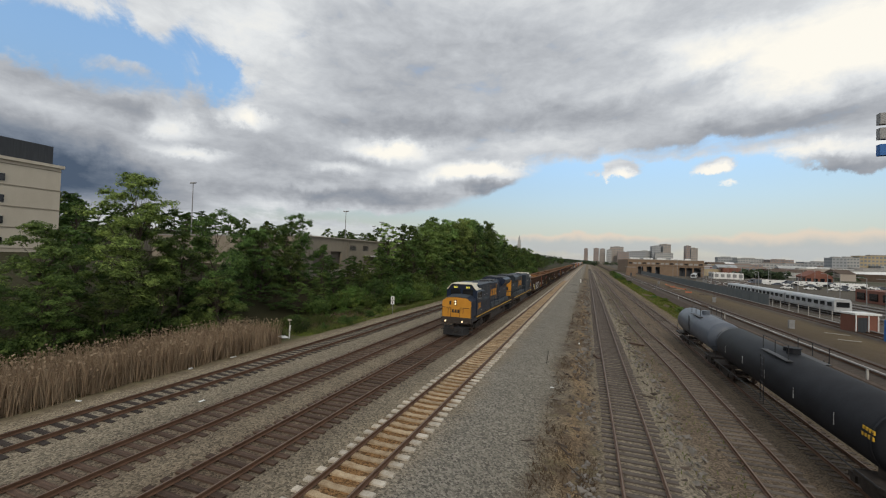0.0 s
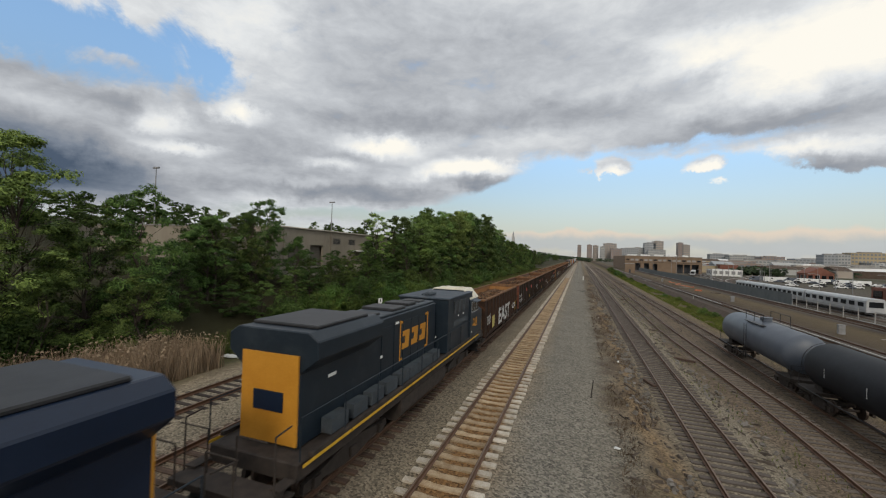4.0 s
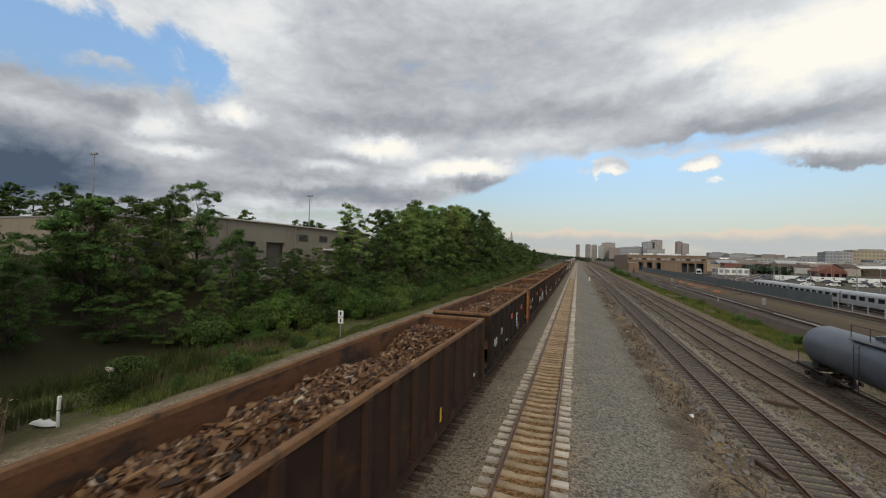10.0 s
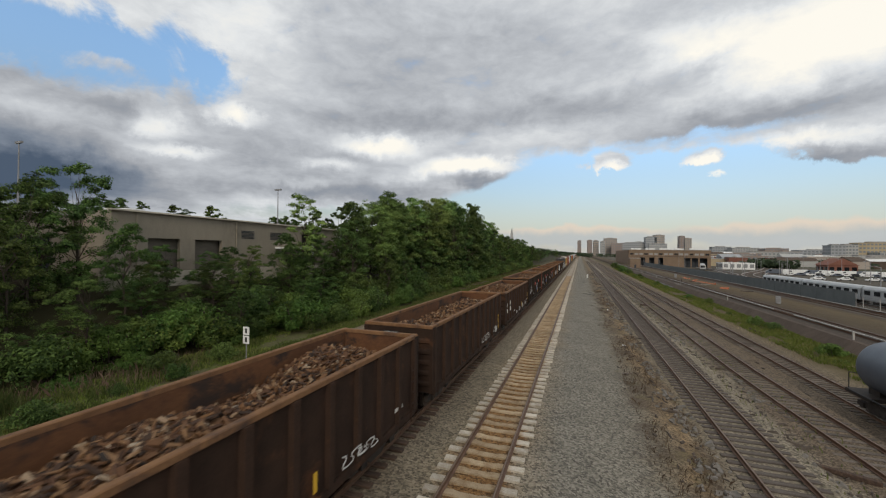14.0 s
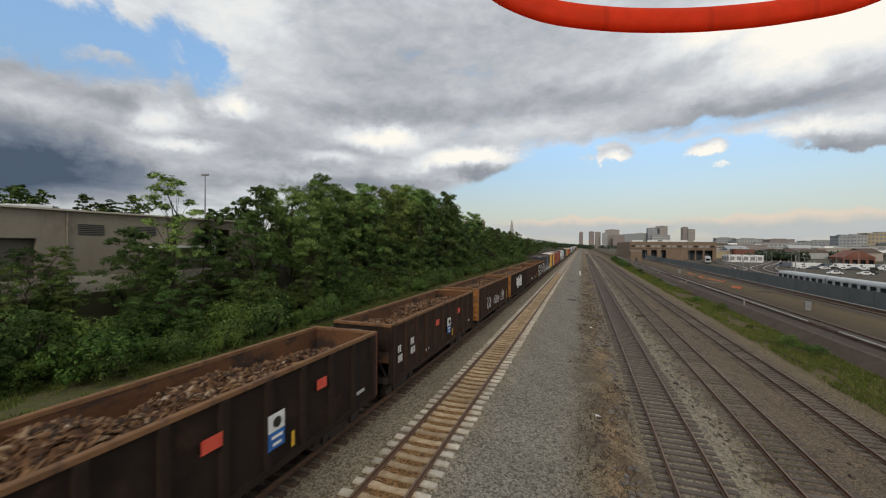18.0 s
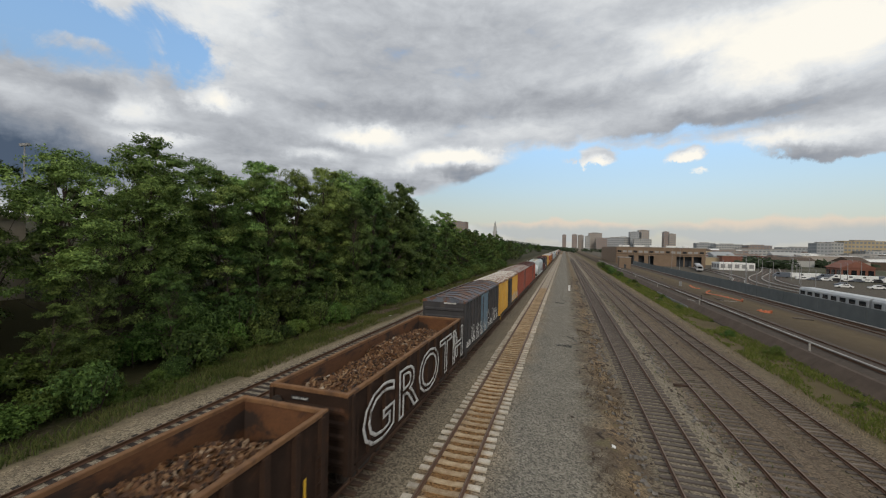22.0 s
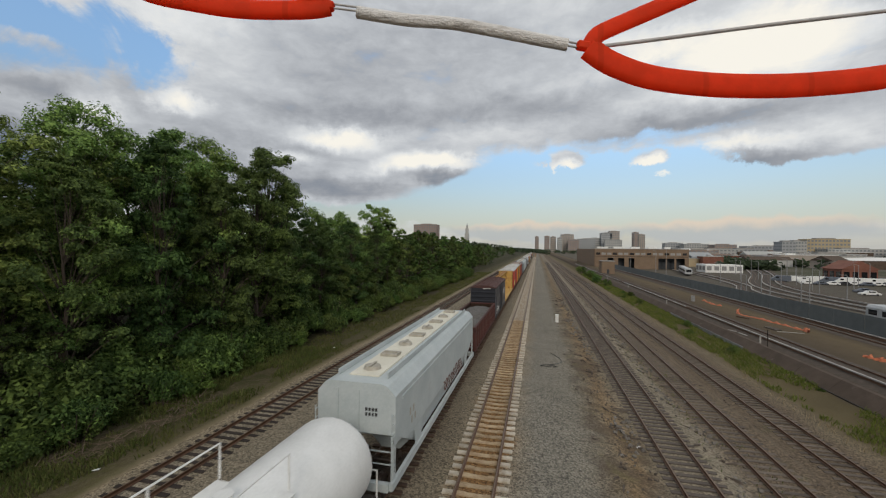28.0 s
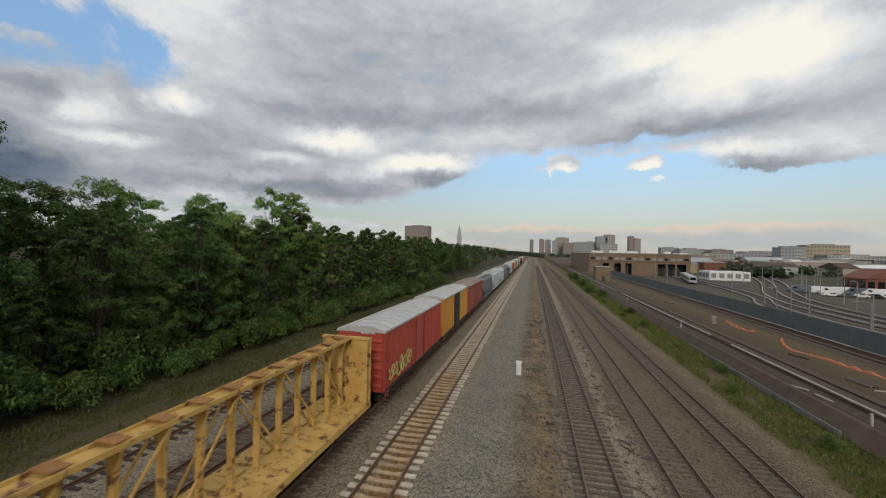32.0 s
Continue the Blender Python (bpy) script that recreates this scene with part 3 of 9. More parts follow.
def coupler(parent, y, d):
    bm = BM()
    box(bm, 0, y + d * 0.3, 0.86, 0.14, 0.75, 0.16)
    box(bm, 0.05, y + d * 0.66, 0.86, 0.26, 0.22, 0.28)
    tube(bm, [(0.5, y + d * 0.1, 0.8), (0.45, y + d * 0.35, 0.45), (0.2, y + d * 0.6, 0.42)], 0.03)
    part("coupler", bm, M_DARKMETAL, parent)


def ladder(parent, x, y0, y1, z0, z1, n, mat, r=0.018):
    if LITE[0]:
        return
    bm = BM()
    for y in (y0, y1):
        cyl(bm, (x, y, z0), (x, y, z1), r, 6)
    for k in range(n):
        z = z0 + (z1 - z0) * (k + 0.5) / n
        cyl(bm, (x, y0, z), (x, y1, z), r, 6)
    part("ladder", bm, mat, parent)


def decal(parent, name, x, y, z, w, h, mat, label="", tilt=0.0):
    bm = BM()
    box(bm, x, y, z, 0.012, w, h, tilt)
    return part(name, bm, mat, parent, label)


def digits(parent, x, y, z, h, n, mat, w=None, name="number_bar"):
    """A row of plain bars the size of figures, on a side wall."""
    w = w or h * 0.5
    for k in range(n):
        decal(parent, name, x, y + k * w * 1.45, z, w, h, mat)


M_YGRAF = surface("yellow_spray", (0.42, 0.36, 0.10), (0.55, 0.48, 0.18), 0.7, 0, 3, 30, 0.02)


def scrawl(parent, x, y, z, w, h, mat, seed, thick=0.045):
    """A looping sprayed scribble on the side that faces +x, within w by h."""
    rnd = random.Random(seed)
    n = max(5, int(w / 0.28))
    knots = [Vector((0, y + w * (k / (n - 1)) + rnd.uniform(-0.12, 0.12), z + h * (rnd.uniform(0.0, 0.3) if k % 2 else rnd.uniform(0.65, 1.0)))) for k in range(n)]
    path = []
    for k in range(n - 1):
        p0, p1, p2, p3 = (knots[max(0, min(n - 1, k + j))] for j in (-1, 0, 1, 2))
        for i in range(5):
            u = i / 5
            path.append(0.5 * (2 * p1 + (p2 - p0) * u + (2 * p0 - 5 * p1 + 4 * p2 - p3) * u * u + (3 * p1 - p0 - 3 * p2 + p3) * u ** 3) + Vector((0, 0.16 * math.sin(u * 6.28), 0)))
    vs, fs = [], []
    for k, p in enumerate(path):
        d = (path[min(k + 1, len(path) - 1)] - path[max(k - 1, 0)]).normalized()
        s_ = Vector((0, -d.z, d.y)) * thick * (0.7 + 0.5 * rnd.random())
        for e, q in ((0, s_), (0, -s_), (0.012, -s_ * 0.9), (0.012, s_ * 0.9)):
            vs.append((x + e, p.y + q.y, p.z + q.z))
    for k in range(len(path) - 1):
        for i in range(4):
            fs.append((k * 4 + i, k * 4 + (i + 1) % 4, k * 4 + 4 + (i + 1) % 4, k * 4 + 4 + i))
    me = bpy.data.meshes.new("sprayed_scribble")
    me.from_pydata(vs, [], fs)
    me.materials.append(mat)
    return place("sprayed_scribble", me, parent, None, "sprayed scribble")


def letters(parent, word, x, y, z, h, mat, name="sprayed_letters", fat=0.03, shear=0.0, label="", spread=1.0, scale_y=1.0, hollow=False):
    """Words on the side wall that faces +x, running back along the car."""
    cu = bpy.data.curves.new(name, "FONT")
    cu.body, cu.size, cu.extrude, cu.offset, cu.shear, cu.space_character = word, h * 1.35, 0.004, fat, shear, spread
    cu.resolution_u = 3
    if hollow:
        cu.fill_mode, cu.extrude, cu.bevel_depth, cu.bevel_resolution = "NONE", 0.0, 0.06, 0
    ob = new(name, cu)
    dg = bpy.context.evaluated_depsgraph_get()
    me = bpy.data.meshes.new_from_object(ob.evaluated_get(dg))
    bpy.data.objects.remove(ob)
    me.materials.clear()
    me.materials.append(mat)
    ob = new(name, me)
    ob.parent = parent
    ob.matrix_basis = Matrix.Translation((x, y, z)) @ Matrix(((0, 0, 0.2 if hollow else 1, 0), (scale_y, 0, 0, 0), (0, 1, 0, 0), (0, 0, 0, 1)))
    return tagged(ob, label)


M_PALEFRAME = surface("pale_window_frame", (0.34, 0.36, 0.38), (0.46, 0.47, 0.48), 0.5, 0.2, 2, 20, 0.05)
M_DUSTGREY = surface("dusty_grey_paint", (0.034, 0.044, 0.054), (0.062, 0.074, 0.084), 0.7, 0, 1.5, 20, 0.06, (0.05, 0.045, 0.04), 0.55, 0.75, 1.2)
M_ROOFPALE = surface("dusty_blue_grey_roof", (0.028, 0.040, 0.056), (0.058, 0.075, 0.094), 0.6, 0, 2, 30, 0.1, (0.09, 0.09, 0.09), 0.5, 0.8, 1.5)


def loco(s, length, navy, forward, label):
    """A six-axle diesel; local +y runs back from its leading end."""
    t = on_train(thing("diesel_locomotive", label, "locomotive", "the train's locomotives"), s)
    L = length
    # f maps a distance from the cab end to local y
    def g(a):
        return a if forward else L - a

    def f(a):
        return g(float(np.interp(a, (0, 0.42, 0.6, 1.85, 4.35, 8.65, 9.25, 10.1, 13.6, 15.8, L), (-0.8, 0.12, 0.3, 1.6, 3.5, 6.5, 8.0, 9.35, 12.5, 15.0, L))))

    def fb(name, x, a0, a1, z0, z1, w, mat, lab="", bev=0.03):
        bm = BM()
        box(bm, x, f((a0 + a1) / 2), (z0 + z1) / 2, w, abs(a1 - a0), z1 - z0)
        if bev:
            bevel(bm, bev)
        return part(name, bm, mat, t, lab)

    fb("underframe", 0, 0.5, L - 0.4, 1.15, 1.62, 2.9, M_DARKMETAL)
    for sx in (-1, 1):
        bm = BM()
        box(bm, sx * 1.50, f(L / 2 + 0.5), 1.68, 0.14, L - 2.6, 0.12)
        part("walkway", bm, M_DARKMETAL, t)
        for k in range(8):
            bm = BM()
            box(bm, sx * 1.578, g(1.4 + (L - 2.6) * (k + 0.5) / 8), 1.58, 0.012, (L - 2.6) / 8 - 0.06, 0.085)
            part("side_stripe", bm, M_STRIPE, t, "yellow stripe along the sill")
    # nose and cab, in profile
    bm = BM()
    rings = []
    for y, hs, hc, e in ((f(0.42), 3.04, 3.38, 1.44), (f(1.1), 3.12, 3.48, 1.48), (f(2.3), 3.18, 3.58, 1.5)):
        rings.append([bm.verts.new((x, y, z)) for x, z in ((-e, 1.2), (-e, hs), (-0.95, hc - 0.06), (0, hc), (0.95, hc - 0.06), (e, hs), (e, 1.2))])
    for p, q in zip(rings, rings[1:]):
        for i in range(7):
            bm.faces.new((p[i], p[(i + 1) % 7], q[(i + 1) % 7], q[i]))
    bm.faces.new(rings[0])
    bm.faces.new(rings[-1][::-1])
    bmesh.ops.recalc_face_normals(bm, faces=bm.faces[:])
    part("nose", bm, navy, t)
    bm = BM()
    for x0, x1 in ((-0.93, 0), (0, 0.93)):
        c0, c1 = (0.06, 0) if x0 < 0 else (0, 0.06)
        vs = [bm.verts.new(v) for v in ((x0, f(0.5), 3.415 - c0), (x1, f(0.5), 3.415 - c1), (x1, f(1.8), 3.575 - c1), (x0, f(1.8), 3.575 - c0))]
        bm.faces.new(vs)
    bmesh.ops.solidify(bm, geom=bm.faces[:], thickness=0.02)
    bmesh.ops.recalc_face_normals(bm, faces=bm.faces[:])
    part("nose_top", bm, M_ROOFGREY, t, "dull dark anti-glare nose top")
    bm = BM()
    box(bm, 0.0, f(3.0), 4.53, 0.9, 1.3, 0.04)
    for e in (-0.5, 0.5):
        box(bm, e, f(3.0), 4.54, 0.06, 1.5, 0.06)
    part("roof_hatch", bm, M_CABROOF, t)
    bm = BM()
    prism(bm, [(-1.44, 1.25), (-1.42, 3.02), (-0.94, 3.30), (0, 3.36), (0.94, 3.30), (1.42, 3.02), (1.44, 1.25)], min(f(0.415), f(0.385)), max(f(0.415), f(0.385)), "y")
    part("nose_front", bm, M_YEL, t, "yellow nose front")
    bm = BM()
    prism(bm, [(-1.55, 1.65), (-1.55, 3.84), (-1.0, 4.46), (1.0, 4.46), (1.55, 3.84), (1.55, 1.65)], f(1.85), f(4.3), "y")
    bevel(bm, 0.03)
    cab = part("cab", bm, navy, t)
    bm = BM()
    prism(bm, [(-1.5, 3.98), (-1.02, 4.51), (1.02, 4.51), (1.5, 3.98), (1.47, 3.92), (1.0, 4.44), (-1.0, 4.44), (-1.47, 3.92)], f(1.7), f(4.2), "y")
    part("cab_roof", bm, M_CABROOF, t, "cream painted cab roof")
    for x in (-0.62, 0.62):
        bm = BM()
        box(bm, x, f(1.80), 3.72, 1.02, 0.06, 0.50)
        part("windscreen", bm, M_GLASS, t)
        bm = BM()
        box(bm, x * 1.0, f(1.79), 4.17, 0.62, 0.05, 0.24)
        nb = part("number_board", bm, M_BLACK, t)
        for q in range(3):
            bm = BM()
            box(bm, x + (q - 1) * 0.13, f(1.75), 4.16, 0.085, 0.012, 0.15)
            part("number_bar", bm, M_BOARD, nb, "lit yellow bar on a number board")
    for sx in (-1, 1):
        for c, wd in ((1.98, 0.40), (2.50, 0.44), (3.02, 0.44)):
            for nm, xx, e, th, mt in (("side_window_frame", 1.556, 0.05, 0.02, M_PALEFRAME), ("side_window", 1.566, 0.0, 0.016, M_GLASS)):
                bm = BM()
                box(bm, sx * xx, g(c), 3.475, th, wd + e * 1.6, 0.55 + e * 2)
                part(nm, bm, mt, t)
        bm = BM()
        box(bm, sx * 1.72, f(3.4), 3.86, 0.36, 1.1, 0.04, 0, 12 * sx)
        part("sun_visor", bm, M_ROOFPALE, t)
        if sx > 0:
            letters(t, "962" if forward else "216", 1.565, min(f(2.35), f(3.55)), 2.42, 0.46, M_YEL, "cab_number", 0.015, label="yellow painted figures", spread=1.05)
        for k in range(3):
            fb("lightning_stripe", sx * 1.562, 2.2 + k * 0.38, 2.75 + k * 0.42, 2.24 + k * 0.06, 2.30 + k * 0.06, 0.012, M_YEL, "", 0)
    # hood in sections
    fb("equipment_section", 0, 4.3, 9.2, 1.65, 4.30, 2.86, navy)
    fb("equipment_roof", 0, 4.4, 9.3, 4.30, 4.40, 2.95, M_ROOFPALE)
    for sx in (-1, 1):
        for k in range(3):
            a = 4.9 + k * 1.35
            fb("grille", sx * 1.44, a, a + 1.05, 3.55, 4.15, 0.03, M_BLACK, "", 0)
            bm = BM()
            for j in range(6):
                box(bm, sx * 1.462, f(a + 0.52), 3.62 + j * 0.095, 0.02, 1.05, 0.025)
            for e in (0.0, 1.05):
                box(bm, sx * 1.462, f(a + e), 3.85, 0.03, 0.07, 0.66)
            part("grille_slats", bm, M_ROOFGREY, t)
    fb("engine_hood", 0, 9.2, 15.8, 1.65, 4.22, 1.95 if forward else 1.85, navy)
    fb("hood_top", 0, 9.2, 15.8, 4.22, 4.32, 1.6, M_ROOFGREY)
    for a, w, d, h in ((9.9, 1.0, 0.7, 0.08), (11.4, 1.2, 0.9, 0.14), (13.2, 1.5, 1.2, 0.12), (15.0, 1.3, 0.8, 0.10)):
        bm = BM()
        box(bm, 0, f(a), 4.31 + h / 2, w, d, h)
        bevel(bm, 0.03)
        part("roof_hatch", bm, M_BLACK, t)
    bm = BM()
    prism(bm, [(-0.98, 1.65), (-0.98, 3.5), (-1.52, 3.9), (-1.52, 4.35), (-1.2, 4.55), (1.2, 4.55), (1.52, 4.35), (1.52, 3.9), (0.98, 3.5), (0.98, 1.65)], f(15.8), f(L - 1.5), "y")
    bevel(bm, 0.03)
    part("radiator_section", bm, navy, t)
    fb("radiator_top", 0, 16.0, L - 1.7, 4.54, 4.64, 2.3, M_BLACK)
    fb("hood_end", 0, L - 1.5, L - 1.44, 1.7, 3.95, 1.9, M_YEL, "yellow hood end", 0)
    fb("hood_end_mark", 0, L - 1.44, L - 1.42, 2.5, 3.0, 1.0, M_NAVY, "", 0)
    for k in range(7):
        for sx in (-1, 1):
            a = 9.6 + k * 0.92
            fb("hood_door", sx * (0.985 if forward else 0.935), a, a + 0.8, 1.9, 3.9, 0.02, navy, "", 0)
    # yellow emblem on the hood, as plain blocks in a bracket
    for sx in (-1, 1):
        X = sx * (1.0 if forward else 0.95)
        for k in range(3):
            a, q = f(10.5 + k * 1.05), (1 if forward else -1)
            for lo, hi, wid in ((2.8, 3.02, 0.62), (3.02, 3.3, 0.36), (3.3, 3.5, 0.62)):
                bm = BM()
                prism(bm, [(a - q * 0.02 + (hi - 3.1) * 0.12, hi), (a - q * 0.02 + (lo - 3.1) * 0.12, lo), (a + q * wid + (lo - 3.1) * 0.12, lo), (a + q * wid + (hi - 3.1) * 0.12, hi)], X - 0.02, X + 0.02, "x")
                part("emblem_block", bm, M_YEL, t)
        for a, e in ((10.1, 1), (13.5, -1)):
            fb("emblem_bracket", X, a, a + 0.07, 2.4, 3.95, 0.03, M_YEL, "", 0)
            for z in (2.4, 3.83):
                fb("emblem_bracket", X, a + e * 0.12 if e > 0 else a - 0.2, a + e * 0.12 + 0.2 if e > 0 else a, z, z + 0.08, 0.03, M_YEL, "", 0)
    for k in range(9):
        a = 9.5 + k * (L - 11.6) / 9
        fb("battery_box", 1.2, a, a + (L - 11.6) / 9 - 0.12, 1.72, 2.12, 0.36, M_DUSTGREY, "dusty grey walkway box", 0)
    for k in range(3):
        fb("vent_strip", 1.437, 4.9 + k * 1.35, 5.95 + k * 1.35, 2.86, 3.12, 0.02, M_DUSTGREY, "dusty grey panel", 0)
    for a, z, w in ((3.9, 2.0, 0.16), (6.2, 3.3, 0.2), (7.6, 3.3, 0.2), (9.4, 2.55, 0.12), (13.8, 3.9, 0.3), (15.0, 2.9, 0.16), (17.5, 3.1, 0.4), (1.3, 3.0, 0.1), (1.2, 1.75, 0.18)):
        fb("safety_sticker", (1.02 if 9.2 < a < 15.8 else 1.0 if a > 15.8 else 1.57 if a > 1.85 and a < 4.3 else 1.46) + 0.0, a, a + w, z, z + 0.09, 0.014, M_WHITE, "", 0)
    # fuel tank, bogies
    bm = BM()
    prism(bm, [(-1.45, 0.6), (-1.45, 1.15), (1.45, 1.15), (1.45, 0.6), (1.2, 0.3), (-1.2, 0.3)], g(7.9), g(13.2), "y")
    part("fuel_tank", bm, M_DARKMETAL, t)
    bogie(t, g(4.5), 3)
    bogie(t, g(L - 4.3), 3)
    # plough, steps, rails
    for a, d in ((0.12, 1), (L - 0.12, -1)):
        bm = BM()
        prism(bm, [(-1.25, f(a + d * 0.4)), (1.25, f(a + d * 0.4)), (0.95, f(a) - (0.25 if forward and d == 1 else 0)), (0, f(a) - (0.35 if forward and d == 1 else 0)), (-0.95, f(a) - (0.25 if forward and d == 1 else 0))], 0.12, 0.82, "z")
        part("plough", bm, M_BLACK, t)
        bm = BM()
        box(bm, 0, f(a + d * 0.2), 1.2, 2.5 if forward and d == 1 else 2.9, 0.7, 0.16)
        part("end_platform", bm, M_DARKMETAL, t)
        coupler(t, f(a), -1 if f(a) < L / 2 else 1)
        for sx in (-1, 1):
            bm = BM()
            tube(bm, [(sx * 1.42, f(a + d * 0.25), 0.75), (sx * 1.42, f(a + d * 0.25), 2.55), (sx * 1.42, f(a + d * 0.7), 2.6)], 0.022)
            tube(bm, [(sx * 0.45, f(a + d * 0.1), 1.5), (sx * 0.45, f(a + d * 0.1), 2.5), (sx * 1.35, f(a + d * 0.1), 2.5)], 0.02)
            part("handrail", bm, M_DARKMETAL, t)
            for k in range(4):
                bm = BM()
                box(bm, sx * 1.36, f(a + d * 0.55), 0.42 + k * 0.3, 0.32, 0.5, 0.04)
                part("step", bm, M_DARKMETAL, t)
    for sx in (-1, 1):
        bm = BM()
        cyl(bm, (sx * 1.5, g(3.4), 2.7), (sx * 1.5, g(L - 1.2), 2.7), 0.02, 6)
        for k in range(9):
            a = 3.4 + (L - 4.6) * k / 8
            cyl(bm, (sx * 1.5, g(a), 1.7), (sx * 1.5, g(a), 2.7), 0.02, 6)
        part("side_handrail", bm, M_NAVY2, t)
    bm = BM()
    for k in range(3):
        cyl(bm, (-0.2 + k * 0.2, f(9.0), 4.5), (-0.2 + k * 0.2, f(8.5), 4.5), 0.03, 8, 0.08)
    part("horn", bm, M_ROOFGREY, t)
    if forward:
        for x, z in ((-0.12, 3.0), (-0.12, 2.78), (-0.8, 1.36), (0.8, 1.36)):
            bm2 = BM()
            cyl(bm2, (x, (-0.04 if z > 2 else -0.78), z), (x, (0.06 if z > 2 else -0.68), z), 0.07, 14)
            part("headlight", bm2, M_HEAD, t, "lit round headlight")
        for x in (-0.75, -0.45, 0.5, 0.8):
            bm = BM()
            tube(bm, [(x, -0.85, 1.1), (x + 0.05, -1.02, 0.75), (x - 0.04, -1.0, 0.42)], 0.03)
            part("air_hose", bm, M_BLACK, t)
        for x, z, w, h in ((-0.12, 2.89, 0.26, 0.48), (-0.62, 2.86, 0.2, 0.34), (-0.36, 2.16, 0.2, 0.3), (-0.08, 2.16, 0.2, 0.3), (0.2, 2.16, 0.2, 0.3), (0.66, 2.18, 0.04, 0.5), (-0.82, 2.18, 0.04, 0.5), (-0.1, 1.62, 0.9, 0.03)):
            bm = BM()
            box(bm, x, 0.045, z, w, 0.03, h)
            part("nose_mark", bm, M_BLACK, t)
    # the body stands a little taller above the deck than drawn
    for ob in t.children_recursive:
        if ob.data.users == 1:
            for v in ob.data.vertices:
                if v.co.z > 1.7:
                    v.co.z = 1.7 + (v.co.z - 1.7) * 1.07
    return t


M_GON = surface("black_gondola_paint", (0.014, 0.0092, 0.0068), (0.028, 0.0185, 0.0132), 0.8, 0, 1.2, 20, 0.1, (0.062, 0.030, 0.017), 0.56, 0.8, 0.8, spec=0.18)
M_GONB = surface("brown_gondola_paint", (0.023, 0.0135, 0.0095), (0.044, 0.025, 0.0165), 0.82, 0, 1.2, 20, 0.1, (0.11, 0.048, 0.023), 0.55, 0.8, 0.9, spec=0.18)
M_GONO = surface("orange_gondola_paint", (0.22, 0.085, 0.02), (0.32, 0.14, 0.035), 0.75, 0, 1.2, 20, 0.1, (0.10, 0.05, 0.03), 0.5, 0.75, 1.0)
M_GONA = surface("amber_corner_paint", (0.27, 0.105, 0.018), (0.38, 0.155, 0.026), 0.7, 0, 1.2, 20, 0.1, (0.09, 0.04, 0.02), 0.5, 0.66, 1.6)
M_GONR = surface("red_brown_gondola_paint", (0.085, 0.026, 0.015), (0.14, 0.042, 0.021), 0.75, 0, 1.6, 20, 0.15, (0.24, 0.085, 0.028), 0.56, 0.72, 1.0)
M_INSIDE = surface("rusty_inside", (0.085, 0.036, 0.016), (0.155, 0.068, 0.028), 0.9, 0, 0.8, 12, 0.2, (0.034, 0.022, 0.017), 0.45, 0.60, 0.9, stretch=(1, 0.6, 1.2))
M_INSIDE2 = surface("orange_rusty_inside", (0.26, 0.12, 0.04), (0.36, 0.18, 0.065), 0.9, 0, 0.8, 12, 0.2, (0.10, 0.05, 0.025), 0.52, 0.68, 0.9, stretch=(1, 0.6, 1.2))
M_CHORD = surface("worn_top_edge", (0.125, 0.062, 0.028), (0.23, 0.118, 0.052), 0.85, 0, 2.0, 20, 0.15, (0.06, 0.035, 0.025), 0.5, 0.7, 1.5)
M_RIBS = {"black_gondola_paint": surface("worn_black_ribs", (0.015, 0.010, 0.0075), (0.031, 0.021, 0.015), 0.8, 0, 1.2, 20, 0.1, (0.085, 0.042, 0.022), 0.54, 0.75, 1.0, spec=0.18),
          "brown_gondola_paint": surface("worn_brown_ribs", (0.026, 0.0155, 0.011), (0.052, 0.029, 0.019), 0.82, 0, 1.2, 20, 0.1, (0.125, 0.058, 0.027), 0.54, 0.75, 1.0, spec=0.18)}


def scrap_material():
    m = bpy.data.materials.new("scrap_metal")
    m.use_nodes = True
    N = Nodes(m.node_tree)
    isl = N.add("ShaderNodeNewGeometry").outputs["Random Per Island"]
    col = N.ramp(isl, [(0.0, (0.020, 0.012, 0.007)), (0.35, (0.078, 0.033, 0.013)), (0.65, (0.152, 0.072, 0.028)), (0.87, (0.225, 0.125, 0.057)), (0.97, (0.28, 0.20, 0.125)), (1.0, (0.42, 0.36, 0.28))])
    p = N.add("ShaderNodeBsdfPrincipled", {"Base Color": col, "Roughness": 0.75, "Metallic": 0.15})
    N.add("ShaderNodeOutputMaterial", {"Surface": p.outputs[0]})
    return m


M_SCRAP = scrap_material()
RND = random.Random(7)


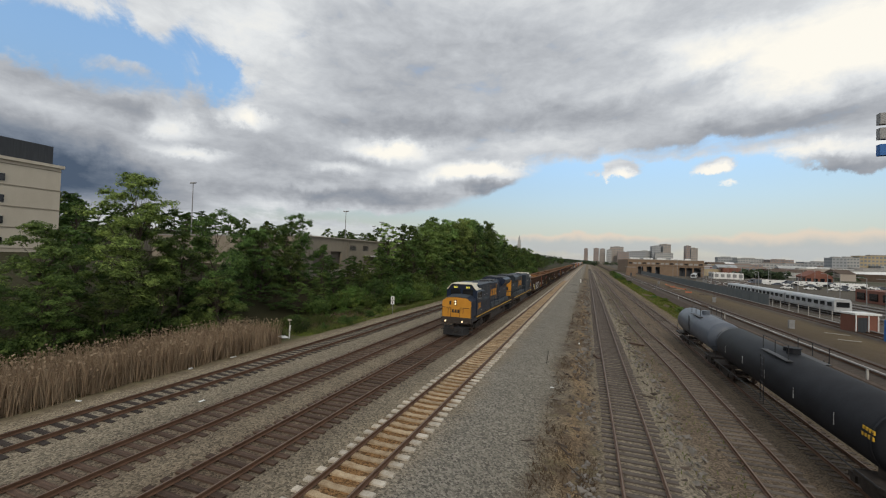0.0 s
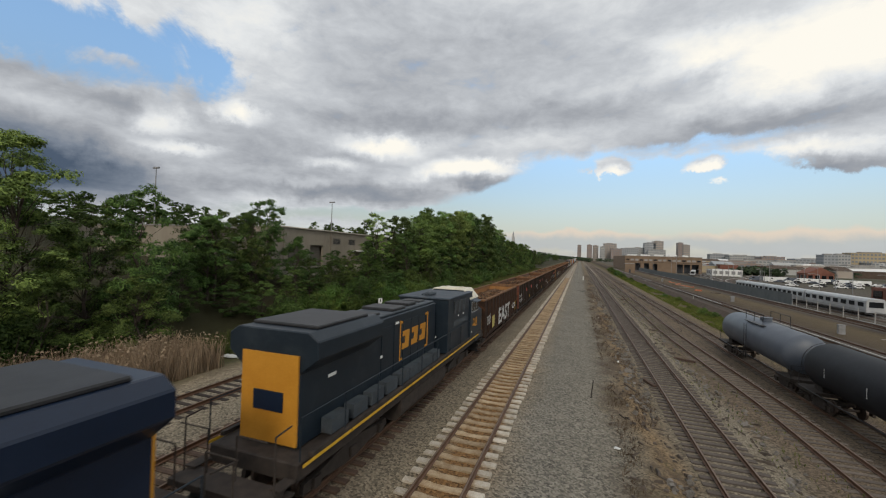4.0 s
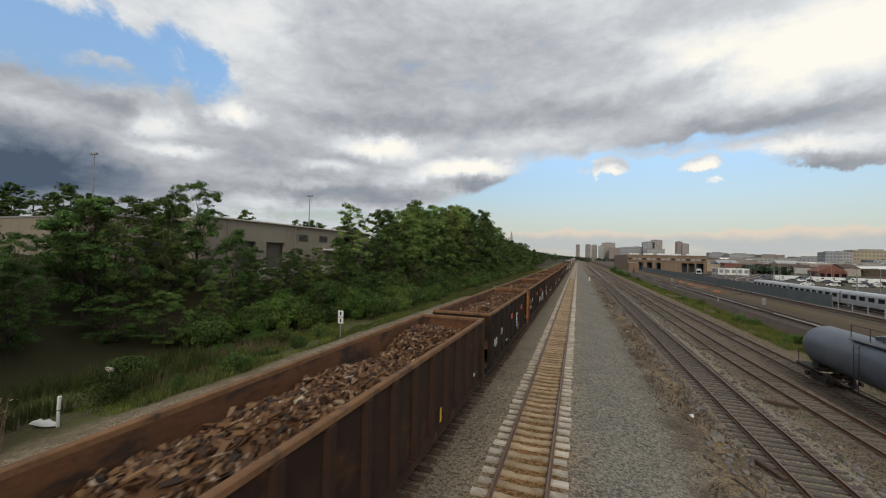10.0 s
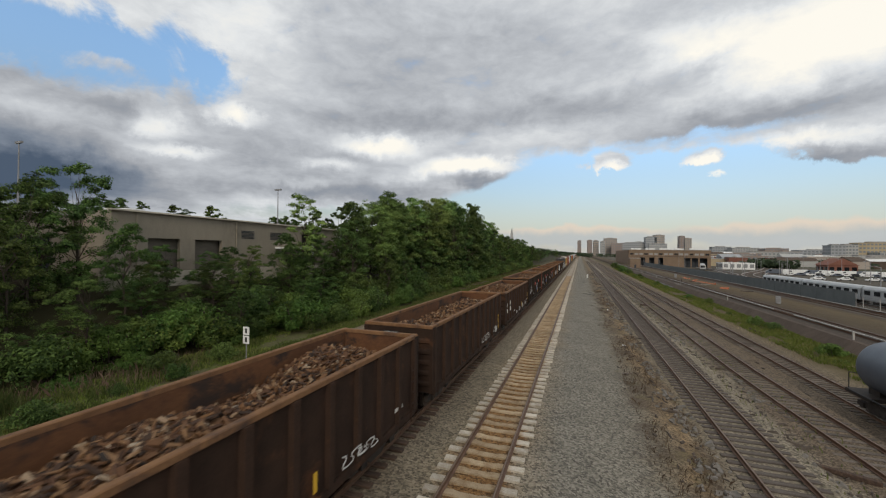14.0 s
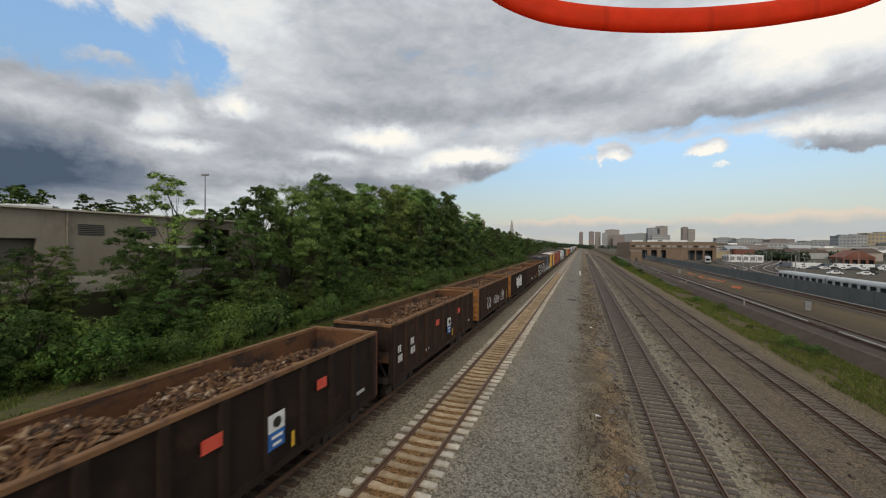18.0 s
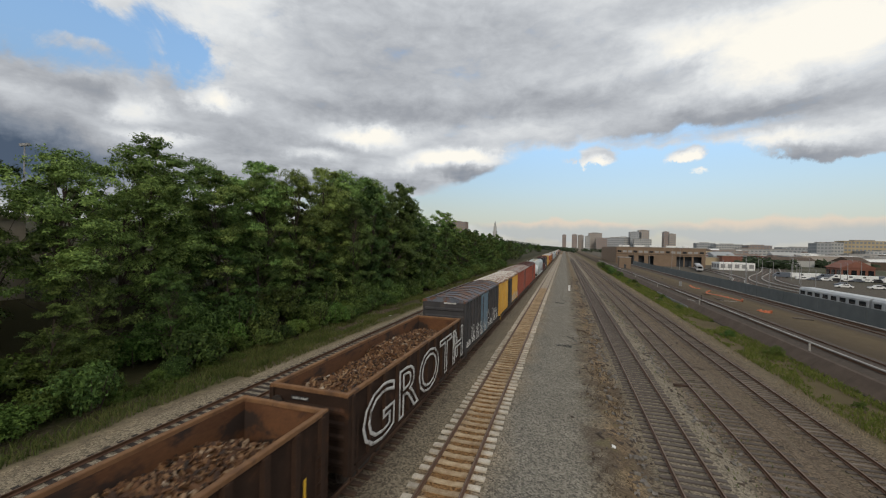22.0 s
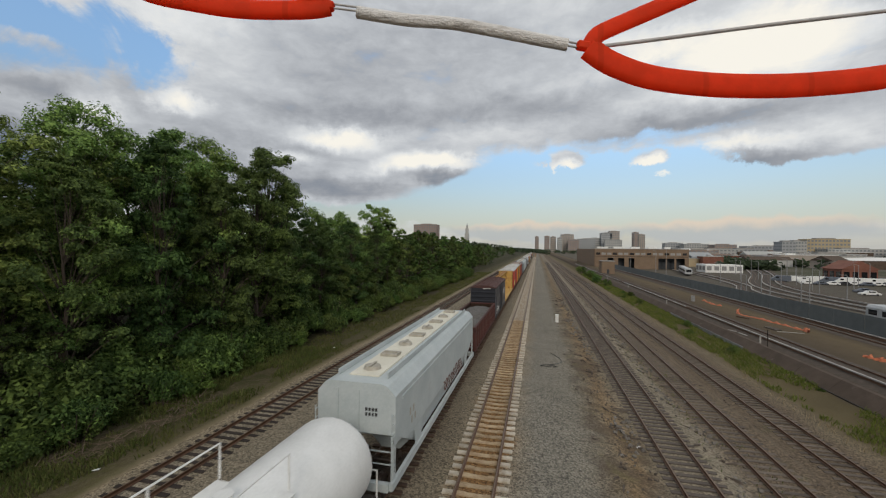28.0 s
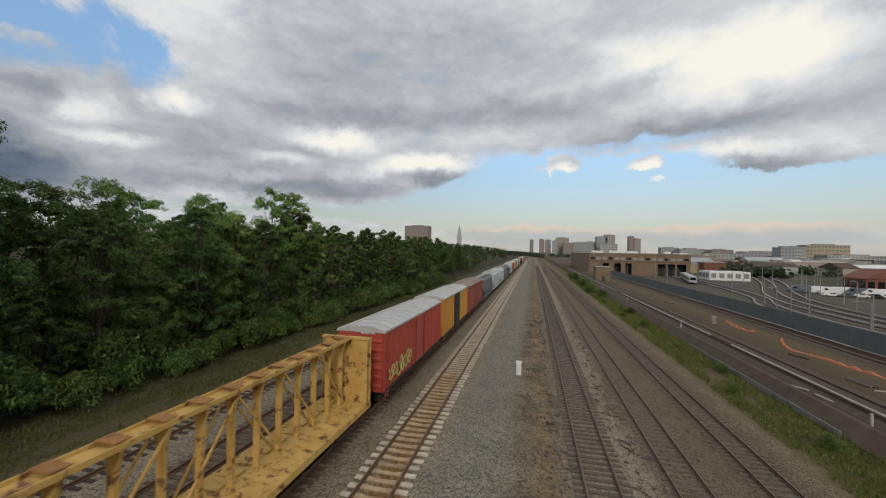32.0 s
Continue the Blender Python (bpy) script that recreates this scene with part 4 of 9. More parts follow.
def scrap_mesh(length, width, top, seed):
    """A heap of bent scraps over a hidden core."""
    rnd = random.Random(seed)
    humps = [((k + rnd.uniform(0.25, 0.75)) / 5 * length, rnd.uniform(0.25, 0.85), rnd.uniform(1.3, 2.6)) for k in range(5)]

    def height(x, y):
        h = -0.55
        for c, a, w in humps:
            h = max(h, -0.55 + a * math.exp(-((y - c) / w) ** 2))
        edge = min(1.0, min(y, length - y) / 1.6)
        return top + h * 1.0 - 0.55 * (1 - edge) - 0.28 * (abs(x) / (width / 2)) ** 2 + 0.12 * noise.noise(Vector((x * 1.3, y * 1.3, seed)))

    vs, fs = [], []
    nx, ny = 9, 40
    for j in range(ny):
        for i in range(nx):
            x, y = (i / (nx - 1) - 0.5) * width, j / (ny - 1) * length
            vs.append((x, y, height(x, y) - 0.05))
    for j in range(ny - 1):
        for i in range(nx - 1):
            a = j * nx + i
            fs.append((a, a + 1, a + nx + 1, a + nx))
    for _ in range(3000):
        x, y = rnd.uniform(-0.5, 0.5) * width, rnd.uniform(0.0, 1.0) * length
        z = height(x, y)
        a, b, c = rnd.uniform(0.03, 0.16), rnd.uniform(0.025, 0.075), rnd.uniform(0.01, 0.045)
        m = pose(x, y, z, rnd.uniform(-50, 50), rnd.uniform(-50, 50), rnd.uniform(0, 180))
        k = len(vs)
        bend = rnd.uniform(-0.08, 0.1)
        for px, py, pz in ((-a, -b, 0), (a, -b * 0.6, bend), (a * 0.8, b, bend), (-a * 0.9, b * 0.7, 0), (-a * 0.8, -b * 0.7, c), (a * 0.9, -b * 0.5, c + bend), (a * 0.7, b * 0.8, c + bend), (-a, b * 0.5, c)):
            vs.append(tuple(m @ Vector((px, py, pz))))
        for q in ((0, 1, 2, 3), (4, 7, 6, 5), (0, 4, 5, 1), (1, 5, 6, 2), (2, 6, 7, 3), (3, 7, 4, 0)):
            fs.append(tuple(k + i for i in q))
    me = bpy.data.meshes.new("scrap_metal_load")
    me.from_pydata(vs, [], fs)
    me.materials.append(M_SCRAP)
    return me


SCRAPS = [scrap_mesh(13.4, 2.62, 3.36, 11 + k) for k in range(5)]


def gondola(s, L, body, inside, ends, label, H=3.65, ribs=11, style=0, W=3.08, z0=1.0, gravel=None, chord=None):
    """An open-topped car; style 0 has flat ends with a sloped shelf, 1 has louvred ends."""
    chord = chord or M_CHORD
    t = on_train(thing("gondola_car", label, "rail car", "open gondola cars of the train"), s)
    w = W / 2
    for sx in (-1, 1):
        bm = BM()
        box(bm, sx * (w - 0.10), L / 2, (H + z0) / 2, 0.05, L - 0.3, H - z0)
        part("side_wall", bm, body, t)
        bm = BM()
        box(bm, sx * (w - 0.14), L / 2, (H + z0) / 2 + 0.1, 0.03, L - 0.36, H - z0 - 0.3)
        part("inner_lining", bm, inside, t, "rust-coated inner face")
        bm = BM()
        box(bm, sx * (w - 0.08), L / 2, H, 0.16, L - 0.1, 0.14)
        bevel(bm, 0.02)
        for v in bm.verts:
            v.co.x += 0.02 * noise.noise(Vector((0, v.co.y * 0.9, s)))
        part("top_chord", bm, chord, t, "worn rusty top edge")
        bm = BM()
        box(bm, sx * (w - 0.06), L / 2, z0 + 0.02, 0.14, L - 0.4, 0.2)
        part("side_sill", bm, body, t)
        rib = BM()
        prism(rib, [(-0.13, -0.03), (0.13, -0.03), (0.095, 0.13), (-0.095, 0.13)], z0 + 0.1, H - 0.06, "z")
        for v in rib.verts:
            v.co = Vector((v.co.y * sx, v.co.x, v.co.z))
        bmesh.ops.recalc_face_normals(rib, faces=rib.faces[:])
        me = mesh_of("side_rib", rib, M_RIBS.get(body.name, body))
        for k in range(ribs):
            place("side_rib", me, t, pose(sx * (w - 0.085), 0.35 + (L - 0.7) * k / (ribs - 1), 0))
    pair = ends if isinstance(ends, tuple) else (ends, ends)
    for y, d in ((0.16, -1), (L - 0.16, 1)):
        ends = pair[0] if d < 0 else pair[1]
        bm = BM()
        box(bm, 0, y, (H + z0 + (1.45 if style == 0 else 0)) / 2, W - 0.24, 0.05, H - z0 - (1.45 if style == 0 else 0))
        e = part("end_wall", bm, ends, t)
        bm = BM()
        box(bm, 0, y - d * 0.04, (H + z0) / 2 + 0.4, W - 0.3, 0.02, H - z0 - 0.95)
        part("end_lining", bm, inside, t)
        bm = BM()
        box(bm, 0, y, H, W - 0.1, 0.16, 0.14)
        bevel(bm, 0.02)
        part("end_chord", bm, chord, t)
        if style == 0:
            bm = BM()
            prism(bm, [(y - d * 0.02, z0 + 1.5), (y + d * 0.06, z0 + 1.5), (y - d * 1.5, z0 + 0.05), (y - d * 1.62, z0 + 0.05)], -w + 0.16, w - 0.16, "x")
            # dark brown colour stands in for the shadow below the end wall
            part("slope_sheet", bm, M_GONB, t, "sloping end sheet, dark brown for the shadow under the wall")
            bm = BM()
            box(bm, 0, y + d * 0.06, z0 + 0.1, W - 0.3, 0.22, 0.26)
            part("end_sill", bm, M_DARKMETAL, t)
            for x in (-w + 0.2, w - 0.2):
                bm = BM()
                cyl(bm, (x * 0.3, y - d * 0.2, z0 + 1.45), (x, y + d * 0.05, z0 + 0.15), 0.06, 6)
                part("end_brace", bm, ends, t)
        else:
            for k in range(5):
                bm = BM()
                z = z0 + 0.35 + k * (H - z0 - 0.5) / 5
                prism(bm, [(y, z - 0.14), (y + d * 0.10, z - 0.05), (y + d * 0.10, z + 0.05), (y, z + 0.14)], -w + 0.12, w - 0.12, "x")
                part("end_rib", bm, ends, t)
        for sx in (-1, 1):
            bm = BM()
            box(bm, sx * (w - 0.06), y - d * 0.05, (H + z0) / 2, 0.16, 0.3, H - z0)
            part("corner_post", bm, ends, t)
            ladder(t, sx * (w + 0.03), y - d * 0.08, y - d * 0.5, z0 - 0.2, z0 + 1.7 if style else H - 0.4, 5, body)
        bogie(t, y - d * 2.0)
        coupler(t, y + d * 0.05, d)
        bm = BM()
        cyl(bm, (-w + 0.35, y + d * 0.13, H - 0.5), (-w + 0.35, y + d * 0.2, H - 0.5), 0.22, 14)
        part("brake_wheel", bm, M_DARKMETAL, t)
        decal_bm = BM()
        box(decal_bm, -0.35, y + d * 0.04, H - 0.32, 0.7, 0.012, 0.14)
        part("name_plate", decal_bm, M_BLACK, t, "black name plate")
        bm = BM()
        for q in range(8):
            box(bm, -0.62 + q * 0.075 + (0.03 if q > 3 else 0), y + d * 0.048, H - 0.32, 0.045, 0.006, 0.08)
        part("end_lettering", bm, M_GRAF, t)
    bm = BM()
    box(bm, 0, L / 2, z0 + 0.02, W - 0.3, L - 0.4, 0.1)
    box(bm, 0, L / 2, z0 - 0.2, 0.5, L - 0.4, 0.4)
    part("floor", bm, M_DARKMETAL, t)
    if gravel:
        return t
    k = RND.randrange(5)
    load = new("scrap_metal_load", SCRAPS[k])
    load.scale = (1, (L - 0.8) / 13.4, 1)
    tagged(load, "heap of mixed rusty scrap metal in an open gondola", "scrap metal", "scrap loads", "stuff")
    on_train(load, s + 0.4)
    return t


M_BX = [surface("grey_blue_boxcar", (0.028, 0.028, 0.030), (0.052, 0.049, 0.050), 0.7, 0, 1, 20, 0.08, (0.09, 0.07, 0.06), 0.52, 0.75, 0.8),
        surface("yellow_boxcar", (0.50, 0.28, 0.045), (0.62, 0.38, 0.075), 0.6, 0, 1, 20, 0.08, (0.33, 0.19, 0.06), 0.55, 0.8, 0.8),
        surface("red_boxcar", (0.215, 0.055, 0.036), (0.285, 0.082, 0.054), 0.65, 0, 1, 20, 0.08, (0.17, 0.06, 0.045), 0.55, 0.8, 0.8),
        surface("dark_blue_boxcar", (0.010, 0.012, 0.018), (0.020, 0.022, 0.031), 0.6, 0, 1, 20, 0.08, (0.07, 0.04, 0.035), 0.6, 0.85, 0.8),
        surface("bright_red_boxcar", (0.33, 0.045, 0.03), (0.42, 0.075, 0.05), 0.6, 0, 1, 20, 0.08, (0.25, 0.09, 0.06), 0.6, 0.85, 0.8),
        surface("orange_yellow_boxcar", (0.42, 0.20, 0.035), (0.52, 0.27, 0.05), 0.6, 0, 1, 20, 0.08, (0.30, 0.15, 0.05), 0.6, 0.85, 0.8)]
M_RF = [surface("rusty_blue_roof", (0.075, 0.085, 0.105), (0.15, 0.165, 0.195), 0.7, 0.1, 0.8, 14, 0.08, (0.15, 0.066, 0.032), 0.46, 0.58, 0.9),
        surface("rusty_cream_roof", (0.40, 0.33, 0.23), (0.50, 0.42, 0.31), 0.75, 0.1, 0.8, 14, 0.08, (0.19, 0.075, 0.034), 0.40, 0.56, 0.9),
        surface("patchy_pale_roof", (0.26, 0.22, 0.195), (0.44, 0.40, 0.37), 0.75, 0.1, 2.2, 14, 0.08, (0.20, 0.085, 0.055), 0.46, 0.64, 1.1),
        surface("maroon_roof", (0.07, 0.032, 0.028), (0.11, 0.05, 0.042), 0.75, 0.1, 0.8, 14, 0.08, (0.055, 0.03, 0.028), 0.5, 0.68, 0.7),
        surface("silver_roof", (0.42, 0.42, 0.41), (0.56, 0.56, 0.55), 0.6, 0.2, 0.8, 14, 0.08, (0.3, 0.24, 0.2), 0.58, 0.76, 0.6)]


def boxcar(s, L, body, roof, label, H=4.65, ribs=14, door=None, roof_ribs=True, ridges=M_WHITE, posts=None):
    t = on_train(thing("box_car", label, "rail car", "box cars of the train"), s)
    w, z0 = 1.52, 1.0
    for sx in (-1, 1):
        bm = BM()
        box(bm, sx * (w - 0.05), L / 2, (H + z0) / 2, 0.06, L - 0.1, H - z0)
        part("side_wall", bm, body, t)
        rib = BM()
        box(rib, 0, 0, (H + z0) / 2, 0.09, 0.12, H - z0 - 0.1)
        me = mesh_of("side_post", rib, posts or body)
        for k in range(ribs):
            y = 0.12 + (L - 0.24) * k / (ribs - 1)
            if abs(y - L / 2) > 1.65:
                place("side_post", me, t, pose(sx * (w + 0.01), y, 0))
        bm = BM()
        box(bm, sx * (w + 0.03), L / 2, (H + z0) / 2 - 0.05, 0.07, 3.0, H - z0 - 0.25)
        d = part("sliding_door", bm, door or body, t)
        for j in range(0 if LITE[0] or sx < 0 else 4):
            bm = BM()
            box(bm, sx * (w + 0.07), L / 2, z0 + 0.45 + j * 0.65, 0.05, 2.9, 0.07)
            part("door_rib", bm, door or body, d)
        for y in (-1.1, 1.1):
            bm = BM()
            cyl(bm, (sx * (w + 0.12), L / 2 + y, z0 + 0.1), (sx * (w + 0.12), L / 2 + y, H - 0.3), 0.025, 6)
            part("door_bar", bm, M_DARKMETAL, d)
        bm = BM()
        box(bm, sx * w, L / 2, z0 + 0.02, 0.14, L - 0.2, 0.18)
        part("side_sill", bm, M_DARKMETAL, t)
        bm = BM()
        box(bm, sx * w, L / 2, H - 0.02, 0.16, L, 0.14)
        part("eave", bm, roof, t)
        ladder(t, sx * (w + 0.08), 0.15, 0.6, 0.6, H - 1.2, 7, body)
    bm = BM()
    prism(bm, [(-w, H), (-w * 0.45, H + 0.24), (w * 0.45, H + 0.24), (w, H), (w, H - 0.08), (-w, H - 0.08)], 0.02, L - 0.02, "y")
    rf = part("roof", bm, roof, t)
    n = int(L / (2.3 if LITE[0] else 1.15))
    rb = BM()
    prism(rb, [(-w - 0.02, H + 0.01), (-w * 0.45, H + 0.255), (w * 0.45, H + 0.255), (w + 0.02, H + 0.01), (w, H + 0.05), (w * 0.45, H + 0.30), (-w * 0.45, H + 0.30), (-w, H + 0.05)], -0.03, 0.03, "y")
    me = mesh_of("roof_rib", rb, ridges)
    for k in range(n + 1):
        place("roof_rib", me, t, pose(0, 0.07 + (L - 0.14) * k / n, 0))
    for y, d in ((0.08, -1), (L - 0.08, 1)):
        bm = BM()
        box(bm, 0, y, (H + z0) / 2, 2 * w - 0.1, 0.06, H - z0)
        part("end_wall", bm, body, t)
        bm = BM()
        prism(bm, [(-w + 0.05, H - 0.05), (-w * 0.45, H + 0.2), (w * 0.45, H + 0.2), (w - 0.05, H - 0.05)], min(y, y + d * 0.04), max(y, y + d * 0.04), "y")
        part("gable", bm, body, t)
        for k in range(6):
            bm = BM()
            z = z0 + 0.35 + k * (H - z0 - 0.4) / 6
            prism(bm, [(y, z - 0.16), (y + d * 0.09, z - 0.06), (y + d * 0.09, z + 0.06), (y, z + 0.16)], -w + 0.12, w - 0.12, "x")
            part("end_rib", bm, body, t)
        bm = BM()
        box(bm, 0.45, y + d * 0.03, H - 0.12, 0.9, 0.012, 0.13)
        part("end_lettering", bm, M_GRAF, t)
        bogie(t, y - d * 2.1)
        coupler(t, y + d * 0.05, d)
    bm = BM()
    box(bm, 0, L / 2, z0 - 0.15, 0.6, L - 0.3, 0.4)
    part("centre_sill", bm, M_DARKMETAL, t)
    return t


M_TANK = surface("white_tank_paint", (0.66, 0.66, 0.64), (0.80, 0.80, 0.78), 0.45, 0, 0.8, 15, 0.02, (0.5, 0.49, 0.46), 0.62, 0.85, 0.8)
M_BTANK = surface("black_tank_paint", (0.010, 0.011, 0.014), (0.020, 0.022, 0.027), 0.62, 0, 0.8, 15, 0.03, (0.05, 0.046, 0.042), 0.6, 0.85, 0.8, spec=0.22)
M_GTANK = surface("grey_tank_paint", (0.075, 0.09, 0.115), (0.11, 0.125, 0.15), 0.45, 0, 0.8, 15, 0.03, (0.16, 0.16, 0.16), 0.6, 0.85, 0.8)
M_HOP = surface("pale_hopper_paint", (0.38, 0.425, 0.435), (0.49, 0.53, 0.53), 0.55, 0, 0.8, 15, 0.03, (0.38, 0.40, 0.40), 0.58, 0.8, 0.8)
M_HOPTOP = surface("cream_hatch_deck", (0.60, 0.57, 0.47), (0.72, 0.69, 0.59), 0.7, 0, 0.8, 15, 0.03, (0.45, 0.40, 0.33), 0.58, 0.8, 1.5)


def capsule(bm, r, y0, y1, z, n=28):
    """A lying tank with dished ends."""
    prof = [(0.0, 0.0)] + [(math.sin(a), 1 - math.cos(a)) for a in np.linspace(0.25, math.pi / 2, 6)]
    ring = [(p * r, y0 + q * r * 0.45) for p, q in prof] + [(p * r, y1 - q * r * 0.45) for p, q in prof[::-1]]
    rows = []
    for p, y in ring:
        if p == 0:
            rows.append([bm.verts.new((0, y, z))])
        else:
            rows.append([bm.verts.new((p * math.cos(2 * math.pi * i / n), y, z + p * math.sin(2 * math.pi * i / n))) for i in range(n)])
    for a, b in zip(rows, rows[1:]):
        for i in range(n):
            j = (i + 1) % n
            if len(a) == 1:
                bm.faces.new((a[0], b[j], b[i]))
            elif len(b) == 1:
                bm.faces.new((a[i], a[j], b[0]))
            else:
                bm.faces.new((a[i], a[j], b[j], b[i]))
    bmesh.ops.recalc_face_normals(bm, faces=bm.faces[:])


def tank_body(t, L, paint, rail_mat, r=1.48, zc=2.75, band=(), inset=0.55):
    bm = BM()
    capsule(bm, r, inset, L - inset, zc)
    part("tank", bm, paint, t, smooth=True)
    for y in band:
        bm = BM()
        for k in range(28):
            a0, a1 = 2 * math.pi * k / 28, 2 * math.pi * (k + 1) / 28
            q = [(r + 0.015) * math.cos(a0), zc + (r + 0.015) * math.sin(a0), (r + 0.015) * math.cos(a1), zc + (r + 0.015) * math.sin(a1)]
            vs = [bm.verts.new(v) for v in ((q[0], y, q[1]), (q[2], y, q[3]), (q[2], y + 0.12, q[3]), (q[0], y + 0.12, q[1]))]
            bm.faces.new(vs)
        part("tank_band", bm, paint, t)
    bm = BM()
    cyl(bm, (0, L / 2, zc + r - 0.1), (0, L / 2, zc + r + 0.3), 0.36, 16)
    cyl(bm, (0, L / 2, zc + r + 0.3), (0, L / 2, zc + r + 0.36), 0.42, 16)
    cyl(bm, (0, L / 2 + 0.9, zc + r - 0.1), (0, L / 2 + 0.9, zc + r + 0.22), 0.2, 12)
    part("manway", bm, paint, t)
    for sx in (-1, 1):
        bm = BM()
        x, z = sx * 0.95, zc + r + 0.75
        tube(bm, [(x, L / 2 - 1.8, z - 0.85), (x, L / 2 - 1.8, z), (x, L / 2 + 1.8, z), (x, L / 2 + 1.8, z - 0.85)], 0.025)
        cyl(bm, (x, L / 2, z - 0.8), (x, L / 2, z), 0.025, 6)
        part("platform_rail", bm, rail_mat, t)
        bm = BM()
        box(bm, sx * 0.85, L / 2, zc + r - 0.2, 0.45, 3.7, 0.05)
        part("platform", bm, rail_mat, t)
        ladder(t, sx * (r + 0.12), L / 2 - 0.25, L / 2 + 0.25, 0.9, zc + r - 0.3, 8, rail_mat, 0.022)
        bm = BM()
        tube(bm, [(sx * 1.45, 0.5, 1.15), (sx * 1.45, L - 0.5, 1.15)], 0.04)
        part("side_handrail", bm, rail_mat, t)
    for y, d in ((0.0, -1), (L, 1)):
        bm = BM()
        box(bm, 0, y - d * 1.1, 1.05, 2.8, 2.2, 0.22)
        box(bm, 0, y - d * 1.4, 1.4, 1.6, 0.9, 0.6)
        part("end_cradle", bm, M_DARKMETAL, t)
        bm = BM()
        tube(bm, [(-1.3, y - d * 0.15, 1.1), (-1.3, y - d * 0.15, 2.1), (1.3, y - d * 0.15, 2.1), (1.3, y - d * 0.15, 1.1)], 0.025)
        part("end_handrail", bm, rail_mat, t)
        bogie(t, y - d * 1.9)
        coupler(t, y - d * 0.1, d)


M_POLEGREY = surface("weathered_hatch_grey", (0.30, 0.28, 0.23), (0.44, 0.41, 0.35), 0.7, 0, 2, 20, 0.1)


def hopper(s, L, paint, deck, label, H=4.6):
    t = on_train(thing("covered_hopper_car", label, "rail car", "covered hopper cars of the train"), s)
    w = 1.55
    bm = BM()
    prism(bm, [(-w + 0.2, 1.2), (-w, 2.1), (-w, 2.78), (-w, H - 0.42), (-w + 0.3, H - 0.08), (-1.0, H), (1.0, H), (w - 0.3, H - 0.08), (w, H - 0.42), (w, 2.78), (w, 2.1), (w - 0.2, 1.2)], 0.5, L - 0.5, "y")
    for v in bm.verts:
        v.co.y += (1 if v.co.y < L / 2 else -1) * max(0.0, 2.78 - v.co.z) * 1.9
    part("hull", bm, paint, t)
    bm = BM()
    prism(bm, [(-0.62, H + 0.004), (-0.6, H + 0.06), (0.6, H + 0.06), (0.62, H + 0.004)], 1.2, L - 1.2, "y")
    part("hatch_deck", bm, deck, t, "cream painted hatch deck")
    for k in range(8):
        bm = BM()
        y = 2.0 + (L - 4.0) * k / 7
        if k % 2:
            box(bm, 0, y, H + 0.12, 0.78, 0.62, 0.12)
            box(bm, 0, y, H + 0.21, 0.6, 0.12, 0.06)
        else:
            cyl(bm, (0, y, H + 0.06), (0, y, H + 0.2), 0.36, 14, 0.30)
            box(bm, 0, y, H + 0.23, 0.1, 0.7, 0.04)
        part("hatch", bm, M_POLEGREY, t, "weathered grey hatch cover")
    for sx in (-1, 1):
        bm = BM()
        box(bm, sx * 1.02, L / 2, H + 0.12, 0.04, L - 2.2, 0.22)
        part("coaming", bm, paint, t)
        bm = BM()
        box(bm, sx * (w - 0.02), L / 2, 1.12, 0.14, L - 0.3, 0.26)
        part("side_sill", bm, paint, t)
        bm = BM()
        box(bm, sx * (w + 0.005), L / 2, H - 0.7, 0.06, L - 2.5, 0.16)
        part("top_chord", bm, paint, t)
    for y, d in ((0.15, -1), (L - 0.15, 1)):
        for sx in (-1, 1):
            bm = BM()
            box(bm, sx * (w - 0.06), y - d * 0.3, 1.95, 0.08, 0.1, 1.62)
            part("end_post", bm, paint, t)
            bm = BM()
            box(bm, sx * 0.5, y - d * 0.3, 1.75, 0.06, 0.08, 1.2)
            part("end_post", bm, paint, t)
            # side plate with a curved cut-out over the truck
            bm = BM()
            arc = [(1.9 + 1.15 * math.cos(a), 1.2 + 1.25 * math.sin(a)) for a in np.linspace(0, math.pi * 0.62, 8)]
            rim = [(3.9, 1.2), (3.9, 2.8), (0.4, 2.8), (0.4, 2.45)] + arc[::-1]
            rim = [(y - d * (p - 0.15), q) for p, q in rim]
            prism(bm, rim, sx * (w - 0.03) - 0.012, sx * (w - 0.03) + 0.012, "x")
            part("side_plate", bm, paint, t)
        for z in (1.75, 2.2):
            bm = BM()
            cyl(bm, (-w + 0.1, y - d * 0.3, z), (w - 0.1, y - d * 0.3, z), 0.025, 6)
            part("end_rail", bm, paint, t)
        bm = BM()
        box(bm, 0, y, 1.12, 2 * w - 0.2, 0.2, 0.28)
        part("end_sill", bm, paint, t)
        for x in (-0.72, 0.12):
            bm = BM()
            box(bm, x, y - d * 0.33, (2.8 + H - 0.25) / 2, 0.06, 0.07, H - 3.05)
            part("end_rib", bm, paint, t)
        for r in range(2):
            bm = BM()
            for k in range(4):
                box(bm, 0.42 + k * 0.13, y - d * 0.347, H - 0.95 - r * 0.18, 0.085, 0.012, 0.12)
            part("end_lettering", bm, M_BLACK, t)
        for sx in (-1, 1):
            ladder(t, sx * (w - 0.05), y - d * 0.1, y - d * 0.5, 1.2, H - 0.9, 8, paint)
        bogie(t, y - d * 1.9)
        coupler(t, y + d * 0.05, d)
    for k in range(3):
        bm = BM()
        y = L * (0.28 + 0.22 * k)
        prism(bm, [(-1.3, 1.3), (1.3, 1.3), (0.45, 0.4), (-0.45, 0.4)], y - 1.0, y + 1.0, "y")
        part("hopper_bay", bm, paint, t)
    return t


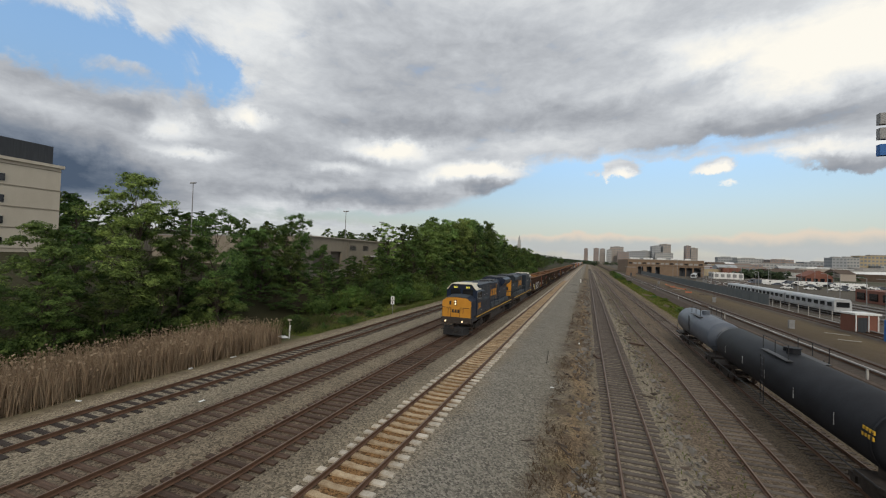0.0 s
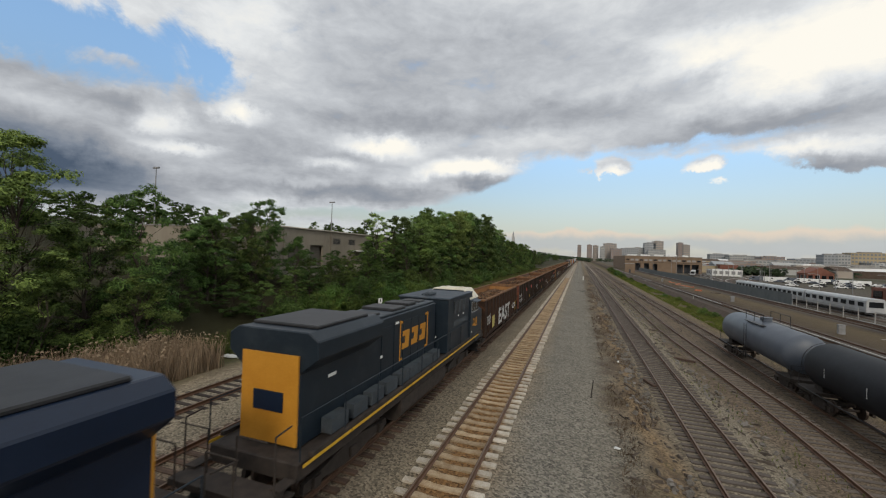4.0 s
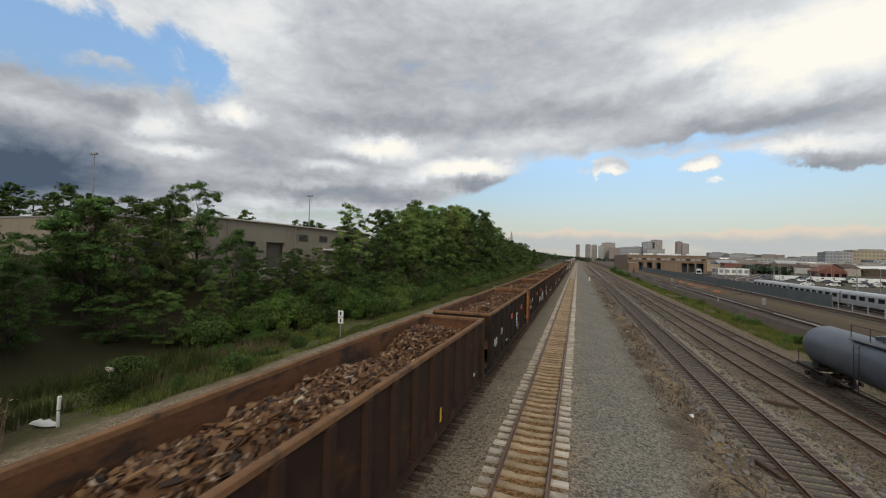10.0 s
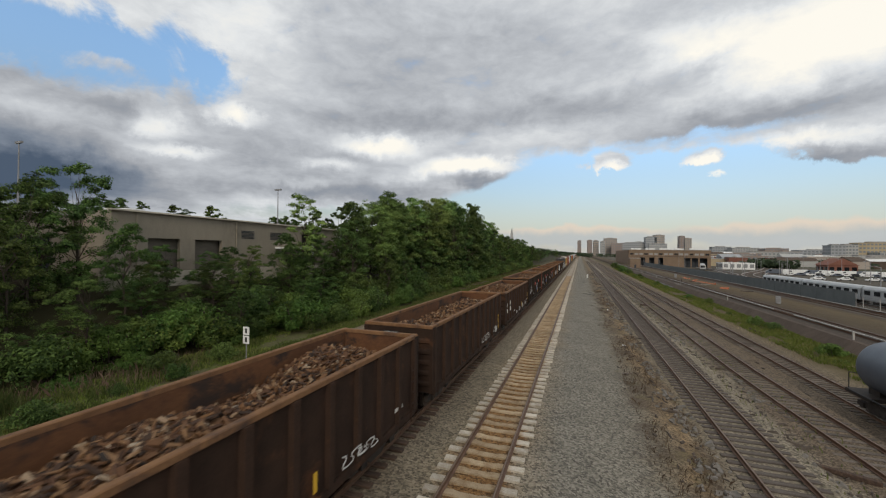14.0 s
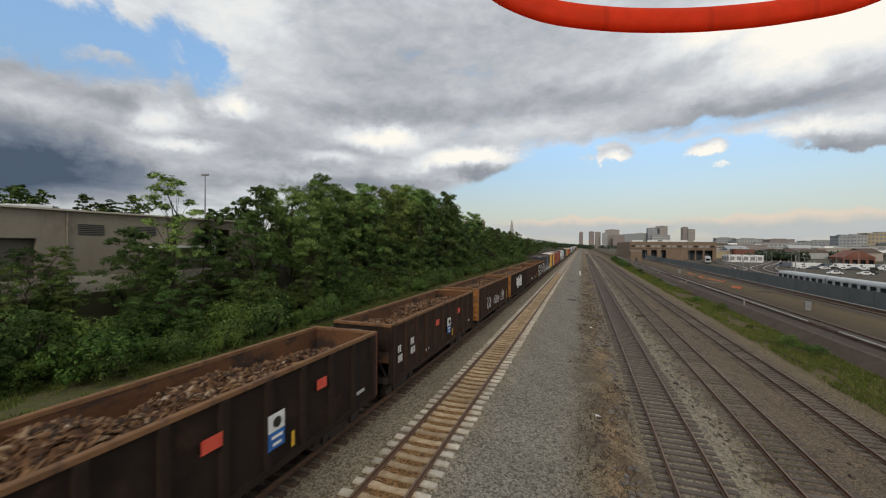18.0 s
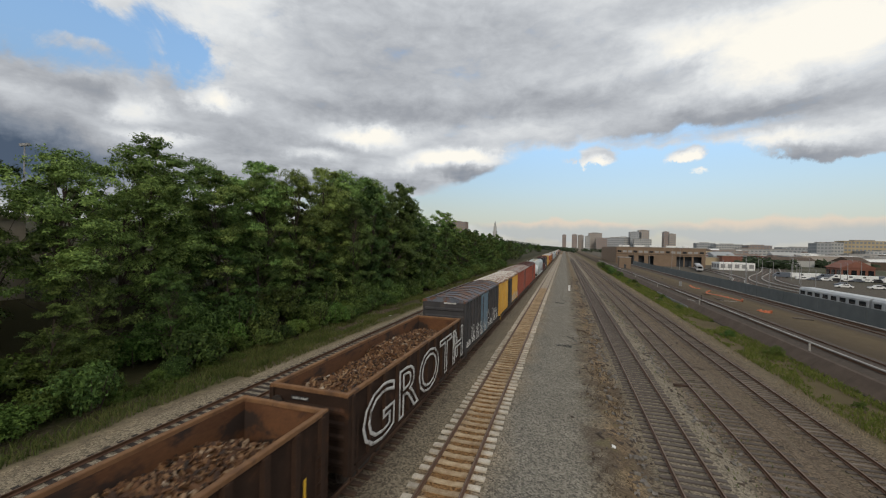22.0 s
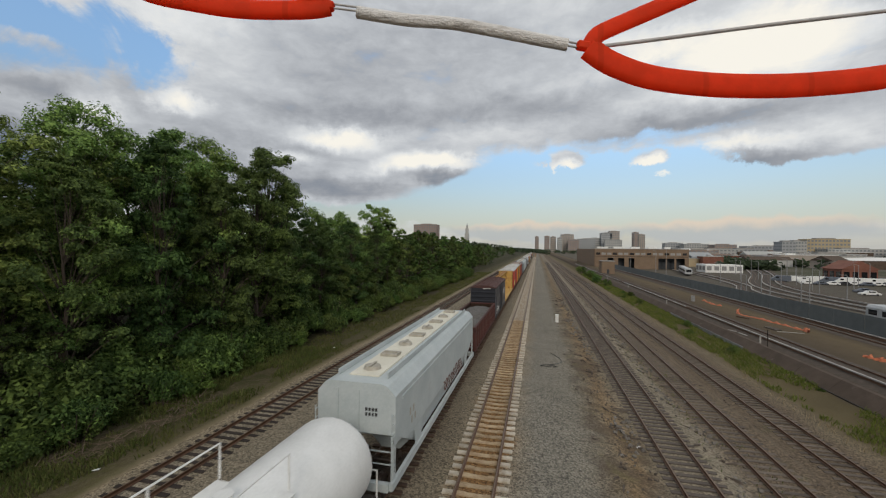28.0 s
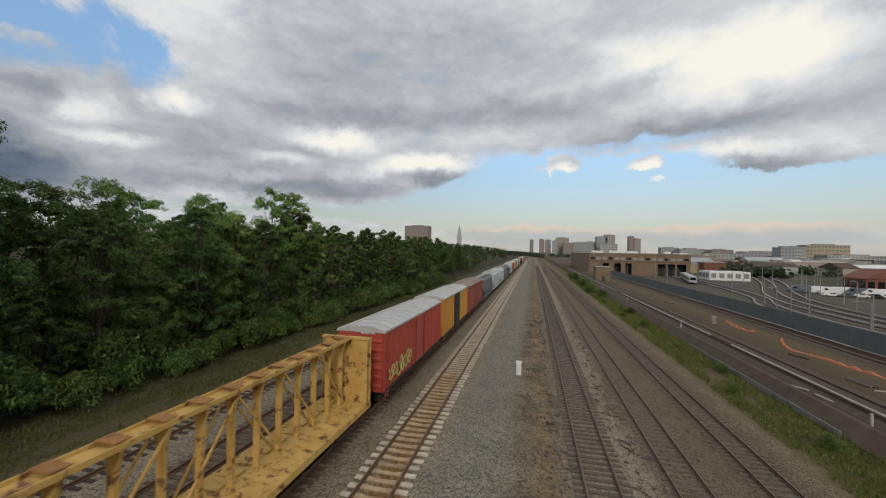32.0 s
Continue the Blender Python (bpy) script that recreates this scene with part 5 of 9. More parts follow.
M_CBEAM = surface("yellow_beam_paint", (0.46, 0.27, 0.065), (0.58, 0.38, 0.12), 0.7, 0, 1.0, 15, 0.06, (0.15, 0.06, 0.025), 0.52, 0.66, 2.2)


def centre_beam(s, L, label):
    t = on_train(thing("centre_beam_flat_car", label, "rail car"), s)
    H = 4.7
    bm = BM()
    box(bm, 0, L / 2, 1.0, 2.9, L, 0.3)
    box(bm, 0, L / 2, 0.72, 0.7, L - 0.4, 0.4)
    part("deck", bm, M_CBEAM, t)
    for k in range(22):
        y = 0.9 + (L - 1.8) * k / 21
        for sx in (-1, 1):
            bm = BM()
            box(bm, sx * 0.88, y, 1.17, 1.05, 0.5, 0.05, 0, 4 * sx)
            part("deck_riser", bm, M_CBEAM, t)
    bm = BM()
    box(bm, 0, L / 2, H - 0.04, 0.75, L - 0.6, 0.07)
    part("top_beam", bm, M_CBEAM, t)
    for sx in (-1, 1):
        bm = BM()
        box(bm, sx * 0.36, L / 2, H + 0.03, 0.05, L - 0.6, 0.12)
        part("beam_flange", bm, M_CBEAM, t)
    n = 14
    for k in range(n + 1):
        y = 0.9 + (L - 1.8) * k / n
        bm = BM()
        prism(bm, [(-0.30, H - 0.1), (0.30, H - 0.1), (0.13, H - 0.7), (0.10, 1.15), (-0.10, 1.15), (-0.13, H - 0.7)], y - 0.065, y + 0.065, "y")
        part("post", bm, M_CBEAM, t)
        bm = BM()
        box(bm, 0, y, H + 0.13, 0.66, 0.42, 0.03)
        part("walk_plate", bm, M_INSIDE2, t, "rusty walk plate")
    for k in range(0, n - 1, 2):
        y0, y1 = 0.9 + (L - 1.8) * k / n, 0.9 + (L - 1.8) * (k + 2) / n
        if k >= n / 2:
            y0, y1 = y1, y0
        for x in (-0.24, 0.24):
            bm = BM()
            d = Vector((0, y1 - y0, H - 1.5))
            m = Matrix.Translation((x, (y0 + y1) / 2, (H + 1.1) / 2)) @ d.to_track_quat("Z", "X").to_matrix().to_4x4() @ Matrix.Diagonal((0.07, 0.07, d.length, 1))
            bmesh.ops.create_cube(bm, size=1, matrix=m)
            part("diagonal", bm, M_CBEAM, t)
    for y, d in ((0.2, -1), (L - 0.2, 1)):
        bm = BM()
        box(bm, 0, y, (H + 1.0) / 2, 2.85, 0.08, H - 1.05)
        e = part("end_bulkhead", bm, M_CBEAM, t)
        bm = BM()
        for sx in (-1, 1):
            box(bm, sx * 1.38, y + d * 0.06, (H + 1.0) / 2, 0.14, 0.2, H - 1.0)
            box(bm, sx * 0.5, y + d * 0.06, (H + 1.0) / 2, 0.1, 0.14, H - 1.05)
        for k in range(5):
            box(bm, 0, y + d * 0.05, 1.5 + k * 0.7, 2.7, 0.08, 0.1)
        box(bm, 0, y + d * 0.02, H, 2.9, 0.3, 0.12)
        part("bulkhead_frame", bm, M_CBEAM, e)
        bogie(t, y - d * 2.1)
        coupler(t, y, d)
    return t


def stickers(t, L, H, kind, x=1.555, marks=()):
    """Panels and lettering on the side that faces +x."""
    if marks:
        for word, y, z, h in marks:
            letters(t, word, x - 0.02, y, H - z, h, M_STENCIL, "stencilled_letters", 0.012, label="white stencilled letters", spread=1.25)
    else:
        digits(t, x, 0.75, H - 1.25, 0.34, 2, M_STENCIL, 0.15)
        digits(t, x, 2.25, H - 1.2, 0.34, 2, M_STENCIL, 0.15)
        digits(t, x, 0.75, H - 1.72, 0.34, 3, M_STENCIL, 0.13)
        digits(t, x, 2.25, H - 1.67, 0.34, 3, M_STENCIL, 0.13)
    digits(t, x, L * 0.30, H - 2.15, 0.12, 5, M_GRAF, 0.07, "small_print")
    digits(t, x, L * 0.88, H - 2.05, 0.12, 6, M_GRAF, 0.07, "small_print")
    if kind >= 1:
        decal(t, "warning_panel", x + 0.03, L * 0.42, H - 0.95, 0.55, 0.34, M_REDSIGN, "red warning panel")
        decal(t, "warning_panel", x + 0.03, L * 0.72, H - 0.9, 0.5, 0.34, M_REDSIGN, "red warning panel")
    if kind >= 2:
        decal(t, "white_panel", x + 0.03, L * 0.57, H - 1.3, 0.62, 0.5, M_WHITE, "white panel above a blue one")
        decal(t, "blue_panel", x + 0.03, L * 0.57, H - 1.8, 0.62, 0.48, M_BLUESIGN, "blue panel")
        bm = BM()
        cyl(bm, (x + 0.055, L * 0.57, H - 1.3), (x + 0.068, L * 0.57, H - 1.3), 0.15, 16)
        part("panel_emblem", bm, M_BLACK, t, "round dark emblem")
        for k in range(2):
            decal(t, "panel_print", x + 0.055, L * 0.57, H - 1.7 - 0.2 * k, 0.42 - 0.1 * k, 0.08, M_WHITE)
    decal(t, "reflector_strip", x + 0.02, L * 0.62, H - 2.1, 0.12, 0.45, M_STRIPE, "yellow reflector strip")


loco(0.0, 20.8, M_NAVY, True, "navy and yellow freight locomotive with lit headlights, leading the train")
loco(21.1, 20.4, M_NAVY2, False, "dusty navy freight locomotive coupled with its cab trailing")
M_STENCIL = surface("stencil_white", (0.46, 0.45, 0.43), (0.62, 0.61, 0.58), 0.7, 0, 3, 30, 0.02, (0.16, 0.13, 0.11), 0.6, 0.72, 3.5)
MARKS = {1: (("DJ", 0.95, 1.5, 0.34), ("JX", 2.3, 1.45, 0.34), ("950", 0.85, 2.02, 0.34), ("831", 2.22, 1.97, 0.34)), 2: (("DJ", 0.95, 1.5, 0.34), ("JX", 2.3, 1.45, 0.34), ("028", 2.22, 1.97, 0.34)),
         4: (("DJJX", 1.0, 1.75, 0.34), ("592", 2.9, 1.5, 0.34)), 5: (("DJ", 0.95, 1.4, 0.34), ("JX", 2.25, 1.35, 0.34), ("950", 0.85, 1.92, 0.34))}
G = []
SPEC = [  # s, length, body, inside, ends, style, ribs, stickers, label
    (41.9, 15.0, M_GONB, M_INSIDE2, M_GONB, 1, 13, -1, "dark brown gondola with louvred ends and white spray lettering"),
    (58.5, 16.2, M_GON, M_INSIDE, M_GONR, 0, 11, 1, "black gondola with orange ends full of scrap"),
    (76.4, 16.1, M_GON, M_INSIDE, M_GON, 0, 11, 1, "black scrap gondola with a red side panel"),
    (94.3, 16.2, M_GONB, M_INSIDE, M_GONB, 1, 13, 0, "brown gondola with louvred ends full of scrap"),
    (111.8, 15.2, M_GON, M_INSIDE, (M_GON, M_GONO), 0, 10, 2, "black gondola with amber end posts and side panels"),
    (128.4, 15.5, M_GON, M_INSIDE, M_GONR, 0, 11, 1, "black gondola with an orange-red end full of scrap"),
    (145.6, 15.4, M_GONB, M_INSIDE, M_GON, 1, 13, 0, "dark gondola with louvred ends full of scrap"),
    (162.4, 14.2, M_GONB, M_INSIDE, M_GONB, 1, 12, -1, "brown gondola with a battered rusty top edge"),
    (178.4, 14.4, M_GONB, M_INSIDE, M_GONB, 1, 12, 0, "rusty brown gondola with louvred ends"),
    (193.9, 14.4, M_GON, M_INSIDE, M_GON, 0, 10, 2, "black scrap gondola with red and blue side panels"),
    (209.8, 13.6, M_GON, M_INSIDE, M_GONR, 0, 10, 2, "black gondola with red-brown ends and side panels"),
    (224.6, 14.2, M_GONB, M_INSIDE, M_GON, 0, 11, 2, "dark gondola with pale end posts full of scrap"),
    (240.3, 14.0, M_GONB, M_INSIDE, M_GONO, 1, 13, -1, "brown gondola with amber louvred ends and graffiti"),
    (255.9, 14.2, M_GON, M_INSIDE, M_GONO, 1, 12, -1, "black gondola with amber corners and white graffiti"),
    (271.3, 14.1, M_GONB, M_INSIDE, M_GONB, 1, 13, -1, "dark brown gondola with louvred ends and faint marks"),
    (286.4, 14.3, M_GONB, M_INSIDE, M_GONB, 1, 12, -1, "dark gondola with huge outlined white graffiti"),
]
for s, L, body, ins, ends, style, ribs, kind, lab in SPEC:
    g = gondola(s, L, body, ins, ends, lab, H=3.42 if 175 < s < 180 else 3.62, ribs=ribs, style=style)
    if kind >= 0:
        stickers(g, L, 3.65, kind, marks=MARKS.get(len(G), ()))
    G.append(g)
bm = BM()
box(bm, 1.575, 14.78, 2.3, 0.05, 0.78, 2.55)
bevel(bm, 0.01)
part("corner_panel", bm, M_GONA, G[4], "amber painted corner sheet")
ladder(G[4], 1.64, 14.5, 14.95, 0.8, 3.2, 6, M_GONA)
letters(G[0], "EAST", 1.6, 4.9, 1.2, 1.35, M_GRAF, fat=0.05, label="white sprayed letters", scale_y=1.35)
decal(G[0], "paint_patch", 1.6, 2.9, 1.75, 0.8, 0.9, M_YGRAF, "yellow sprayed patch")
scrawl(G[0], 1.6, 0.7, 1.5, 1.2, 1.3, M_GRAF, 31)
scrawl(G[0], 1.6, 11.8, 1.5, 2.0, 0.7, M_GRAF, 32)
scrawl(G[13], 1.6, 4.2, 1.5, 4.8, 1.8, M_WHITE, 34, 0.10)
letters(G[15], "GROTH", 1.6, 0.8, 1.2, 2.15, M_GRAF, fat=0.0, label="tall outlined white letters", scale_y=1.4, hollow=True)
scrawl(G[15], 1.6, 12.2, 1.3, 1.2, 1.9, M_GRAF, 33)
for k, (y, w, h) in enumerate(((3.2, 1.6, 1.2), (6.0, 2.6, 1.0), (9.4, 1.8, 1.3))):
    scrawl(G[12], 1.6, y, 1.4, w, h, M_GRAF, 40 + k)
for gi, y, z, w, h, sd in ((3, 4.0, 1.3, 1.6, 0.9, 50), (5, 9.0, 1.5, 2.2, 1.3, 51), (6, 2.0, 1.3, 1.8, 0.9, 52), (6, 10.5, 1.2, 2.4, 0.8, 53), (7, 8.0, 1.2, 3.2, 0.9, 54), (7, 11.6, 1.2, 1.4, 0.8, 55), (8, 5.2, 1.12, 1.1, 0.5, 56), (8, 7.0, 1.15, 1.2, 0.8, 156), (8, 9.0, 1.15, 1.4, 0.9, 157), (8, 11.0, 1.2, 1.6, 0.9, 158), (14, 5.0, 1.3, 2.2, 1.0, 57), (14, 9.5, 1.3, 1.6, 0.8, 58)):
    scrawl(G[gi], 1.6, y, z, w * 0.5, h * 0.55, M_GRAF, sd, 0.02)
    scrawl(G[gi], 1.606, y + w * 0.3, z, w * 0.45, h * 0.5, M_GRAF, sd + 200, 0.016)
for k in range(3):
    scrawl(G[5], 1.6 + 0.005 * k, 11.9 + 0.25 * k, 1.15 + 0.2 * k, 1.3, 1.2, M_GRAF, 251 + k, 0.03)
for gi in (0, 5, 7, 8, 12, 14):
    decal(G[gi], "reflector_strip", 1.6, SPEC[gi][1] - 1.2, 1.75, 0.1, 1.0, M_STRIPE, "yellow reflector strip")
M_BLUEDOOR = surface("faded_blue_door", (0.085, 0.14, 0.19), (0.13, 0.20, 0.25), 0.7, 0, 1, 20, 0.08, (0.10, 0.085, 0.075), 0.55, 0.72, 1.2)
M_RIDGE = surface("dark_roof_ridge", (0.04, 0.034, 0.032), (0.09, 0.06, 0.05), 0.8, 0.1, 1.2, 16, 0.08)
b1 = boxcar(301.8, 14.5, M_BX[0], M_RF[0], "grey-blue box car with graffiti under a rusty ribbed roof", 4.6, 15, M_BLUEDOOR, ridges=M_RIDGE)
b2 = boxcar(317.4, 16.2, M_BX[1], M_RF[1], "yellow box car with a black door and rust-stained roof", 4.6, 15, M_BLACK)
b3 = boxcar(334.8, 18.0, M_BX[2], M_RF[2], "red box car with a patchy pale roof", 4.7, 19, ridges=M_RF[2])
b4 = boxcar(354.4, 15.6, M_BX[2], M_RF[3], "red box car with a dark red roof", 4.7, 15, ridges=M_RF[3])
for k in range(9):
    scrawl(b1, 1.6, 0.4 + k * 1.5, 1.15 + 0.3 * (k % 3), 1.3, 0.7 + 0.6 * (k % 2), M_GRAF, 60 + k, 0.03)
    scrawl(b1, 1.612, 0.7 + k * 1.5, 1.2, 1.0, 0.6, M_GRAF, 160 + k, 0.05)
    if k % 2 == 0:
        scrawl(b2, 1.6, 9.6 + k * 0.7, 1.2, 1.3, 1.2, M_GRAF, 70 + k)
tk = on_train(thing("tank_car", "white tank car with platform railings and ladders", "rail car"), 371.1)
tank_body(tk, 12.5, M_TANK, M_WHITE, r=1.46, zc=2.6, inset=0.3)
for k in range(7):
    bm = BM()
    box(bm, 0.55, 1.6 + k * 0.3, 2.6 + 1.46 * math.cos(0.4) + 0.0, 0.34, 0.18, 0.012, 0, math.degrees(0.4))
    part("tank_lettering", bm, M_BLACK, tk)
hp = hopper(384.0, 18.3, M_HOP, M_HOPTOP, "pale grey covered hopper with round roof hatches")
for k in range(4):
    decal(hp, "hopper_lettering", 1.56, 2.2 + k * 0.22, 3.0 - 0.4 * (k % 2), 0.13, 0.28, M_POLEGREY)
    scrawl(hp, 1.575, 8.0 + k * 1.3, 1.5, 1.3, 0.9, M_GONR, 80 + k)
M_MAROON = surface("maroon_gondola_paint", (0.055, 0.018, 0.015), (0.09, 0.032, 0.026), 0.75, 0, 1.2, 20, 0.1, (0.04, 0.025, 0.02), 0.5, 0.75, 1.0)
M_STONE = surface("crushed_stone", (0.07, 0.066, 0.062), (0.17, 0.16, 0.15), 0.95, 0, 6, 30, 0.8)
gg = gondola(403.4, 15.2, M_MAROON, M_GONB, M_MAROON, "maroon gondola partly filled with grey crushed stone", H=2.9, ribs=14, style=1, gravel=True, chord=M_MAROON)
vs, fs = [], []
for j in range(50):
    for i in range(11):
        x, y = (i / 10 - 0.5) * 2.66, 0.3 + j / 49 * 14.6
        h = 1.5 + 1.25 * max(math.exp(-((y - 4.6) / 2.6) ** 4), math.exp(-((y - 11.8) / 3.6) ** 6)) - 0.22 * (abs(x) / 1.4) ** 2 + 0.12 * noise.noise(Vector((x * 2, y * 2, 0)))
        vs.append((x, y, h))
for j in range(49):
    for i in range(10):
        a = j * 11 + i
        fs.append((a, a + 1, a + 12, a + 11))
me = bpy.data.meshes.new("stone_load")
me.from_pydata(vs, [], fs)
me.materials.append(M_STONE)
on_train(tagged(new("stone_load", me), "two heaps of grey crushed stone in a maroon gondola", "crushed stone", kind="stuff"), 403.4)
M_WORNPOST = surface("worn_pale_post", (0.06, 0.06, 0.07), (0.15, 0.145, 0.15), 0.7, 0, 1.5, 20, 0.08, (0.03, 0.03, 0.035), 0.5, 0.7, 1.0)
b5 = boxcar(419.5, 14.6, M_BX[3], M_RF[3], "dark blue box car with a maroon roof and pale worn posts", 4.7, 15, ridges=M_RF[3], posts=M_WORNPOST)
for k in range(3):
    decal(b5, "faded_lettering", 1.6, 10.6 + k * 0.85, 3.2, 0.45, 0.8, M_GRAF)
    scrawl(b5, 1.6, 0.5 + k * 1.2, 1.4, 1.0, 1.0, M_GRAF, 84 + k)
centre_beam(434.9, 20.4, "yellow centre-beam lumber car, empty, with rusty deck")
b6 = boxcar(457.0, 15.0, M_BX[4], M_RF[4], "bright red box car with a silver roof and yellow graffiti", 4.7, 15, ridges=M_RF[4])
for k in range(3):
    scrawl(b6, 1.6, 0.8 + k * 1.5, 1.3, 1.7, 1.3, M_YGRAF, 90 + k, 0.10)
boxcar(473.2, 14.6, M_BX[5], M_RF[4], "orange-yellow box car with a silver roof and dark door", 4.8, 15, M_BLACK, ridges=M_RF[4])
boxcar(489.2, 15.0, M_BX[2], M_RF[2], "red box car with a pale roof", 4.7, 15, ridges=M_RF[2])
LITE[0] = True
M_DHOP = surface("dark_grey_hopper", (0.10, 0.105, 0.11), (0.16, 0.165, 0.17), 0.6, 0, 0.8, 15, 0.03)
s = 505.5
for k, (kind, L) in enumerate([("h", 17), ("w", 17), ("w", 17), ("h", 17), ("t", 14), ("w", 17), ("r", 16), ("y", 16), ("h", 17), ("w", 17), ("r", 16), ("w", 17), ("g", 15), ("g", 15), ("r", 16), ("h", 17), ("w", 17), ("y", 16), ("r", 16)]):
    if kind in "hw":
        hopper(s, L, M_DHOP if kind == "h" else M_HOP, M_DHOP if kind == "h" else M_HOPTOP, "dark grey covered hopper car" if kind == "h" else "pale covered hopper car")
    elif kind == "t":
        tank_body(on_train(thing("tank_car", "black tank car in the train", "rail car"), s), L, M_BTANK, M_BLACK)
    elif kind == "g":
        gondola(s, L, M_GON, M_INSIDE, M_GON, "black gondola far back in the train")
    else:
        boxcar(s, L, M_BX[2] if kind == "r" else M_BX[1], M_RF[4], "red box car far back in the train" if kind == "r" else "yellow box car far back in the train", ridges=M_RF[4])
    s += L + 1.2

LITE[0] = False
# ---- standing tank cars on the far yard track ----
def standing_tank(y, L, paint, label, band):
    t = thing("tank_car", label, "rail car", "tank cars standing in the yard", m=pose(track_x(6, y + 8), y, TRACKS[6][2]))
    tank_body(t, L, paint, M_BLACK, r=1.5, zc=2.75, band=band)
    return t


standing_tank(43.0, 15.2, M_GTANK, "grey-blue tank car standing on a yard track", (7.6,))
st = standing_tank(20.0, 22.2, M_BTANK, "long black tank car standing on a yard track", (0.9, 21.2))
for k in range(5):
    bm = BM()
    box(bm, -1.5, 3.5 + k * 3.8, 2.75, 0.02, 0.05, 0.55)
    part("tank_mark", bm, M_GRAF, st)
bm = BM()
for k in range(4):
    box(bm, -1.44, 0.9 + k * 0.2, 3.15, 0.04, 0.13, 0.16)
    box(bm, -1.47, 0.9 + k * 0.2, 2.9, 0.04, 0.13, 0.16)
part("tank_lettering", bm, M_STRIPE, st)

# ---- trees, shrubs, reeds and grass ----
M_BARK = surface("bark", (0.035, 0.026, 0.02), (0.085, 0.065, 0.05), 0.9, 0, 3, 30, 0.5, stretch=(1, 1, 0.25))
M_LEAF = leafy("tree_leaves", (0.044, 0.079, 0.026), (0.135, 0.211, 0.059), (0.28, 0.39, 0.103))
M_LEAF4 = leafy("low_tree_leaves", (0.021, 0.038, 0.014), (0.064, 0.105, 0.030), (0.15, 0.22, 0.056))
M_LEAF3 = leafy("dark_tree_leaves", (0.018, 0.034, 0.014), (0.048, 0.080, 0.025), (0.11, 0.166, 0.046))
M_LEAF2 = leafy("bright_shrub_leaves", (0.036, 0.064, 0.016), (0.070, 0.120, 0.027), (0.125, 0.186, 0.041))
M_GRASS = leafy("grass_blades", (0.046, 0.066, 0.019), (0.082, 0.108, 0.031), (0.15, 0.148, 0.056))
M_YGRASS = leafy("bright_grass_blades", (0.10, 0.132, 0.025), (0.165, 0.203, 0.040), (0.26, 0.262, 0.075))
M_REED = leafy("dry_reeds", (0.15, 0.105, 0.07), (0.235, 0.17, 0.115), (0.32, 0.245, 0.17))


def leaf_mesh(name, centres, out, size, rng, mat, small=False):
    """Folded leaf sprays at the centres, facing roughly the way out."""
    n = len(centres)
    nrm = out + rng.normal(0, 0.42, (n, 3)) + np.array([0, 0, 0.45])
    nrm /= np.linalg.norm(nrm, axis=1)[:, None]
    ref = rng.normal(0, 1, (n, 3))
    u = np.cross(nrm, ref)
    u /= np.linalg.norm(u, axis=1)[:, None]
    v = np.cross(nrm, u)
    s = (size * rng.uniform(0.55, 1.35, n))[:, None]
    lift = nrm * s * rng.uniform(0.05, 0.35, n)[:, None]
    wid = rng.uniform(0.45, 0.8, n)[:, None]
    if small:
        P = np.stack([centres - u * s * 0.7 + v * s * wid * 0.8, centres + u * s + lift, centres - u * s * 0.7 - v * s * wid * 0.8 + lift * 0.5], 1).reshape(-1, 3)
        me = bpy.data.meshes.new(name)
        me.from_pydata(P.tolist(), [], np.arange(3 * n).reshape(-1, 3).tolist())
        me.materials.append(mat)
        return me
    P = np.stack([centres - u * s, centres - u * s * 0.1 + v * s * wid + lift, centres + u * s, centres + u * s * 0.15 - v * s * wid + lift], 1).reshape(-1, 3)
    idx = np.arange(n)[:, None] * 4
    F = np.concatenate([idx + np.array([0, 1, 2]), idx + np.array([0, 2, 3])], 1).reshape(-1, 3)
    me = bpy.data.meshes.new(name)
    me.from_pydata(P.tolist(), [], F.tolist())
    me.materials.append(mat)
    return me


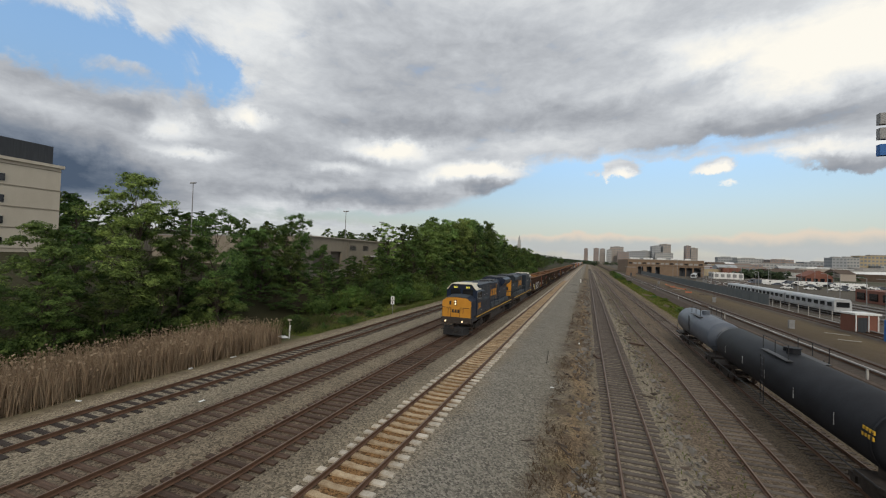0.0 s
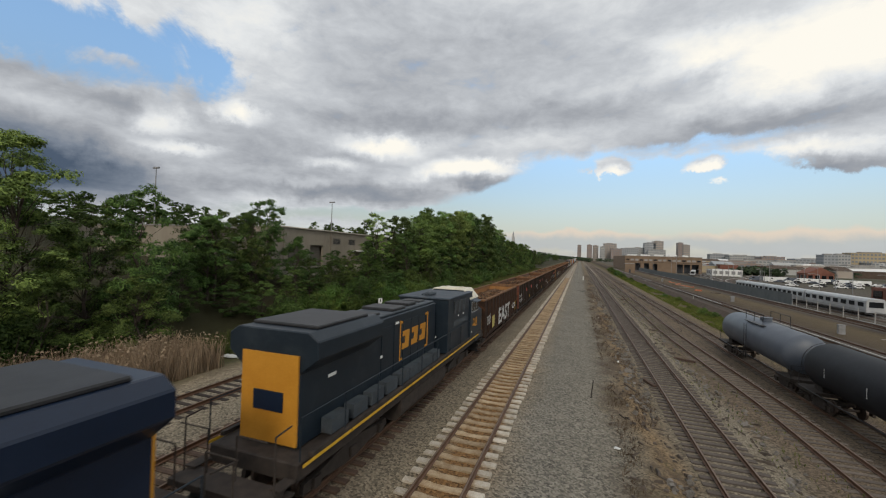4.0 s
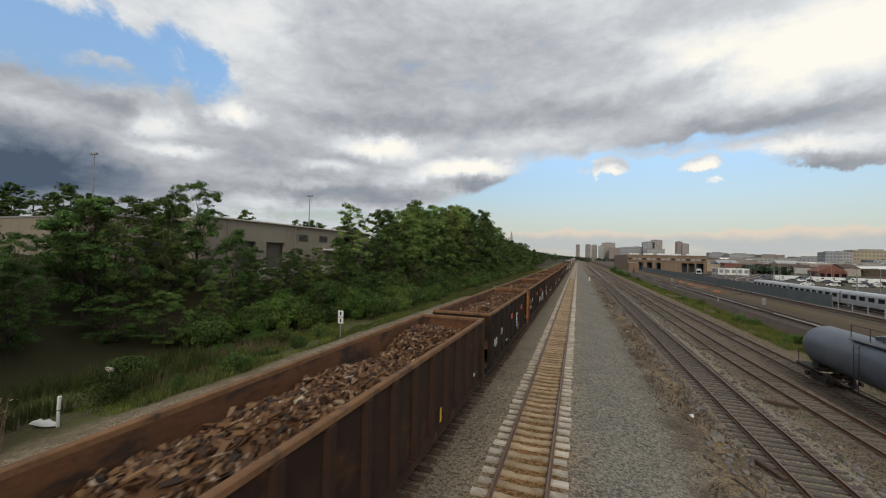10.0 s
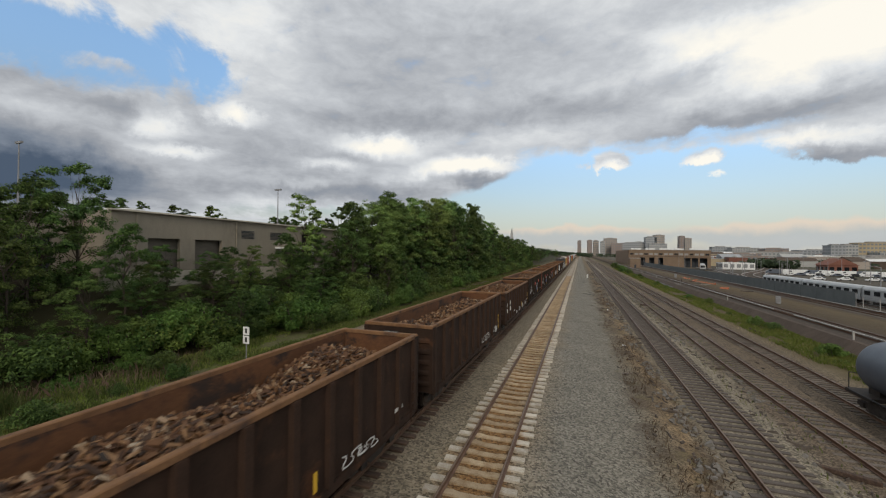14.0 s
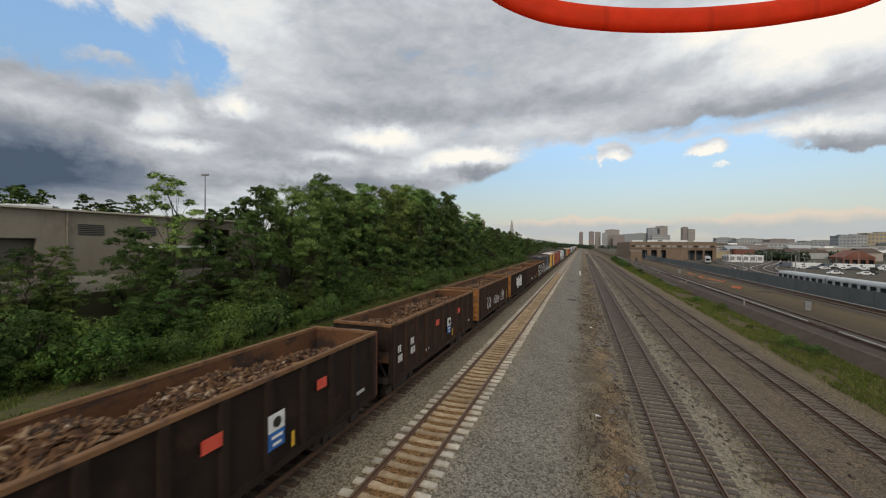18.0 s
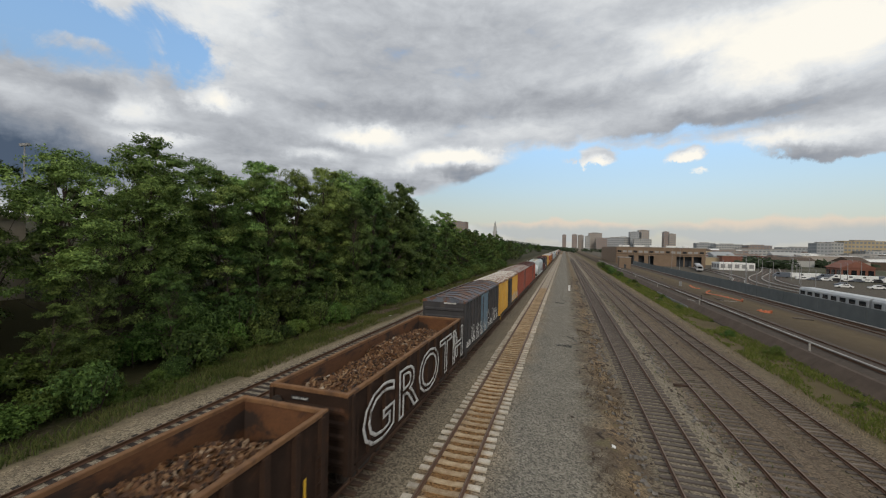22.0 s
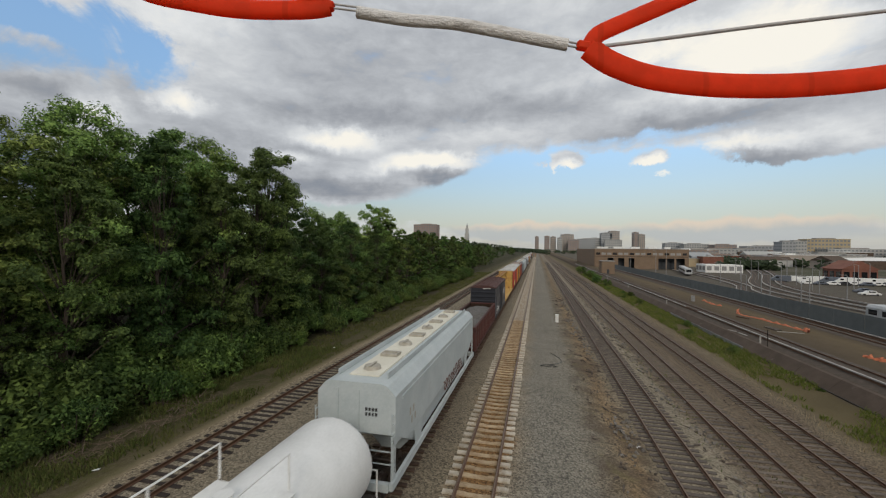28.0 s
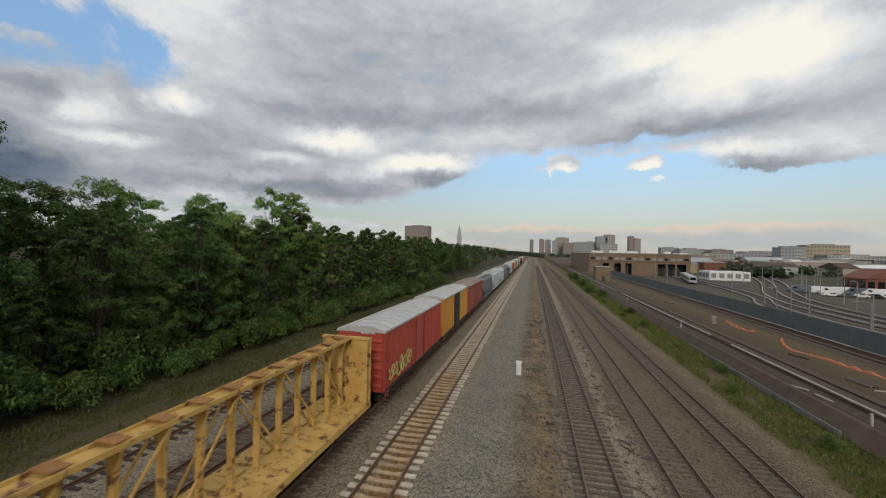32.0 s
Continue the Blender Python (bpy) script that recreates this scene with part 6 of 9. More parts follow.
def tree_kind(seed, H, R, clear=0.18, leaves=19000, size=0.098, mat=M_LEAF, sprays=40, twigs=22, small=True):
    """A broadleaf tree: tapered trunk and limbs, and flat leafy sprays with gaps between them."""
    rng = np.random.default_rng(seed)
    rnd = random.Random(seed)
    t = thing("broadleaf_tree", "green broadleaf tree in full leaf on the railway bank", "tree", "trees along the bank")
    bm = BM()
    pts = [Vector((0, 0, -0.5))]
    for k in range(1, 7):
        pts.append(Vector((rnd.uniform(-0.2, 0.2) * k * 0.5, rnd.uniform(-0.2, 0.2) * k * 0.5, H * 0.84 * k / 6)))
    r0 = 0.014 * H
    for k in range(6):
        cyl(bm, pts[k], pts[k + 1], r0 * (1 - k / 6.6), 7, r0 * (1 - (k + 1) / 6.6))
    cs, os_ = [], []
    per = max(3, leaves // (sprays * twigs))
    heavy = [rng.uniform(0, 2 * math.pi) for _ in range(3)]
    for k in range(sprays):
        h = clear + (1.0 - clear) * ((k + rng.uniform(0, 1)) / sprays) ** 0.9
        u = (h - clear * 0.5) / (1.04 - clear * 0.5)
        prof = max(0.12, math.sin(math.pi * min(1, max(0.05, u)) ** 0.85)) ** 0.6
        a = rng.choice(heavy) + rng.normal(0, 0.9) if rng.random() < 0.6 else rng.uniform(0, 2 * math.pi)
        rr = R * prof * rng.uniform(0.25, 1.08) ** 0.8
        i = min(5, int(h / 0.84 * 6))
        base = pts[i].lerp(pts[i + 1], min(1, h / 0.84 * 6 - i))
        c = Vector((base.x + rr * math.cos(a), base.y + rr * math.sin(a), h * H * 0.97))
        j = max(1, min(5, int(h * 0.72 / 0.84 * 6)))
        m1 = pts[j].lerp(c, 0.55) + Vector((0, 0, 0.05 * H * rnd.random()))
        rl = r0 * 0.30 * (1 - h * 0.6)
        cyl(bm, pts[j], m1, rl, 4, rl * 0.7)
        cyl(bm, m1, c, rl * 0.7, 3, rl * 0.25)
        rad = rng.uniform(0.6, 1.1) * (0.10 * H ** 0.5 + 0.25 * R) * (0.8 + 0.3 * (1 - h))
        flat = rng.uniform(0.6, 0.95)
        for q in range(twigs):
            d = rng.normal(0, 1, 3)
            d /= np.linalg.norm(d)
            d[2] = abs(d[2]) * 1.15 - 0.4
            w = np.array(c) + d * rad * rng.uniform(0.35, 1.0) * np.array([1, 1, flat])
            e = rng.normal(0, 1, (per, 3))
            e /= np.linalg.norm(e, axis=1)[:, None]
            cs.append(w + e * (rad * 0.30 * rng.uniform(0.2, 1.0, per) ** 0.5)[:, None] * np.array([1, 1, 0.7]))
            os_.append(e * 0.6 + d + np.array([0, 0, 0.35]))
    part("trunk", bm, M_BARK, t)
    place("crown", leaf_mesh("crown", np.concatenate(cs), np.concatenate(os_), size, rng, mat, small), t)
    return t


def shrub_kind(seed, H, R, leaves=3200, size=0.074, mat=M_LEAF2):
    rng = np.random.default_rng(seed)
    t = thing("shrub", "dense leafy green shrub at the foot of the bank", "shrub", "shrubs along the bank")
    bm = BM()
    for k in range(6):
        a = rng.uniform(0, 6.28)
        cyl(bm, (0, 0, -0.4), (R * 0.5 * math.cos(a), R * 0.5 * math.sin(a), H * 0.7), 0.03, 5, 0.012)
    part("stem_clump", bm, M_BARK, t)
    n = 26
    cs, os_ = [], []
    for k in range(n):
        a, rr = rng.uniform(0, 6.28), R * rng.uniform(0, 0.9)
        c = np.array([rr * math.cos(a), rr * math.sin(a), H * rng.uniform(0.25, 0.8) * (1 - 0.35 * (rr / R) ** 2)])
        d = rng.normal(0, 1, (leaves // n, 3))
        d /= np.linalg.norm(d, axis=1)[:, None]
        r = 0.27 * max(R, H) * rng.uniform(0.6, 1.15)
        cs.append(c + d * (r * rng.uniform(0.4, 1, len(d)) ** 0.5)[:, None] * np.array([1, 1, 0.8]))
        os_.append(d)
    place("leaves", leaf_mesh("leaves", np.concatenate(cs), np.concatenate(os_), size, rng, mat, True), t)
    return t


def scatter_trees():
    rnd = random.Random(21)
    TOP_Y = [-30, 5, 14, 20, 24, 30, 34, 40, 48, 55, 64, 74, 78, 85, 94, 102, 111, 118, 127, 131, 134, 138, 143, 150, 157, 165, 175, 191, 205, 252, 315, 420]
    TOP_Z = [8.4, 8.6, 9.0, 10.6, 10.4, 10.0, 9.6, 9.2, 8.2, 7.0, 8.2, 11.5, 13.6, 15.4, 16.0, 16.8, 18.4, 19.2, 19.8, 19.2, 13.4, 13.4, 14.4, 15.6, 15.6, 17.2, 16.0, 14.9, 15.2, 14.4, 11.2, 8.5]
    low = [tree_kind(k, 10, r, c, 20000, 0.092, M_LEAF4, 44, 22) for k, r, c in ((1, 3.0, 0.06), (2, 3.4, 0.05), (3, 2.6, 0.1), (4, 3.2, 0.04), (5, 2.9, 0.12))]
    tall = [tree_kind(11, 15, 4.2, 0.2, 26000, 0.11, sprays=52, twigs=24), tree_kind(12, 15, 3.6, 0.12, 26000, 0.11, sprays=52, twigs=24), tree_kind(13, 15, 4.6, 0.25, 26000, 0.11, sprays=52, twigs=24)]
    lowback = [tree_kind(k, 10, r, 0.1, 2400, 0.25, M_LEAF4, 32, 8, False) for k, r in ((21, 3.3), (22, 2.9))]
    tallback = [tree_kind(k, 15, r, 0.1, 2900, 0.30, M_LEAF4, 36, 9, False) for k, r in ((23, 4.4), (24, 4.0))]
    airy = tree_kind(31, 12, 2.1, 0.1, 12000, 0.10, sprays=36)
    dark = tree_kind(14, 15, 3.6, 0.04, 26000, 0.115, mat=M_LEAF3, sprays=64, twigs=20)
    height = {}
    height[dark.name] = 15.0
    for k in low + lowback:
        height[k.name] = 10.0
    for k in tall + tallback:
        height[k.name] = 15.0
    height[airy.name] = 12.0
    used = set()

    def plant(x, y, top, pool, sway=1.0):
        k = rnd.choice(pool)
        gz = ground_z(x, y)
        f = max(0.3, (top - gz) / height[k.name])
        g = max(0.55, min(1.3, f)) * sway * rnd.uniform(0.85, 1.15)
        m = pose(x, y, gz, 0, 0, rnd.uniform(0, 360)) @ Matrix.Diagonal((g, g, f, 1))
        if k in used:
            c = copy_thing(k, m)
        else:
            used.add(k)
            c = k
        c.matrix_basis = m

    y = 7.0
    while y < 330:
        top = float(np.interp(y, TOP_Y, TOP_Z))
        seen = -8 < y < 165
        fine, back = (low, lowback) if top < 14 else (tall, tallback)
        step = 3.5 if y < 165 else 6.5
        out = 1.6 if y > 85 or 25 < y < 46 else 0.0
        if y < 46 or y > 76:
            gz = ground_z(-31.5, y)
            if y < 112 or rnd.random() < 0.88:
                plant(-31.2 - out + rnd.uniform(-1.3, 1.3), y + rnd.uniform(-1, 1), gz + (top - gz) * rnd.uniform(0.38, 0.66), low if seen else lowback)
            plant(-35.0 - out + rnd.uniform(-1.5, 1.5), y + rnd.uniform(-1.5, 1.5), top * rnd.uniform(0.74, 1.06), fine if seen else back)
            if rnd.random() < (0.6 if y > 76 else 0.4):
                plant(-41.0 + rnd.uniform(-2, 2), y + rnd.uniform(-2, 2), top * rnd.uniform(0.76, 1.0), back)
            if y > 84 and rnd.random() < 0.35:
                plant(-48 + rnd.uniform(-3, 3), y, top * rnd.uniform(0.85, 1.02), back)
        else:
            plant(-31.5 + rnd.uniform(-1.5, 1.5), y + rnd.uniform(-1, 1), rnd.uniform(3.4, 5.0), low)
            if rnd.random() < 1.0:
                plant(-35 + rnd.uniform(-1.2, 1.2), y + rnd.uniform(-1, 1), rnd.uniform(4.4, 6.2), low)
        y += step
    for x, y, top, pool in ((-34.4, 21.0, 13.4, tall[1:2]), (-39.0, 45.6, 13.0, low[1:2]), (-38.4, 42.5, 11.4, low), (-36.2, 36.0, 10.0, low), (-40.0, 44.0, 10.8, low), (-40.5, 40.5, 10.9, low), (-41.0, 37.5, 11.2, low), (-36.0, 66.9, 13.6, [airy]), (-33.5, 73.5, 10.8, low), (-36, 58.5, 7.2, [airy]), (-35.5, 63.5, 8.6, low), (-37.5, 51.0, 7.0, low), (-36.5, 54.5, 6.4, low), (-37.8, 58.0, 7.0, low), (-37.0, 66.0, 7.4, low), (-38.2, 71.5, 8.4, low), (-37.6, 75.5, 8.6, low),
                            (-35, 124.5, 17.6, tall), (-34.5, 85.6, 16.6, tall), (-34.6, 92.0, 14.8, tall), (-36, 126, 19.8, tall), (-32.6, 130.4, 20.0, tall[1:2]), (-34.5, 167, 17.5, tall), (-32.5, 26.8, 11.0, low)):
        plant(x, y, top, pool)
    # trees on the hill behind the buildings and further along the line
    for k in range(46):
        y = rnd.uniform(20, 420)
        x = rnd.uniform(-150, -68)
        plant(x, y, ground_z(x, y) + rnd.uniform(5.5, 10), tallback, 1.5)
    for k in range(34):
        x, y = rnd.uniform(-95, -64), rnd.uniform(38, 150)
        if 46 < y < 86:
            x -= 22
        plant(x, y, 14.0 + (-64 - x) * 0.09 + rnd.uniform(-0.9, 0.7), tallback, 1.2)
    for k in range(34):
        y = rnd.uniform(330, 760)
        x = rnd.uniform(-75, -30) - (y - 330) * 0.02
        plant(x, y, ground_z(x, y) + rnd.uniform(6, 11), tallback, 1.6)
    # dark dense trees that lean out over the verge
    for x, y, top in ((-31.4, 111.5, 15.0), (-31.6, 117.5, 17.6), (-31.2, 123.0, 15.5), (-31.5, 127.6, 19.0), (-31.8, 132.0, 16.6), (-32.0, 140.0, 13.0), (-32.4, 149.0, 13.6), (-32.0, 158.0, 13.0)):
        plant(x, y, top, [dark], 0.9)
    for x, y, top in ((-34.2, 98.2, 15.6), (-34.6, 103.5, 17.2), (-34.4, 108.5, 18.6), (-35.0, 114.0, 19.2), (-35.2, 121.5, 19.6)):
        plant(x, y, top, tall, 0.9)


scatter_trees()


def scatter_shrubs():
    rnd = random.Random(5)
    kinds = [shrub_kind(41, 1.5, 1.3), shrub_kind(42, 1.2, 1.6), shrub_kind(43, 2.0, 1.5), shrub_kind(44, 1.6, 1.4, mat=M_LEAF4)]
    used = set()

    def plant(x, y, f, pool=kinds):
        k = rnd.choice(pool)
        m = pose(x, y, ground_z(x, y) - 0.05, 0, 0, rnd.uniform(0, 360)) @ Matrix.Diagonal((f, f, f * rnd.uniform(0.8, 1.2), 1))
        if k in used:
            copy_thing(k, m)
        else:
            used.add(k)
            k.matrix_basis = m

    y = 40.0
    while y < 240:
        edge = -29.4 if y < 56 else -26.5 if y < 85 else -27.3 if y < 118 else -28.3
        pool = kinds if y < 88 else kinds[3:] * 3 + kinds[:1]
        plant(edge - rnd.uniform(0.2, 2.8), y, rnd.uniform(0.7, 1.35), pool)
        if rnd.random() < (0.8 if y < 88 else 0.35):
            plant(edge - rnd.uniform(0.0, 1.4), y + rnd.uniform(0, 1.5), rnd.uniform(0.5, 0.95), pool)
        plant(-30.4 - rnd.uniform(0, 2), y, rnd.uniform(1.0, 1.6), pool)
        y += 1.7 if y < 130 else 3.2
    for x, y, f in ((-28.8, 33.5, 0.7), (-25.2, 37.0, 0.55), (-27.5, 44, 0.6), (-25.6, 43, 0.42), (-26.5, 47, 0.5)):
        plant(x, y, f, [kinds[3]])
    dusky = [shrub_kind(45, 1.6, 1.1, 3600, 0.05, M_LEAF3)]
    for x, y, f in ((-26.3, 31.0, 0.95), (-25.2, 33.6, 0.5), (-26.0, 40.5, 0.45)):
        plant(x, y, f, dusky)
    y = 9.0
    while y < 25:
        plant(-30.6 - rnd.uniform(0, 1.4), y, rnd.uniform(0.7, 1.1), [kinds[3]])
        y += 2.2
    for y in list(np.arange(52, 260, 7.0)):
        if rnd.random() < 0.75:
            plant(rnd.uniform(16.2, 20.0), float(y) + rnd.uniform(-2, 2), rnd.uniform(0.25, 0.55))
    for x, y, f in ((17.6, 256, 1.1), (18.0, 238, 0.9), (17.0, 270, 1.2), (18.3, 284, 1.3), (17.4, 300, 1.4), (18.0, 318, 1.4), (16.4, 246, 1.0), (18.0, 74, 0.9), (17.2, 71.5, 0.7), (17.8, 90, 0.55), (19.0, 206, 0.7)):
        plant(x, y, f)


scatter_shrubs()


def blades(name, n, xr, yr, height, width, mat, seed, label, category, lean=0.25, dens=None, patchy=None):
    rng = np.random.default_rng(seed)
    xs, ys = rng.uniform(*xr, n), rng.uniform(*yr, n) if dens is None else yr[0] + (yr[1] - yr[0]) * rng.uniform(0, 1, n) ** dens
    zs = np.array([ground_z(float(a), float(b)) for a, b in zip(xs, ys)])
    if patchy is not None:
        keep = np.array([noise.noise(Vector((float(a) * 0.45, float(b) * 0.16, 3.3))) + 0.35 * noise.noise(Vector((float(a) * 1.5, float(b) * 0.9, 8.1))) for a, b in zip(xs, ys)]) > patchy
        xs, ys, zs = xs[keep], ys[keep], zs[keep]
        n = len(xs)
    h = height * rng.uniform(0.45, 1.25, n)
    a = rng.uniform(0, np.pi, n)
    dx, dy = np.cos(a) * width, np.sin(a) * width
    lx, ly = rng.normal(0, lean, n) * h, rng.normal(0, lean, n) * h
    P = np.stack([np.stack([xs - dx, ys - dy, zs - 0.05], 1), np.stack([xs + dx, ys + dy, zs - 0.05], 1),
                  np.stack([xs + dx * 0.7 + lx * 0.4, ys + dy * 0.7 + ly * 0.4, zs + h * 0.6], 1), np.stack([xs + lx, ys + ly, zs + h], 1), np.stack([xs - dx * 0.7 + lx * 0.4, ys - dy * 0.7 + ly * 0.4, zs + h * 0.6], 1)], 1).reshape(-1, 3)
    i = np.arange(n)[:, None] * 5
    F = (i + np.array([0, 1, 2, 3, 4])).tolist()
    me = bpy.data.meshes.new(name)
    me.from_pydata(P.tolist(), [], F)
    me.materials.append(mat)
    tagged(new(name, me), label, category, kind="stuff")
    return np.stack([xs + lx, ys + ly, zs + h], 1)


tips = blades("reed_bed", 17000, (-29.6, -24.2), (6, 26.8), 1.75, 0.016, M_REED, 1, "dense bed of dry tan reeds beside the track", "reeds", 0.15)
rng = np.random.default_rng(9)
sel = tips[rng.permutation(len(tips))[:4200]]
me = leaf_mesh("reed_plumes", sel, np.tile(np.array([0.0, 0.0, 0.2]), (len(sel), 1)), 0.085, rng, M_REED)
tagged(new("reed_plumes", me), "feathery tan seed plumes on dry reeds", "reeds", kind="stuff")
blades("tall_verge_grass", 5200, (-30.4, -26.6), (26, 38), 0.95, 0.016, M_GRASS, 12, "tall uncut grass behind the reed bed", "grass", 0.22, None, -0.25)
blades("straw_grass", 2600, (-30.0, -25.6), (25, 48), 0.7, 0.014, M_REED, 13, "dry straw stalks among the tall grass", "grass", 0.25, None, 0.0)
blades("lawn_grass", 16000, (-29.6, -24.2), (30, 62), 0.2, 0.02, M_YGRASS, 15, "short bright grass of the verge", "grass", 0.4, None, -0.35)
blades("verge_grass", 34000, (-28.8, -24.0), (31, 130), 0.36, 0.022, M_GRASS, 2, "rough green grass on the verge beside the track", "grass", 0.35, None, -0.2)
blades("far_verge_grass", 30000, (-29.5, -22.9), (84, 260), 0.26, 0.028, M_GRASS, 3, "rough green grass on the verge along the line", "grass", 0.4, 1.25, -0.32)
blades("yard_grass", 70000, (15.2, 20.3), (38, 300), 0.34, 0.026, M_YGRASS, 4, "strip of green weeds between yard tracks and the wall", "grass", 0.5, 1.3, -0.27)
blades("dry_yard_grass", 9000, (14.2, 20.3), (38, 220), 0.24, 0.022, M_REED, 14, "dry straw-coloured stalks among the green weeds", "grass", 0.6, 1.2, -0.05)
M_DRYWEED = leafy("dead_weeds", (0.060, 0.042, 0.026), (0.115, 0.085, 0.052), (0.18, 0.14, 0.088))
blades("dead_ridge_weeds", 9000, (-1.9, 0.5), (9, 110), 0.2, 0.014, M_DRYWEED, 16, "brown dead weeds along the dirt ridge", "weeds", 0.6, 1.5, 0.02)
blades("ballast_weeds", 1800, (3.6, 6.6), (10, 160), 0.16, 0.025, M_GRASS, 6, "thin weeds growing through yard ballast", "weeds", 0.5, 1.2)

# ---- buildings and posts on the bank side ----
M_BEIGE = surface("beige_render", (0.225, 0.195, 0.15), (0.285, 0.25, 0.195), 0.85, 0, 0.6, 12, 0.05, (0.18, 0.15, 0.115), 0.55, 0.8, 0.4, stretch=(1, 1, 0.4))
M_CREAMWALL = surface("cream_panels", (0.46, 0.41, 0.33), (0.54, 0.49, 0.40), 0.8, 0, 0.5, 12, 0.05, (0.38, 0.33, 0.26), 0.6, 0.85, 0.4, stretch=(1, 1, 0.4))
M_DARKBOX = surface("dark_metal_cladding", (0.030, 0.034, 0.040), (0.050, 0.055, 0.062), 0.6, 0.2, 1, 20, 0.05, stretch=(4, 4, 0.3))
M_GREYROOF = surface("grey_roofing", (0.22, 0.21, 0.20), (0.32, 0.31, 0.29), 0.9, 0, 0.5, 12, 0.1)
M_POLE = surface("grey_pole", (0.20, 0.20, 0.20), (0.30, 0.30, 0.30), 0.6, 0.3, 2, 20, 0.05)


M_DOCK = surface("dull_dock_door", (0.10, 0.088, 0.07), (0.145, 0.125, 0.10), 0.8, 0, 0.6, 12, 0.05, stretch=(1, 1, 6))


def hall():
    t = thing("warehouse", "long low beige warehouse with loading docks behind trees", "building")
    X, base, top = -42.0, 3.2, 9.9
    doors = [(52.5, 55.6, 4.2, 7.6), (57.2, 60.4, 4.2, 7.6), (73.6, 78.2, 5.6, 8.9)]
    # front wall in piers and lintels so that the docks go through it
    spans, y = [], 49.5
    for a, b, lo, hi in doors:
        spans.append((y, a, base, top))
        spans.append((a, b, hi, top))
        spans.append((a, b, base, lo))
        y = b
    spans.append((y, 82.0, base, top))
    for a, b, lo, hi in spans:
        bm = BM()
        box(bm, X - 0.2, (a + b) / 2, (lo + hi) / 2, 0.4, b - a, hi - lo)
        part("wall_panel", bm, M_BEIGE, t)
    for cx, cy, sx, sy in ((X - 20.2, 81.8, 39.6, 0.4), (X - 20.2, 49.7, 39.6, 0.4), (X - 40.2, 65.7, 0.4, 32.5)):
        bm = BM()
        box(bm, cx, cy, (base + top) / 2, sx, sy, top - base)
        part("wall", bm, M_BEIGE, t)
    bm = BM()
    box(bm, X - 20, 65.7, top - 0.35, 39.4, 32, 0.2)
    part("roof", bm, M_GREYROOF, t)
    bm = BM()
    box(bm, X + 0.02, 65.7, top + 0.06, 0.6, 32.8, 0.14)
    part("coping", bm, M_CREAMWALL, t)
    for a, b, lo, hi in doors:
        bm = BM()
        box(bm, X - (3.2 if a > 70 else 0.7), (a + b) / 2, (lo + hi) / 2, 0.1, b - a + 1, hi - lo + 0.6)
        box(bm, X - 1.7, (a + b) / 2, lo - 0.05, 3.0, b - a, 0.1)
        part("dock_recess", bm, M_DARKBOX if a > 70 else M_DOCK, t, "recess of a loading dock")
    bm = BM()
    box(bm, X + 0.05, 76.0, 7.2, 0.3, 0.35, 3.2)
    part("dock_column", bm, M_WHITE, t)
    bm = BM()
    box(bm, X + 0.8, 71.0, 6.9, 1.6, 5.0, 0.22)
    part("dock_canopy", bm, M_WHITE, t)
    for y in (64.0, 68.5):
        for k in range(6):
            bm = BM()
            box(bm, X + 0.03, y, 8.0 + k * 0.16, 0.05, 1.9, 0.08)
            part("louvre", bm, M_DARKBOX, t)
    for x, y, s in ((-50, 56, 1.2), (-47, 61, 0.7), (-55, 66, 1.5), (-46, 70, 0.5), (-52, 76, 0.9), (-46.5, 52, 0.6)):
        bm = BM()
        box(bm, x, y, top + s * 0.35, s * 1.6, s * 1.4, s * 0.9)
        bevel(bm, 0.05)
        part("roof_unit", bm, M_WHITE, t)
    for y in (51.5, 62.3):
        bm = BM()
        cyl(bm, (X + 0.1, y, base), (X + 0.1, y, top), 0.07, 8)
        part("downpipe", bm, M_BEIGE, t)
    w = thing("warehouse_wing", "set-back beige warehouse wing with a low parapet", "building")
    bm = BM()
    box(bm, -56, 46.2, 6.1, 20, 6.4, 6.6)
    part("wall", bm, M_BEIGE, w)
    bm = BM()
    box(bm, -56, 46.2, 9.48, 20.5, 6.6, 0.16)
    part("roof", bm, M_GREYROOF, w)
    bm = BM()
    box(bm, -45.97, 46, 6.0, 0.06, 2.6, 3.0)
    part("dock_door", bm, M_DARKBOX, w)
    # parapet wall of the service yard
    v = thing("yard_wall", "low pale concrete wall at the edge of the service yard", "wall")
    for k in range(7):
        bm = BM()
        box(bm, -38.6, 49 + k * 4.6, 4.0, 0.35, 4.4, 1.3)
        part("wall_panel", bm, M_CREAMWALL, v)


hall()


